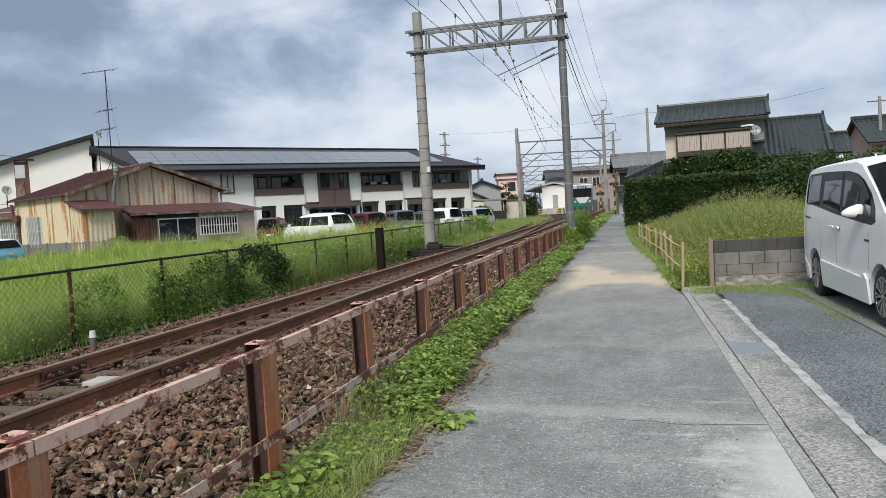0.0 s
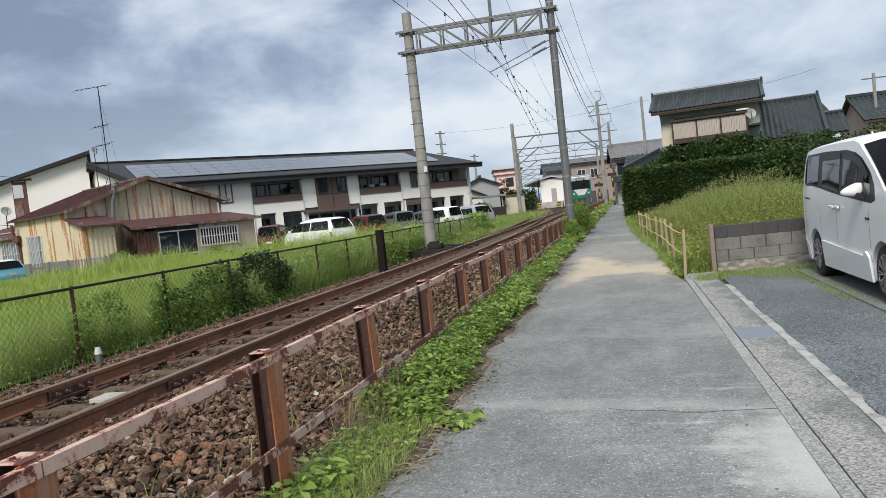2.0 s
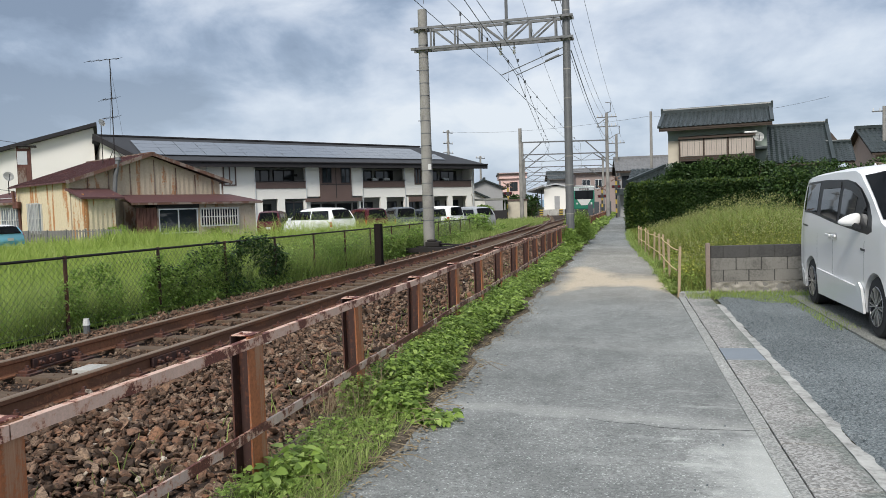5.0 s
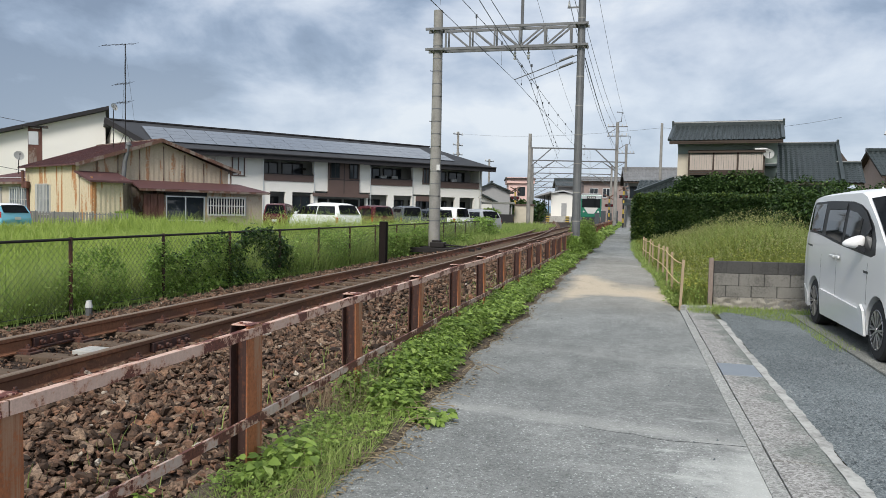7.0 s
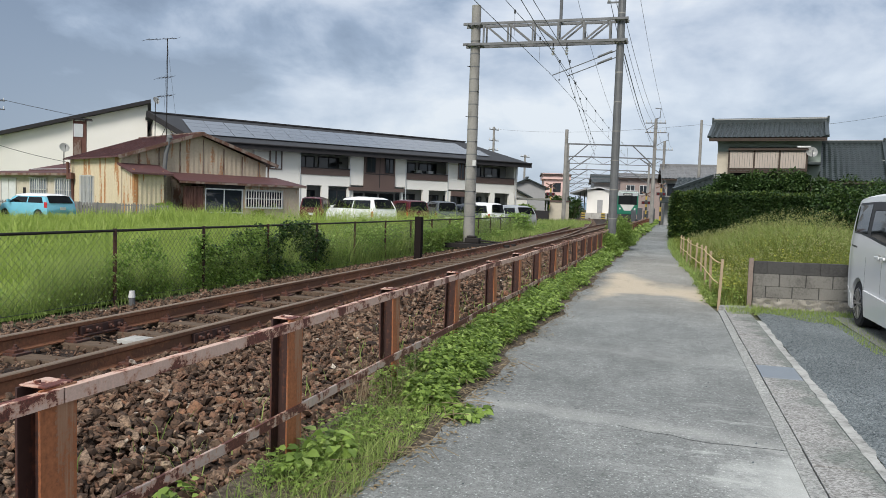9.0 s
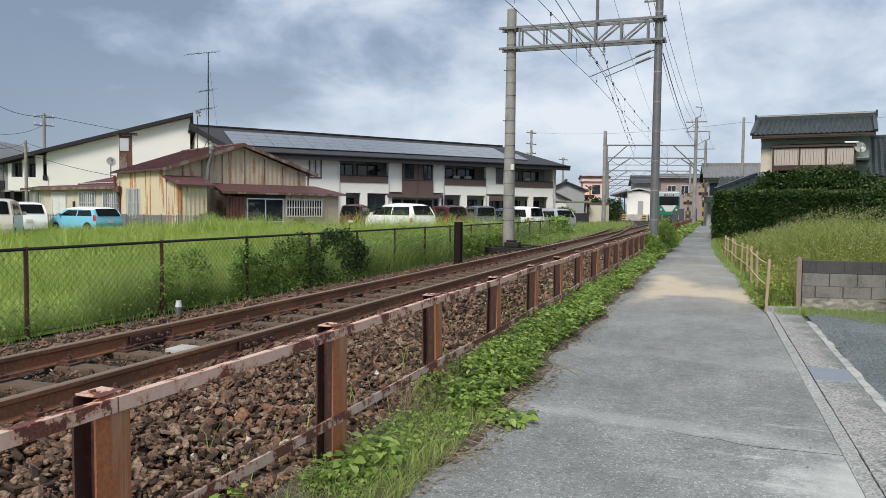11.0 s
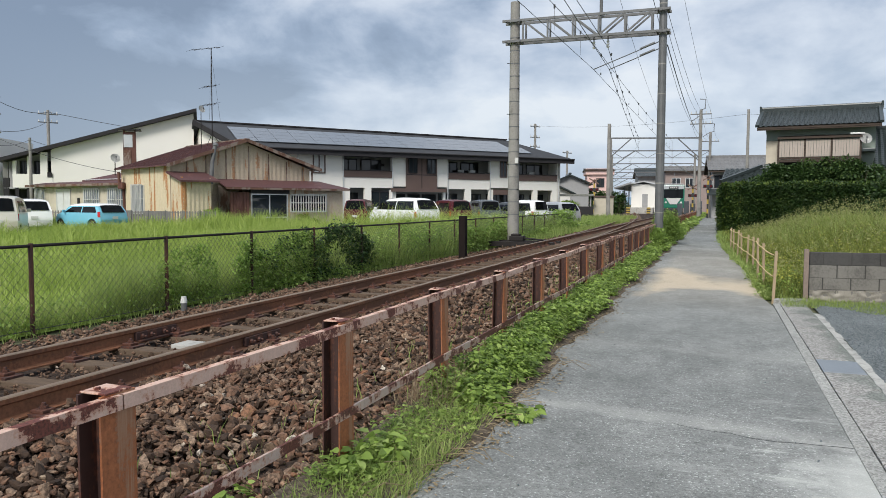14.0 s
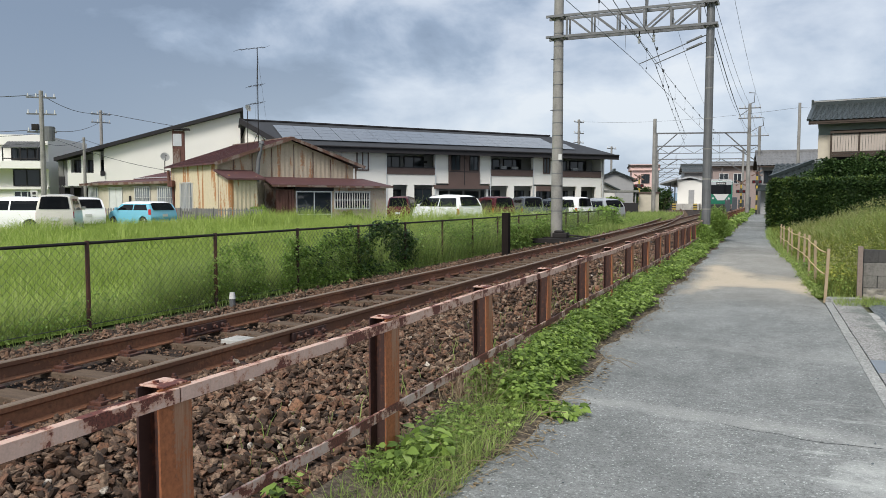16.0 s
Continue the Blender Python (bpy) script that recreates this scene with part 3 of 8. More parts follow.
def bar(p, q, w, h, bm=None, up=(0, 0, 1)):
    """A square bar from p to q: w across, h along up."""
    bm = bm or bmesh.new()
    p, q = Vector(p), Vector(q)
    d = (q - p).normalized()
    s = d.cross(Vector(up))
    s = (s if s.length > 1e-4 else d.orthogonal()).normalized() * (w / 2)
    t = s.cross(d).normalized() * (h / 2)
    a = [bm.verts.new(c + i * s + j * t) for c in (p, q) for i, j in ((-1, -1), (1, -1), (1, 1), (-1, 1))]
    fs = [bm.faces.new([a[i] for i in f]) for f in ((3, 2, 1, 0), (4, 5, 6, 7), (0, 1, 5, 4), (1, 2, 6, 5), (2, 3, 7, 6), (3, 0, 4, 7))]
    bmesh.ops.recalc_face_normals(bm, faces=fs)
    return bm


def sag(p, q, drop, n=12):
    p, q = Vector(p), Vector(q)
    return [p.lerp(q, i / n) - Vector((0, 0, drop * 4 * (i / n) * (1 - i / n))) for i in range(n + 1)]


def fast_mesh(name, verts, tris, flat=False):
    """A mesh of triangles from arrays."""
    verts, tris = np.asarray(verts, np.float32).reshape(-1, 3), np.asarray(tris, np.int32).reshape(-1, 3)
    me = bpy.data.meshes.new(name)
    me.vertices.add(len(verts))
    me.vertices.foreach_set("co", verts.ravel())
    me.loops.add(tris.size)
    me.loops.foreach_set("vertex_index", tris.ravel())
    me.polygons.add(len(tris))
    me.polygons.foreach_set("loop_start", np.arange(0, tris.size, 3, dtype=np.int32))
    me.update(calc_edges=True)
    if flat:
        me.shade_flat()
    return me


RNG = np.random.default_rng(7)


def blades(pos, h, w, lean=0.35, bend=0.5):
    """Grass blades at pos (n,3) of height h (n): a bent, tapered strip of three triangles."""
    n = len(pos)
    a, b = RNG.uniform(0, 2 * np.pi, n), RNG.uniform(0, 2 * np.pi, n)
    side = np.stack([np.cos(a), np.sin(a), np.zeros(n)], 1) * (w / 2)[:, None]
    out = np.stack([np.cos(b), np.sin(b), np.zeros(n)], 1)
    l1 = (RNG.uniform(0, lean, n) * h)[:, None]
    l2 = l1 + (RNG.uniform(0, bend, n) * h)[:, None]
    up = np.array([0, 0, 1.0])
    m = pos + up * (h * 0.6)[:, None] + out * l1
    tip = pos + up * (h * RNG.uniform(0.85, 1.05, n))[:, None] + out * l2
    v = np.stack([pos - side, pos + side, m - side * 0.7, m + side * 0.7, tip], 1)
    t = np.array([[0, 1, 3], [0, 3, 2], [2, 3, 4]])
    return v.reshape(-1, 3), (t[None] + (np.arange(n) * 5)[:, None, None]).reshape(-1, 3)


def leaves(pos, size, flat=0.5, aspect=0.6, out=None):
    """Folded leaves at pos (n,3): two triangles each, facing mostly up (flat=1) or any way."""
    n = len(pos)
    d = RNG.normal(size=(n, 3))
    d[:, 2] = d[:, 2] * (1 - flat) - 0.15
    d /= np.linalg.norm(d, axis=1)[:, None]
    nrm = RNG.normal(size=(n, 3)) * (1 - flat) + np.array([0, 0, flat + 0.2])
    if out is not None:
        nrm = nrm + out
    s = np.cross(d, nrm)
    s /= np.linalg.norm(s, axis=1)[:, None] + 1e-9
    nn = np.cross(s, d)
    L = size[:, None]
    v = np.stack([pos, pos + d * L * 0.45 + s * L * aspect / 2 + nn * L * 0.1, pos + d * L * 0.45 - s * L * aspect / 2 + nn * L * 0.1, pos + d * L], 1)
    t = np.array([[0, 1, 3], [0, 3, 2]])
    return v.reshape(-1, 3), (t[None] + (np.arange(n) * 4)[:, None, None]).reshape(-1, 3)


def pack(*sets):
    vs, ts, k = [], [], 0
    for v, t in sets:
        vs.append(v)
        ts.append(t + k)
        k += len(v)
    return np.concatenate(vs), np.concatenate(ts)


def stuff(name, sets, material, label, category, parent=None, flat=False):
    me = fast_mesh(name, *pack(*sets), flat)
    me.materials.append(M[material])
    ob = new(name, me)
    if parent:
        ob.parent = parent
        if label:
            ob["label"] = label
        return ob
    return tagged(ob, label, category, "", "stuff")


def lumps(x, y, s, seed):
    """Smooth value noise in -1..1, vectorised."""
    r = np.random.default_rng(seed)
    v = np.zeros_like(x)
    for k in range(5):
        a, ph, f = r.uniform(0, 6.28), r.uniform(0, 6.28), s * (0.6 + 0.5 * k)
        v += np.sin((x * np.cos(a) + y * np.sin(a)) * f + ph) / (1 + 0.4 * k)
    return v / 2.6


# ---------------------------------------------------------------- ground
def sheet(name, rows_, material, label, category):
    """A strip of quads through rows of (left, right) points."""
    bm = bmesh.new()
    prev = None
    for a, b in rows_:
        cur = (bm.verts.new(a), bm.verts.new(b))
        if prev:
            bm.faces.new((prev[0], prev[1], cur[1], cur[0]))
        prev = cur
    return solo(name, bm, material, label, category, kind="structure")


bm = bmesh.new()
bmesh.ops.create_grid(bm, x_segments=8, y_segments=8, size=2500)
for v in bm.verts:
    v.co.z = -0.05
solo("ground", bm, "ground", "green and brown open ground around the railway", "ground", kind="structure")

# asphalt path
PATH_R = [(-6, 0.78), (4, 0.78), (8, 0.78), (12.2, 0.77), (13, 0.68), (17.6, 0.62), (24, 0.36), (29, 0.18), (40, 0.1), (58, 0.0), (100, -0.4), (140, -0.6)]


def path_right(y):
    for (y0, a), (y1, b) in zip(PATH_R, PATH_R[1:]):
        if y <= y1:
            return a + (b - a) * (y - y0) / (y1 - y0)
    return PATH_R[-1][1]


bm = bmesh.new()
prev = None
for i in range(0, 147):
    y = -6 + i
    xs = [-1.62 + 0.06 * math.sin(y * 0.9), -0.8, 0.0, path_right(y)]
    xs[1], xs[2] = xs[0] + (xs[3] - xs[0]) / 3, xs[0] + (xs[3] - xs[0]) * 2 / 3
    cur = [bm.verts.new((x, y, 0.0)) for x in xs]
    low = [bm.verts.new((xs[0] - 0.04, y, -0.05)), bm.verts.new((xs[3], y, -0.05))]
    if prev:
        for k in range(3):
            bm.faces.new((prev[0][k], prev[0][k + 1], cur[k + 1], cur[k]))
        bm.faces.new((prev[1][0], prev[0][0], cur[0], low[0]))
        bm.faces.new((prev[0][3], prev[1][1], low[1], cur[3]))
    prev = (cur, low)
solo("path", bm, "asphalt", "worn grey asphalt footpath with sand washed across it", "path", kind="structure")

# crack across the path
bm = bmesh.new()
rnd = random.Random(3)
pts = [(0.78 - i * 0.09, 5.15 - i * 0.004 + rnd.uniform(-0.012, 0.012), 0.003) for i in range(6)]
pts += [(0.3 - i * 0.12, 5.13 + i * 0.03 + rnd.uniform(-0.02, 0.02), 0.003) for i in range(1, 6)]
for (a, b) in zip(pts, pts[1:]):
    bar(a, b, 0.0022 if a[0] > 0.25 else 0.0008, 0.002, bm)
solo("crack", bm, "black", "thin dark crack across the asphalt path", "crack", kind="structure")

# gutter: kerb, covers, worn edge line
gutter = thing("gutter", "concrete roadside gutter with worn cover slabs", "gutter", kind="structure")
rnd = random.Random(11)
y = -5.6
while y < 12.3:
    L = 0.6
    x0, x1 = 0.782, 0.874 + 0.004 * rnd.random()
    part("kerb", box(x0, x1, y, y + L - 0.004, -0.05, 0.003 + 0.004 * rnd.random(), bev=0.003), "kerb", gutter)
    y += L
y = -5.6
k = 0
while y < 12.4:
    L = 0.6 if k % 3 else 0.75
    z = 0.004 + 0.006 * rnd.random()
    metal = 7.2 < y < 7.8
    part("steel_cover" if metal else "cover", box(0.886, 1.235 + 0.01 * rnd.random(), y, y + L - 0.010, -0.06, z, bev=0.006), "plate" if metal else "slab", gutter, "grey steel gutter cover" if metal else "")
    y += L
    k += 1
part("channel", box(0.870, 0.895, -5.6, 12.4, -0.09, -0.03), "black", gutter)
def edge_x(y):
    return 1.325 + 0.03 * noise.noise((y * 3.1, 0.3, 0)) + 0.016 * noise.noise((y * 14, 2.3, 0))


y, k = -5.6, 0
while y < 11.4:
    L, n = 1.0, 26
    pl = [(1.242 + 0.012 * noise.noise((q * 6, 7.1, 0)), q) for q in (y + L * i / n for i in range(n + 1))] + [(edge_x(q), q) for q in (y + L * (n - i) / n for i in range(n + 1))]
    part("edge_strip", prism(pl, "z", -0.05, 0.006), "strip", gutter)
    y += L + 0.002
# gravel lot
bm = bmesh.new()
bmesh.ops.create_grid(bm, x_segments=40, y_segments=50, size=1)
for v in bm.verts:
    x, yy = 1.34 + (v.co.x + 1) * 9, -8 + (v.co.y + 1) * 10.6
    v.co = (x, yy, 0.0 + 0.02 * noise.noise((x * 0.8, yy * 0.8, 0)) - (0.02 if x < 1.5 else 0))
solo("gravel_lot", bm, "lot", "grey-blue fine gravel parking area", "gravel", kind="structure")
solo("parking_slab", box(2.40, 4.6, 7.6, 12.35, -0.05, 0.024, bev=0.008), "cover", "weathered concrete parking slab under the van", "slab", kind="structure")


# ---------------------------------------------------------------- railway
def interp(table, y):
    """Smooth interpolation through (y, x) pairs."""
    n = len(table)
    for i in range(n - 1):
        if y <= table[i + 1][0] or i == n - 2:
            (y0, a), (y1, b) = table[i], table[i + 1]
            m0 = (b - table[max(i - 1, 0)][1]) / (y1 - table[max(i - 1, 0)][0])
            m1 = (table[min(i + 2, n - 1)][1] - a) / (table[min(i + 2, n - 1)][0] - y0)
            h = y1 - y0
            s = (y - y0) / h
            return (2 * s**3 - 3 * s**2 + 1) * a + (s**3 - 2 * s**2 + s) * h * m0 + (-2 * s**3 + 3 * s**2) * b + (s**3 - s**2) * h * m1


LEFT = [(-20, -4.73), (10, -4.73), (24, -4.75), (35, -5.08), (48, -5.75), (58, -6.45), (70, -7.4), (87, -9.1), (107, -11.3), (130, -14.2), (170, -20.0)]
RIGHT = [(24, -4.73), (40, -4.80), (60, -4.95), (90, -5.05), (105, -5.45), (122, -6.2), (160, -7.9)]
RAILZ = 0.30


def rail_mesh(table, side, y0, y1, step):
    prof = [(-0.062, 0), (0.062, 0), (0.062, 0.012), (0.012, 0.026), (0.009, 0.10), (0.032, 0.113), (0.032, 0.143), (0.024, 0.15), (-0.024, 0.15), (-0.032, 0.143), (-0.032, 0.113), (-0.009, 0.10), (-0.012, 0.026), (-0.062, 0.012)]
    bm = bmesh.new()
    prev = None
    y = y0
    while y <= y1 + 1e-6:
        x = interp(table, y) + side * 0.5655
        cur = [bm.verts.new((x + a, y, RAILZ - 0.15 + b)) for a, b in prof]
        if prev:
            for i in range(len(prof)):
                j = (i + 1) % len(prof)
                f = bm.faces.new((prev[i], prev[j], cur[j], cur[i]))
                f.material_index = 1 if i in (6, 7, 8) else 0
        prev = cur
        y += step
    me = mesh_of(bm, "rail")
    me.materials.append(M["railrust"])
    me.materials.append(M["railtop"])
    return me


def build_track(name, table, y0, y1, label, step, sleepers=True):
    tr = thing(name, label, "railway track")
    for s in (-1, 1):
        part("rail", rail_mesh(table, s, y0, y1, step), "railrust", tr)
    sl = mesh_of(box(-0.95, 0.95, -0.1, 0.1, -0.14, 0, bev=0.012), "sleeper")
    y, k = y0 + 0.3, 0
    rnd = random.Random(9)
    while sleepers and y < min(y1, 110):
        x = interp(table, y)
        a = math.atan2(interp(table, y + 0.3) - interp(table, y - 0.3), 0.6)
        ob = part("sleeper", sl, "sleeper", tr)
        ob.matrix_basis = pose(x + rnd.uniform(-0.03, 0.03), y, RAILZ - 0.152, 0, 0, -math.degrees(a) + rnd.uniform(-1, 1))
        y += 0.66
    return tr


track = build_track("railway_track", LEFT, -6, 150, "single narrow-gauge railway track with rust-brown rails", 1.0)
siding = build_track("railway_siding", RIGHT, 24, 150, "diverging railway track that runs to the platform", 2.0)

# rail fastenings on the near stretch
clip = bmesh.new()
box(-0.2, 0.2, -0.08, 0.08, 0.0, 0.022, clip)
for sx in (-1, 1):
    box(min(sx * 0.045, sx * 0.15), max(sx * 0.045, sx * 0.15), -0.05, 0.05, 0.022, 0.046, clip, 0.006)
    rod((sx * 0.105, 0, 0.04), (sx * 0.105, 0, 0.066), 0.026, None, 6, clip)
    rod((sx * 0.105, 0, 0.06), (sx * 0.105, 0, 0.085), 0.014, None, 6, clip)
clip_me = mesh_of(clip, "fastening")
y = -5.7
while y < 34:
    for s in (-1, 1):
        ob = part("fastening", clip_me, "fencedark", track)
        ob.matrix_basis = pose(interp(LEFT, y) + s * 0.5655, y, RAILZ - 0.156)
    y += 0.66
# fishplates at the rail joint
for s, yj in ((-1, 5.95), (1, 6.1)):
    bm = bmesh.new()
    for d in (-1, 1):
        box(d * 0.030 - 0.019, d * 0.030 + 0.019, -0.29, 0.29, 0.024, 0.106, bm, 0.005)
        box(min(d * 0.03, d * 0.085), max(d * 0.03, d * 0.085), -0.27, 0.27, 0.014, 0.03, bm, 0.004)
        for q in (-0.21, -0.09, 0.09, 0.21):
            rod((d * 0.045, q, 0.064), (d * 0.078, q, 0.064), 0.024, None, 6, bm)
            rod((d * 0.07, q, 0.064), (d * 0.102, q, 0.064), 0.012, None, 6, bm)
    ob = part("fishplate", bm, "fencedark", track)
    ob.matrix_basis = pose(-4.73 + s * 0.5655, yj, RAILZ - 0.15)
# bond wire and pale plate between the rails
solo("bond_plate", box(-4.85, -4.62, 5.66, 5.9, 0.10, 0.172, bev=0.008), "concrete", "pale concrete plate between the rails", "plate")

# turnout machine and rods by the portal
machine = thing("point_machine", "black railway point machine with long timbers", "point machine")
part("body", box(-6.75, -6.25, 24.9, 25.3, 0.22, 0.40, bev=0.03), "darksteel", machine)
part("lid", box(-6.7, -6.4, 24.95, 25.25, 0.40, 0.47, bev=0.03), "darksteel", machine)
part("crank", rod((-6.3, 25.1, 0.32), (-5.3, 25.15, 0.24), 0.03), "darksteel", machine)
for yy in (24.55, 25.6):
    part("timber", box(-7.35, -5.1, yy - 0.10, yy + 0.10, 0.06, 0.22, bev=0.01), "darksteel", machine)


def bed_height(x, y):
    """Ballast surface: shoulder beside the track, falling towards the fences."""
    c = interp(LEFT, y)
    r = interp(RIGHT, max(y, 24)) if y > 24 else c
    lo, hi = min(c, r) - 0.95, max(c, r) + 0.95
    d = lo - x if x < lo else x - hi if x > hi else 0.0
    return max((0.15 if d > 0 else 0.142) - d * 0.13, -0.03)


bm = bmesh.new()
prev = None
for i in range(66):
    y = -6 + i * 2.2 if i < 40 else 82 + (i - 40) * 2.4
    c = interp(LEFT, y)
    r = interp(RIGHT, max(y, 24)) if y > 24 else c
    xs = [min(c, r) - 2.4, min(c, r) - 1.6, min(c, r) - 0.95, c, max(c, r), max(c, r) + 0.95, min(max(c, r) + 1.8, -2.12), -2.0]
    cur = [bm.verts.new((x, y, max(bed_height(x, y) - 0.05, -0.04))) for x in xs]
    if prev:
        for a in range(len(xs) - 1):
            bm.faces.new((prev[a], prev[a + 1], cur[a + 1], cur[a]))
    prev = cur
solo("ballast_bed", bm, "fines", "rust-stained railway ballast bed, darkened for the shaded gaps", "ballast", kind="structure")

_b = bmesh.new()
bmesh.ops.create_icosphere(_b, subdivisions=1, radius=1)
_b.verts.ensure_lookup_table()
ICO = np.array([v.co[:] for v in _b.verts])
ICO_T = np.array([[v.index for v in f.verts] for f in _b.faces])
_b.free()


def stones(pos, size):
    n = len(pos)
    k = len(ICO)
    v = np.repeat(ICO[None], n, 0)
    v = np.sign(v) * np.abs(v) ** RNG.uniform(0.45, 1.0, (n, 1, 3)) * RNG.uniform(0.62, 1.12, (n, k, 1))
    v = v * np.stack([RNG.uniform(0.7, 1.6, n), RNG.uniform(0.55, 1.15, n), RNG.uniform(0.32, 0.62, n)], 1)[:, None]
    q = RNG.normal(size=(n, 4))
    q[:, 1:3] *= 0.36
    q /= np.linalg.norm(q, axis=1)[:, None]
    w, x, y, z = q.T
    R = np.stack([1 - 2 * (y * y + z * z), 2 * (x * y - z * w), 2 * (x * z + y * w), 2 * (x * y + z * w), 1 - 2 * (x * x + z * z), 2 * (y * z - x * w), 2 * (x * z - y * w), 2 * (y * z + x * w), 1 - 2 * (x * x + y * y)], 1).reshape(n, 3, 3)
    v = np.einsum("nij,nkj->nki", R, v) * (size / 2)[:, None, None] + pos[:, None]
    return v.reshape(-1, 3), (ICO_T[None] + (np.arange(n) * k)[:, None, None]).reshape(-1, 3)


def ballast(n, x0, x1, y0, y1, smin, smax):
    x, y = RNG.uniform(x0, x1, n), RNG.uniform(y0, y1, n)
    h = np.array([bed_height(a, b) for a, b in zip(x, y)])
    inside = (np.abs(x + 4.73) < 0.56)
    s = RNG.uniform(smin, smax, n)
    s = np.where(inside, s * 0.6, s)
    s = s * RNG.choice([0.6, 0.8, 0.95, 1.15], n)
    z = h + RNG.uniform(-0.042, 0.036, n) - np.where(inside, np.where(y > 9, 0.032, 0.018), 0)
    keep = (np.abs(np.abs(x + 4.73) - 0.5655) > 0.11) | (y > 25)
    on_sleeper = (np.abs(x + 4.73) < 0.97) & (np.abs((y + 5.7 + 0.33) % 0.66 - 0.33) < 0.13) & (y < 25)
    keep &= ~on_sleeper | (RNG.uniform(size=n) < 0.2)
    return stones(np.stack([x, y, z], 1)[keep], s[keep])


stuff("ballast_stones", [ballast(19000, -4.1, -2.0, 1.2, 9, 0.045, 0.088), ballast(3500, -7.0, -2.1, -6, 1.3, 0.06, 0.1), ballast(700, -2.15, -1.72, 1.2, 5.6, 0.03, 0.07), ballast(7000, -4.2, -2.1, 9, 24, 0.06, 0.105),
                         ballast(9000, -5.4, -4.0, 2.5, 20, 0.045, 0.085), ballast(5000, -7.2, -5.3, 4, 20, 0.04, 0.075),
                         ballast(5000, -7.2, -2.3, 20, 45, 0.06, 0.1)], "stone", "rust-brown crushed railway ballast stones", "ballast", None, True)


x, y = RNG.uniform(1.3, 2.6, 9000), RNG.uniform(3.6, 12.2, 9000)
m = x > np.array([edge_x(q) for q in y]) + RNG.uniform(-0.05, 0.25, 9000) ** 2
stuff("lot_stones", [stones(np.stack([x, y, np.full(9000, 0.002)], 1)[m], RNG.uniform(0.006, 0.018, 9000)[m])], "lotstone", "loose blue-grey gravel stones on the lot", "gravel", None, True)


x, y = RNG.uniform(-1.5, 0.75, 420), 2.6 + RNG.uniform(0, 1, 420) ** 1.5 * 12
m = RNG.uniform(size=420) < np.clip(0.12 + 0.9 * np.exp(-(x + 1.5) * 3.0), 0, 1)
stuff("path_grit", [stones(np.stack([x, y, np.full(420, 0.004)], 1)[m], RNG.uniform(0.006, 0.02, 420)[m])], "lotstone", "scattered grit and pebbles on the path", "grit", None, True)


# ---------------------------------------------------------------- rusty rail fence beside the path
def fence_post():
    """An H-section steel post with a small cap plate."""
    p = thing("fence_post", "rust-streaked steel H-section fence post beside the path", "fence post", group="posts of the rusty railway fence")
    w, d, t = 0.078, 0.056, 0.010
    bm = bmesh.new()
    box(d - t, d, -w, w, -0.1, 0.845, bm)
    part("flange", bm, "fencepost", p)
    # back flange and web take the darker rust, with recess shade painted in
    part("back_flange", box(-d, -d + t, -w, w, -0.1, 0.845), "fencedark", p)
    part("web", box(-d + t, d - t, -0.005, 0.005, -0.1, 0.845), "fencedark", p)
    bm = bmesh.new()
    box(-0.06, 0.058, -0.06, 0.06, 0.846, 0.853, bm, 0.002)
    rod((-0.02, -0.02, 0.853), (-0.02, -0.02, 0.862), 0.012, None, 6, bm)
    part("cap", bm, "fencebar", p, "pink-painted steel cap plate")
    return p


POST_Y0, PITCH, FX = 2.03, 1.685, -2.05
post = fence_post()
post.matrix_basis = pose(FX, POST_Y0 - PITCH, 0)
rnd = random.Random(21)
for i in range(64):
    copy_thing(post, pose(FX + rnd.uniform(-0.01, 0.01), POST_Y0 + PITCH * i, rnd.uniform(-0.008, 0.004), rnd.uniform(-0.8, 0.8), rnd.uniform(-0.8, 0.8), rnd.uniform(-3, 3)))


def angle_bar(y0, y1, z, h, leg):
    """An L-section rail, its upright leg towards the path."""
    bm = bmesh.new()
    prof = [(0, 0), (0.007, 0), (0.007, h), (-leg, h), (-leg, h - 0.007), (0, h - 0.007)]
    n = max(1, int((y1 - y0) / 0.85))
    prev = None
    for i in range(n + 1):
        y = y0 + (y1 - y0) * i / n
        dz = 0.006 * math.sin(y * 1.7) + 0.004 * math.sin(y * 4.1)
        cur = [bm.verts.new((FX + 0.062 + a, y, z + b + dz)) for a, b in prof]
        if prev:
            for k in range(6):
                bm.faces.new((prev[k], prev[(k + 1) % 6], cur[(k + 1) % 6], cur[k]))
        prev = cur
    return bm


rails = thing("fence_rail", "flaking pink-painted steel angle rails on the railway fence", "fence rail")
for i in range(-1, 26):
    y0 = POST_Y0 + i * PITCH * 2.5
    part("top_rail", angle_bar(y0, y0 + PITCH * 2.5 - 0.006, 0.785, 0.052, 0.03), "fencebar", rails)
    part("middle_rail", angle_bar(y0, y0 + PITCH * 2.5 - 0.006, 0.30, 0.052, 0.008), "barlow", rails)

# ---------------------------------------------------------------- chain-link fence
cfence = thing("chain_link_fence", "dark chain-link fence overgrown with weeds and vines", "fence")
CX, CY0, CPITCH, CH = -7.4, 2.38, 2.08, 1.0
for i in range(19):
    yp = CY0 + i * CPITCH - (0.16 if i < 3 else 0.0)
    part("post", rod((CX, yp, -0.1), (CX, yp, CH + 0.03), 0.026), "fencedark", cfence)
part("top_rail", rod((CX, CY0, CH), (CX, CY0 + 18 * CPITCH, CH), 0.019), "darksteel", cfence)
bm = bmesh.new()
g = 0.072
y = CY0 - 1.0
yend = CY0 + 18 * CPITCH


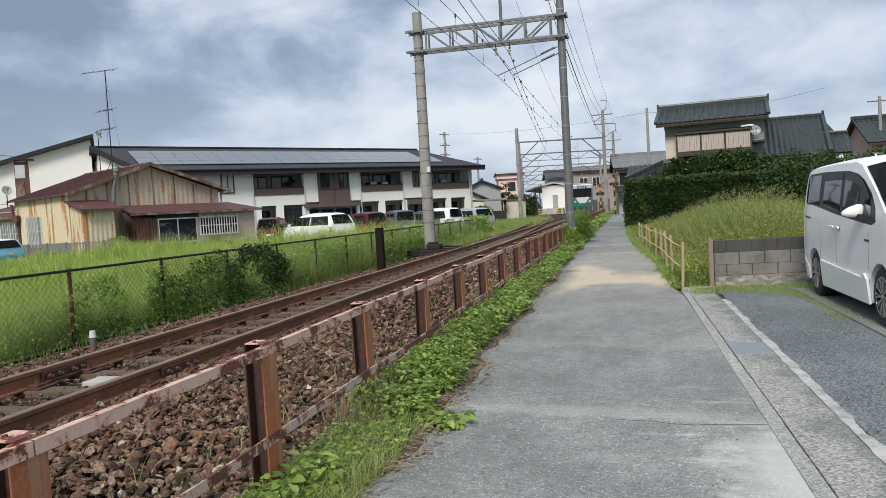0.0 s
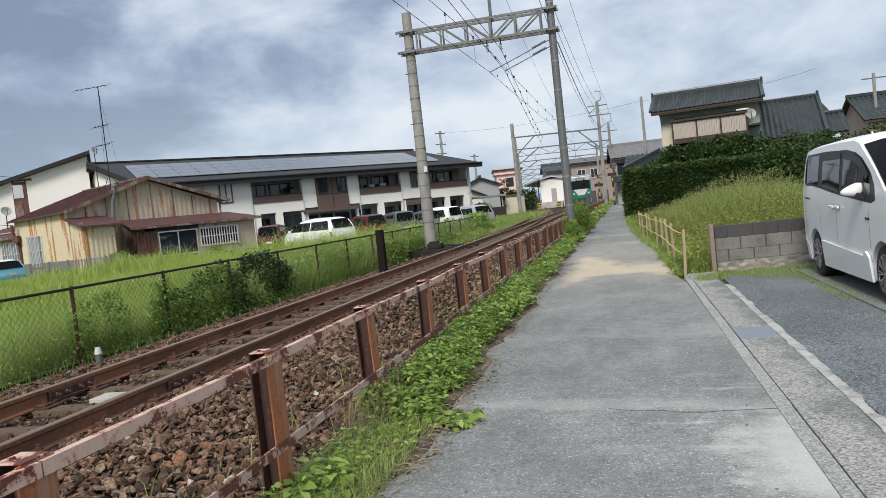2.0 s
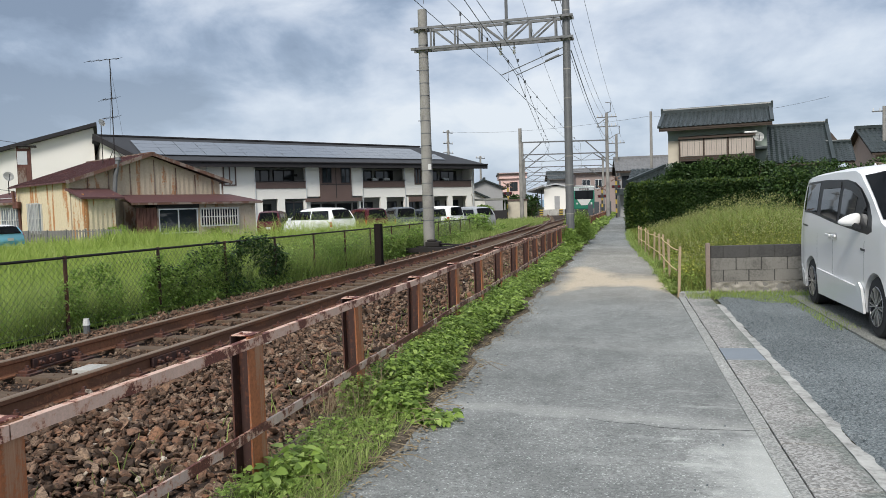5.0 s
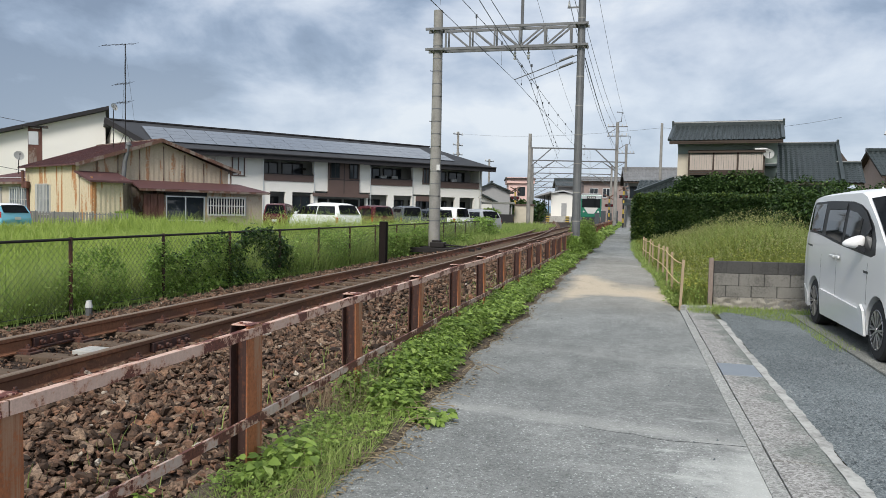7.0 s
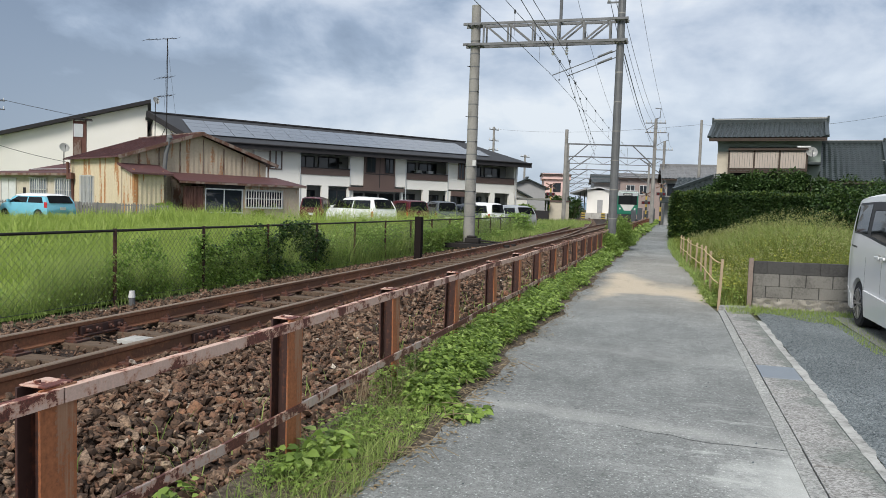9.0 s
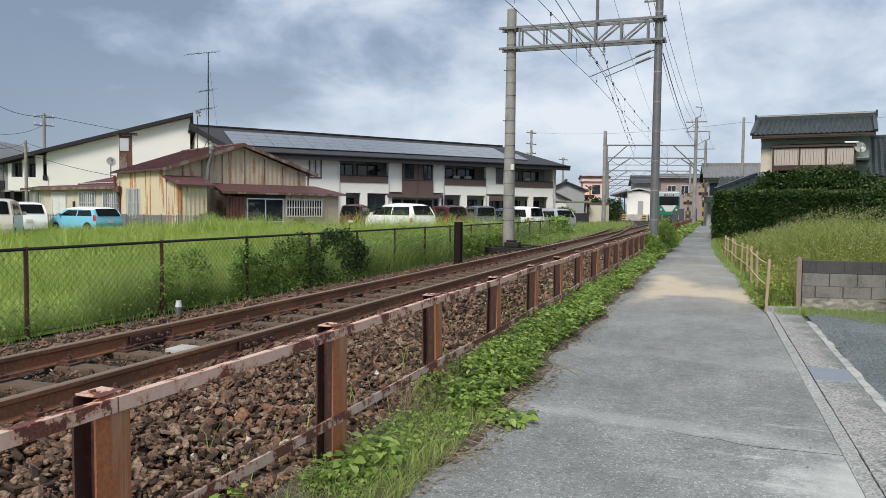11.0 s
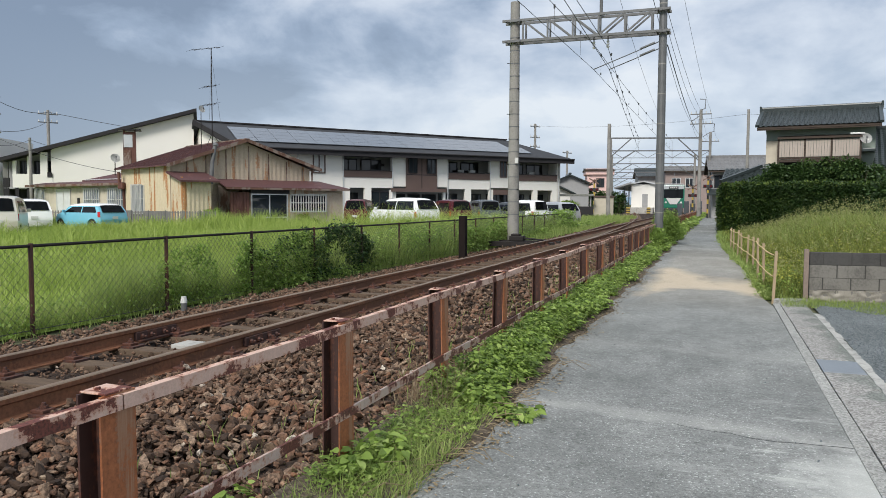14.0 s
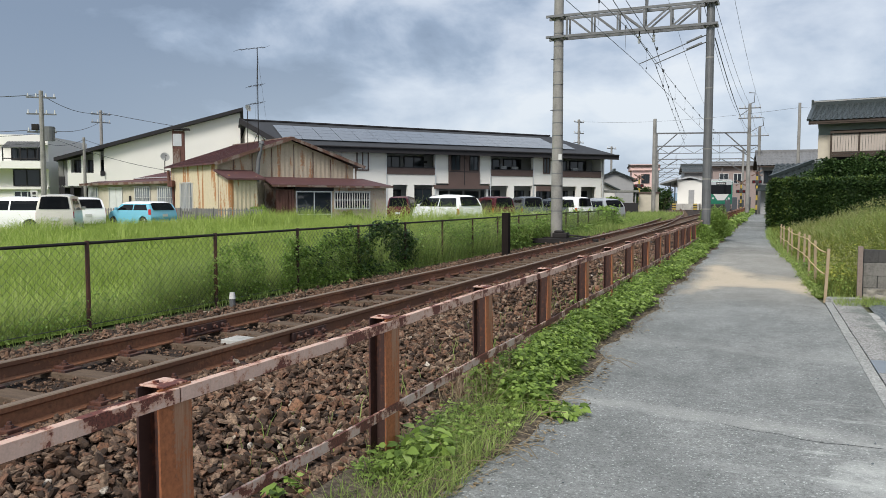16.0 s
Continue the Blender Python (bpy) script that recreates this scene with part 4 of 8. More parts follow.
def strand(bm, p, q, w):
    v = [bm.verts.new((p[0] + a, p[1] + b, p[2])) for a, b in ((-w, 0), (w, -w), (w, w))]
    u = [bm.verts.new((q[0] + a, q[1] + b, q[2])) for a, b in ((-w, 0), (w, -w), (w, w))]
    for i in range(3):
        bm.faces.new((v[i], v[(i + 1) % 3], u[(i + 1) % 3], u[i]))


while y < yend:
    for s in (-1, 1):
        a, b = (y, y + 0.97) if s > 0 else (y + 0.97, y)
        strand(bm, (CX + 0.004 * s, a, 0.02), (CX + 0.004 * s, b, 0.99), 0.0024)
    y += g * 1.4
part("mesh", bm, "netting", cfence)
part("bottom_wire", rod((CX, CY0, 0.03), (CX, yend, 0.03), 0.005), "netting", cfence)
marker = thing("marker_post", "small white-capped survey marker beside the track", "marker")
part("stem", rod((-6.93, 8.4, 0.0), (-6.93, 8.4, 0.12), 0.042, 0.042, 12), "galv", marker)
part("cap", rod((-6.93, 8.4, 0.12), (-6.93, 8.4, 0.21), 0.048, 0.034, 12), "insul", marker, "white domed cap")
solo("dark_post", box(-6.37, -6.19, 18.45, 18.65, -0.05, 1.18, bev=0.015), "blacktimber", "black weathered timber post beside the track", "post")


# ---------------------------------------------------------------- overhead line
def portal_near():
    p = thing("catenary_portal", "concrete and steel railway portal with a lattice beam", "catenary portal")
    xl, xr, y = -7.02, -1.9, 26.5
    part("pole", rod((xl, y, -0.1), (xl, y, 8.7), 0.215, 0.165, 20), "polecon", p, "tall round concrete pole", 40)
    part("steel_pole", rod((xr, y, -0.1), (xr, y, 10.9), 0.15, 0.125, 12), "galv", p, "grey octagonal steel pole", 25)
    for i in range(15):
        z = 1.1 + i * 0.45
        part("band", rod((xl, y, z), (xl, y, z + 0.035), 0.217 - 0.05 * z / 8.7, None, 20), "galv", p)
        if i % 2 == 0:
            s = 1 if i % 4 else -1
            part("step_bolt", rod((xl + s * 0.15, y - 0.12, z + 0.02), (xl + s * 0.22, y - 0.2, z + 0.02), 0.014, None, 6), "darksteel", p)
    for i in range(9):
        z = 1.2 + i * 1.0
        part("band", rod((xr, y, z), (xr, y, z + 0.04), 0.152 - 0.025 * z / 10.9, None, 12), "polecon", p)
    part("plate", box(xl + 0.10, xl + 0.22, y - 0.235, y - 0.205, 2.95, 3.15), "insul", p, "small white number plate")
    z0, z1 = 7.28, 8.0
    for d in (-0.23, 0.23):
        for z in (z0, z1):
            part("chord", bar((xl - 0.4, y + d, z), (xr + 0.25, y + d, z), 0.075, 0.085), "galv", p)
        n = 5
        for i in range(n + 1):
            x = xl + 0.35 + (xr - xl - 0.7) * i / n
            part("upright", bar((x, y + d, z0), (x, y + d, z1), 0.05, 0.06, up=(1, 0, 0)), "galv", p)
            if i < n:
                x2 = xl + 0.35 + (xr - xl - 0.7) * (i + 1) / n
                a, b = (z1, z0) if i < n / 2 else (z0, z1)
                part("diagonal", bar((x, y + d, a), (x2, y + d, b), 0.05, 0.055), "galv", p)
    for x in (xl - 0.25, xl + 0.25, xr - 0.17, xr + 0.17):
        for z in (z0, z1):
            part("clamp", bar((x, y - 0.3, z), (x, y + 0.3, z), 0.06, 0.07), "galv", p)
    part("stub", rod((-3.97, y, z1), (-3.97, y, 10.6), 0.055), "galv", p)
    for x in (-4.2, -3.72):
        part("hanger", rod((x, y, z0), (x, y, z0 - 0.16), 0.02), "darksteel", p)
        for k in range(3):
            part("insulator", rod((x, y, z0 - 0.17 - k * 0.09), (x, y, z0 - 0.23 - k * 0.09), 0.06, 0.03, 10), "insul", p)
    for za, zb, xx in ((6.98, 6.17, -4.2), (6.75, 6.14, -3.66)):
        part("pull_off", rod((xr - 0.1, y, za), (xx, y, zb), 0.016, None, 6), "galv", p)
        part("insulator", rod((xr - 0.25, y, za - 0.03), (xr - 0.75, y, za - 0.03 - 0.5 * (za - zb) / (xr - xx)), 0.045, 0.03, 10), "insuldark", p)
    for k, z in enumerate((8.6, 9.3, 9.9)):
        part("bracket", bar((xr - 0.05, y, z), (xr - 0.5, y, z), 0.05, 0.05), "galv", p)
        part("insulator", rod((xr - 0.45, y, z + 0.03), (xr - 0.45, y, z + 0.2), 0.05, 0.03, 10), "insul", p)
    return p


portal_near()


def portal_far(xl, yl, xr, yr, zb, hl, hr, truss, arms):
    p = thing("catenary_portal", "far grey railway portal with braced poles", "catenary portal", group="far catenary portals")
    part("pole", rod((xl, yl, -0.1), (xl, yl, hl), 0.2, 0.16, 10), "polecon", p)
    part("pole", rod((xr, yr, -0.1), (xr, yr, hr), 0.19, 0.14, 10), "polecon", p)
    L, R = Vector((xl, yl, zb)), Vector((xr, yr, zb))
    part("beam", bar(L, R, 0.11, 0.13), "galv", p)
    d = R - L
    for a, b in ((L, L + d * 0.25), (R, R - d * 0.25)):
        part("brace", bar(a - Vector((0, 0, 1.9)), b, 0.08, 0.1), "galv", p)
    if truss:
        part("chord", bar(L - Vector((0, 0, 0.8)), R - Vector((0, 0, 0.8)), 0.06, 0.07), "galv", p)
        for i in range(8):
            a, b = L + d * (i / 8), L + d * ((i + 1) / 8)
            if i % 2:
                a.z -= 0.8
            else:
                b.z -= 0.8
            part("diagonal", bar(a, b, 0.045, 0.05), "galv", p)
    for z in arms:
        part("crossarm", bar((xr - 0.95, yr, z), (xr + 0.95, yr, z), 0.09, 0.09), "galv", p)
        for q in (-0.85, -0.45, 0.45, 0.85):
            part("insulator", rod((xr + q, yr, z + 0.04), (xr + q, yr, z + 0.26), 0.05, 0.03, 8), "insul", p)
    if arms:
        part("bent_arm", tube([(xr, yr, hr), (xr + 0.35, yr, hr + 0.1), (xr + 0.4, yr, hr + 0.95), (xr - 0.1, yr, hr + 1.0)], 0.05), "galv", p)
        part("strut", bar((xr - 0.85, yr, zb + 1.55), (xr, yr, zb + 2.1), 0.06, 0.06), "galv", p)
    return p


portal_far(-9.76, 72.2, -1.65, 74.3, 7.7, 9.05, 10.3, False, (9.9, 9.0))
portal_far(-11.6, 87.2, -0.92, 90.0, 7.55, 9.0, 9.6, True, (8.6,))
portal_far(-14.7, 112.3, -3.2, 115.0, 7.4, 8.6, 8.8, True, ())
portal_far(-18.4, 141, -5.6, 144, 7.3, 8.3, 8.3, True, ())
portal_far(-22.0, 170, -8.0, 173, 7.2, 8.2, 8.2, True, ())

wires = thing("overhead_wires", "thin black overhead railway wires with droppers", "overhead wires")


def wire(pts, drop=0.25, r=0.011, name="wire"):
    bm = bmesh.new()
    r *= 0.8
    for a, b in zip(pts, pts[1:]):
        tube(sag(a, b, drop), r, 4, bm)
    return part(name, bm, "wire", wires)


wire([(-5.6, -24, 6.2), (-4.2, 26.5, 6.17), (-4.1, 73, 6.45), (-4.9, 88.5, 6.3), (-6.3, 113, 6.0)], 0.04, 0.013)
wire([(-5.3, -24, 6.95), (-4.14, 26.5, 6.93), (-4.1, 73, 7.4), (-4.9, 88.5, 7.1), (-6.3, 113, 7.0)], 0.25, 0.013)
wire([(-2.4, -24, 6.2), (-3.66, 26.5, 6.14), (-7.1, 73, 6.6), (-9.6, 88.5, 6.4), (-12, 113, 6.2)], 0.04, 0.013)
wire([(-2.9, -24, 6.95), (-3.72, 26.5, 6.9), (-7.0, 73, 7.5), (-9.6, 88.5, 7.2), (-12, 113, 7.0)], 0.25, 0.013)
wire([(-3.97, -24, 10.9), (-3.97, 26.5, 10.6), (-5.2, 74, 9.6)], 0.6, 0.01)
for k, z in enumerate((8.82, 9.52, 10.12)):
    wire([(-2.35 - 0.1 * k, -24, z + 0.3), (-2.35, 26.5, z), (-2.5 + 0.45 * k, 74.3, 9.2 if k == 0 else 10.15), (-1.7 + 0.4 * k, 90, 8.85)], 0.7, 0.014)
wire([(-1.75, 26.5, 10.8), (-0.8, 74.3, 10.15), (-0.1, 90, 8.85)], 0.6, 0.01)
bm = bmesh.new()
for i in range(10):
    y = 28 + i * 4.6
    f = (y - 26.5) / 46.5
    for x0, x1 in ((-4.17, -4.1), (-3.69, -7.05)):
        x = x0 + (x1 - x0) * f
        zt = 6.95 + 0.5 * f - 0.25 * 4 * f * (1 - f)
        zb = 6.25 + 0.35 * f - 0.04 * 4 * f * (1 - f)
        rod((x, y, zb), (x, y, zt), 0.003, None, 4, bm)
        rod((x, y, zb - 0.03), (x, y, zb + 0.04), 0.022, None, 6, bm)
        rod((x, y, zt - 0.05), (x, y, zt + 0.05), 0.034, None, 6, bm)
for i in range(6):
    y = 6 + i * 3.6
    f = (y + 24) / 50.5
    x = -5.45 + 1.28 * f
    zt = 6.95 - 0.25 * 4 * f * (1 - f)
    rod((x, y, 6.2), (x, y, zt), 0.006, None, 4, bm)
    rod((x, y, zt - 0.05), (x, y, zt + 0.05), 0.03, None, 6, bm)
part("droppers", bm, "wire", wires)["kind"] = "stuff"
wire([(-1.75, 26.5, 6.85), (-1.75, 74.3, 8.0)], 0.5, 0.022)
wire([(-22.24, 95.1, 11.5), (2.05, 62, 8.4), (14, 58, 8.6)], 0.5, 0.012)
wire([(-61.6, 55.9, 10.2), (-40, 76, 7.0)], 0.5, 0.03)
wire([(-70, 34, 10.2), (-44.8, 35.75, 8.5), (-61.6, 55.9, 10.2)], 0.5, 0.03)
wire([(-70, 34, 7.4), (-44.8, 35.75, 6.2), (-61.6, 55.9, 9.3)], 0.5, 0.025)
wire([(-70, 36, 6.6), (-44.8, 35.75, 5.9), (-36.5, 38.6, 3.4)], 0.3, 0.02)
wire([(-70, 33, 5.4), (-44.8, 35.75, 5.3), (-46.3, 40.4, 5.9), (-61, 62, 6.5)], 0.3, 0.02)


def utility_pole(x, y, h, arms, r=0.17, extra=False, rot=0.0):
    p = thing("utility_pole", "grey concrete utility pole with crossarms and insulators", "utility pole", pose(x, y, 0, 0, 0, rot), "utility poles")
    part("pole", rod((0, 0, -0.1), (0, 0, h), r, r * 0.7, 10), "polecon", p)
    for z in arms:
        part("crossarm", bar((-0.9, 0, z), (0.9, 0, z), 0.09, 0.1), "galv", p)
        for q in (-0.8, -0.3, 0.3, 0.8):
            part("insulator", rod((q, 0, z + 0.04), (q, 0, z + 0.28), 0.06, 0.03, 8), "insul", p)
    if extra:
        part("transformer", rod((0.45, 0, h * 0.62), (0.45, 0, h * 0.62 + 0.95), 0.33, None, 14), "galv", p, "grey drum transformer")
        part("cable_box", box(-0.6, -0.2, -0.2, 0.2, h * 0.7, h * 0.7 + 0.4, bev=0.03), "darksteel", p)
    return p


utility_pole(-22.24, 95.1, 11.75, (11.4, 10.0, 8.8), 0.2, rot=60)
utility_pole(-19.34, 101.9, 8.7, (8.4, 7.4), 0.18, rot=60)
utility_pole(2.05, 62, 8.75, (), 0.14)
utility_pole(20.5, 68, 8.8, (8.4,), 0.17)
utility_pole(-44.8, 35.75, 8.75, (8.3, 7.2, 6.0), 0.19, True, 40)
utility_pole(-61.6, 55.9, 10.4, (10.0, 9.2), 0.2, False, 60)
utility_pole(-46.3, 40.4, 6.05, (), 0.13)
utility_pole(-69.7, 57.7, 7.8, (7.5,), 0.15)


# ---------------------------------------------------------------- old iron-clad house
def corrug(x0, x1, z0, z1, y, pitch, depth, bm=None, top=None):
    """A ribbed sheet in the xz plane at y; top(x) gives its upper edge."""
    bm = bm or bmesh.new()
    n = max(2, int((x1 - x0) / pitch * 2))
    prev = None
    for i in range(n + 1):
        x = x0 + (x1 - x0) * i / n
        yy = y - (depth if i % 2 else 0)
        cur = (bm.verts.new((x, yy, z0)), bm.verts.new((x, yy, top(x) if top else z1)))
        if prev:
            bm.faces.new((prev[0], cur[0], cur[1], prev[1]))
        prev = cur
    return bm


def slab(poly, t, bm=None):
    """A slab of thickness t under a polygon of 3D points."""
    bm = bm or bmesh.new()
    a = [bm.verts.new(p) for p in poly]
    b = [bm.verts.new((p[0], p[1], p[2] - t)) for p in poly]
    fs = [bm.faces.new(a), bm.faces.new(b[::-1])]
    for i in range(len(poly)):
        j = (i + 1) % len(poly)
        fs.append(bm.faces.new((a[j], a[i], b[i], b[j])))
    bmesh.ops.recalc_face_normals(bm, faces=fs)
    return bm


def window(parent, x0, x1, z0, z1, y, nx=2, frame_mat="alum", t=0.06, bars=0, glass="glass", sill=True):
    """A window set in the xz plane at y (outside towards -y)."""
    w = part("window", box(x0, x1, y - 0.02, y + 0.02, z0, z1), glass, parent)
    bm = bmesh.new()
    box(x0 - t, x0, y - 0.06, y + 0.03, z0 - t, z1 + t, bm)
    box(x1, x1 + t, y - 0.06, y + 0.03, z0 - t, z1 + t, bm)
    box(x0, x1, y - 0.06, y + 0.03, z1, z1 + t, bm)
    box(x0, x1, y - 0.06, y + 0.03, z0 - t, z0, bm)
    for i in range(1, nx):
        x = x0 + (x1 - x0) * i / nx
        box(x - t / 2, x + t / 2, y - 0.05, y + 0.02, z0, z1, bm)
    part("frame", bm, frame_mat, w)
    for i in range(bars):
        x = x0 + (x1 - x0) * (i + 0.5) / bars
        part("grille_bar", box(x - 0.022, x + 0.022, y - 0.17, y - 0.13, z0 - 0.1, z1 + 0.1), frame_mat, w)
    if bars:
        for z in (z0 - 0.1, (z0 + z1) / 2, z1 + 0.06):
            part("grille_rail", box(x0 - 0.05, x1 + 0.05, y - 0.13, y - 0.10, z, z + 0.05), frame_mat, w)
    return w


shed = thing("iron_house", "old low house clad in rusty cream corrugated iron", "house", pose(-30.1, 35.7, 0, 0, 0, 62.2))
PK = 4.72


def gable_top(x):
    return 3.72 + (5.28 - 3.72) * (x / PK if x < PK else max(0, (9.45 - x) / (9.45 - PK)))


part("gable_wall", corrug(0, 9.45, 0, 0, 0, 0.32, 0.025, top=gable_top), "shedshaded", shed, "streaked iron gable with shade put into its beige")
side = bmesh.new()
corrug(0, 8.05, 0, 3.72, 0, 0.25, 0.025, side)
for v in side.verts:
    v.co = (-0.001 + v.co.y, 8.05 - v.co.x, v.co.z)
part("side_wall", side, "shed", shed, "cream iron wall with orange rust streaks")
part("back_wall", box(0, 9.45, 7.95, 8.05, 0, 3.7), "shed", shed)
part("end_wall", box(9.35, 9.45, 0.05, 7.95, 0, 3.7), "shedshaded", shed)
for x0, z0, x1, z1 in ((-0.35, 3.66, PK, 5.4), (PK, 5.4, 10.12, 3.72)):
    part("roof", slab([(x0, -0.45, z0), (x1, -0.45, z1), (x1, 8.4, z1), (x0, 8.4, z0)], 0.07), "shedroof", shed, "dark red iron roof")
    bm = bmesh.new()
    bar((x0, -0.47, z0 - 0.05), (x1, -0.47, z1 - 0.05), 0.05, 0.2, bm)
    part("bargeboard", bm, "shedtrim", shed)
    for i in range(20):
        yy = -0.3 + i * 0.45
        part("roof_batten", bar((x0, yy, z0 + 0.02), (x1, yy, z1 + 0.02), 0.05, 0.05), "shedroof", shed)
part("ridge_cap", bar((PK, -0.5, 5.42), (PK, 8.4, 5.42), 0.3, 0.07), "shedtrim", shed)
for x in (1.0, 2.2, 3.5, 5.0, 6.4, 7.7, 8.9):
    part("cover_strip", box(x - 0.03, x + 0.03, -0.045, -0.02, 2.4, gable_top(x) - 0.15), "shedtrim", shed)
part("side_cladding", box(-0.035, -0.005, 0.0, 8.05, 0.0, 0.95), "slatgrey", shed, "grey low cladding")
# side window with bars
sw = window(shed, 0, 1.9, 0.85, 2.5, 0, 2, "insul", 0.05, 9, "plate")
sw.matrix_basis = pose(-0.05, 5.9, 0, 0, 0, -90)
part("vent_pipe", tube([(2.35, -0.35, 2.6), (2.45, -0.35, 3.9), (2.65, -0.4, 4.95)], 0.13, 10), "galv", shed, "dented grey flue pipe")
part("vent_cap", rod((2.65, -0.4, 4.9), (2.68, -0.4, 5.08), 0.19, 0.12, 10), "galv", shed)
# front box room
bm = corrug(0.05, 1.75, 0, 2.85, -1.65, 0.25, 0.025)
part("box_front", bm, "shed", shed, "cream iron front of a projecting room")
part("box_side", box(0.05, 0.09, -1.62, -0.03, 0, 2.95), "shed", shed)
part("box_end", box(1.71, 1.75, -1.62, -0.03, 0, 2.9), "shedshaded", shed)
part("box_roof", slab([(-0.25, -2.05, 2.75), (2.15, -2.05, 2.75), (2.15, 0, 3.3), (-0.25, 0, 3.3)], 0.1), "shedroof", shed)
# lean-to
part("lean_roof", slab([(2.6, -1.85, 2.42), (11.5, -1.85, 2.42), (10.2, 0.0, 2.93), (2.8, 0.0, 2.93)], 0.07), "shedroof", shed)
part("lean_fascia", box(2.6, 11.4, -1.88, -1.84, 2.28, 2.40), "shedtrim", shed)
part("lean_wall", box(6.95, 11.1, -1.5, -1.44, 0, 2.4), "shedshaded", shed)
part("lean_end", box(11.06, 11.1, -1.44, -0.03, 0, 2.45), "shedshaded", shed)
part("recess_wall", box(2.75, 4.3, -0.55, -0.5, 0, 2.5), "shedtrim", shed)
for i in range(6):
    part("door_board", box(3.05 + i * 0.21, 3.24 + i * 0.21, -1.46, -1.42, 0, 2.12), "redboard", shed)
part("door_post", box(4.3, 4.4, -1.52, -1.42, 0, 2.36), "shedtrim", shed)
part("door_head", box(4.3, 7.05, -1.52, -1.42, 2.05, 2.3), "darktrim", shed)
window(shed, 4.45, 6.85, 0.12, 1.97, -1.46, 2, "alum", 0.07)
part("door_rail", box(4.45, 6.85, -1.53, -1.49, 0.55, 0.62), "alum", shed)
window(shed, 7.15, 9.75, 0.98, 1.95, -1.5, 2, "insul", 0.06, 14)
part("downpipe", rod((9.6, -0.1, 2.4), (9.6, -0.1, 3.7), 0.06), "shedtrim", shed)
# low wing beside it
WING_L = 8.4
wing = thing("iron_wing", "low cream iron wing with a dark red roof", "house", pose(-45.0, 39.55, 0, 0, 0, -1.5))
part("wall", corrug(0, WING_L, 0, 2.62, 0, 0.3, 0.02), "cream", wing, "cream ribbed iron wall")
part("back_wall", box(0, WING_L, 3.2, 3.3, 0, 2.8), "cream", wing)
part("end_wall", box(0, 0.08, 0.03, 3.2, 0, 2.6), "cream", wing)
part("eave_roof", slab([(-0.35, -0.45, 2.60), (WING_L, -0.45, 2.72), (WING_L, 1.1, 3.02), (-0.35, 1.1, 2.82)], 0.1), "shedroof", wing, "dark red iron eave roof")
part("fascia", bar((-0.35, -0.47, 2.55), (WING_L, -0.47, 2.67), 0.05, 0.16), "shedtrim", wing)
part("flashing", bar((3.6, 1.0, 3.0), (WING_L, 1.0, 3.1), 0.12, 0.05), "alum", wing)
part("upper_roof", slab([(3.4, 0.95, 2.98), (WING_L, 0.95, 3.08), (WING_L, 3.4, 4.05), (7.4, 3.4, 4.0)], 0.1), "shedroof", wing, "dark red iron hip roof")
part("upper_back", slab([(3.4, 0.95, 2.98), (7.4, 3.4, 4.0), (3.4, 3.4, 2.9)], 0.1), "shedroof", wing)
for x0, x1, z0 in ((0.15, 0.95, 0.9), (2.15, 3.35, 0.25), (4.65, 5.95, 0.95), (6.75, 8.05, 0.95)):
    window(wing, x0, x1, z0, 2.3, -0.03, 2, "insul", 0.06, 0 if z0 < 0.5 else 7, "plate" if z0 > 0.5 else "curtain")
part("wall_vent", box(4.05, 4.2, -0.1, -0.03, 1.2, 1.75), "darktrim", wing)
part("gutter_pipe", tube([(WING_L - 0.25, -0.5, 3.45), (WING_L - 0.2, -0.5, 2.7), (WING_L - 0.05, -0.3, 2.3), (WING_L - 0.05, -0.2, 0)], 0.09, 8), "redboard", wing)
part("gutter_hopper", box(WING_L - 0.2, WING_L + 0.2, -0.65, -0.35, 2.35, 2.75, bev=0.03), "redboard", wing)
# rusty flue tower
tower = thing("flue_tower", "rusty sheet-iron flue tower with a flat cap", "chimney", pose(-37.85, 40.95, 0.45, 0, 0, 40))
part("shaft", box(-0.4, 0.4, -0.35, 0.35, 2.6, 5.8, bev=0.02), "redboard", tower)
part("panel", box(-0.36, 0.2, -0.38, -0.353, 4.75, 5.6), "alum", tower, "pale galvanised panel")
part("panel", box(-0.36, 0.1, -0.38, -0.353, 3.3, 4.55), "shedtrim", tower)
part("cap", box(-0.75, 0.75, -0.6, 0.6, 5.9, 5.97, bev=0.015), "darktrim", tower)
for a, b in ((-0.35, -0.3), (0.35, -0.3), (-0.35, 0.3), (0.35, 0.3)):
    part("leg", rod((a, b, 5.7), (a, b, 5.92), 0.04), "redboard", tower)


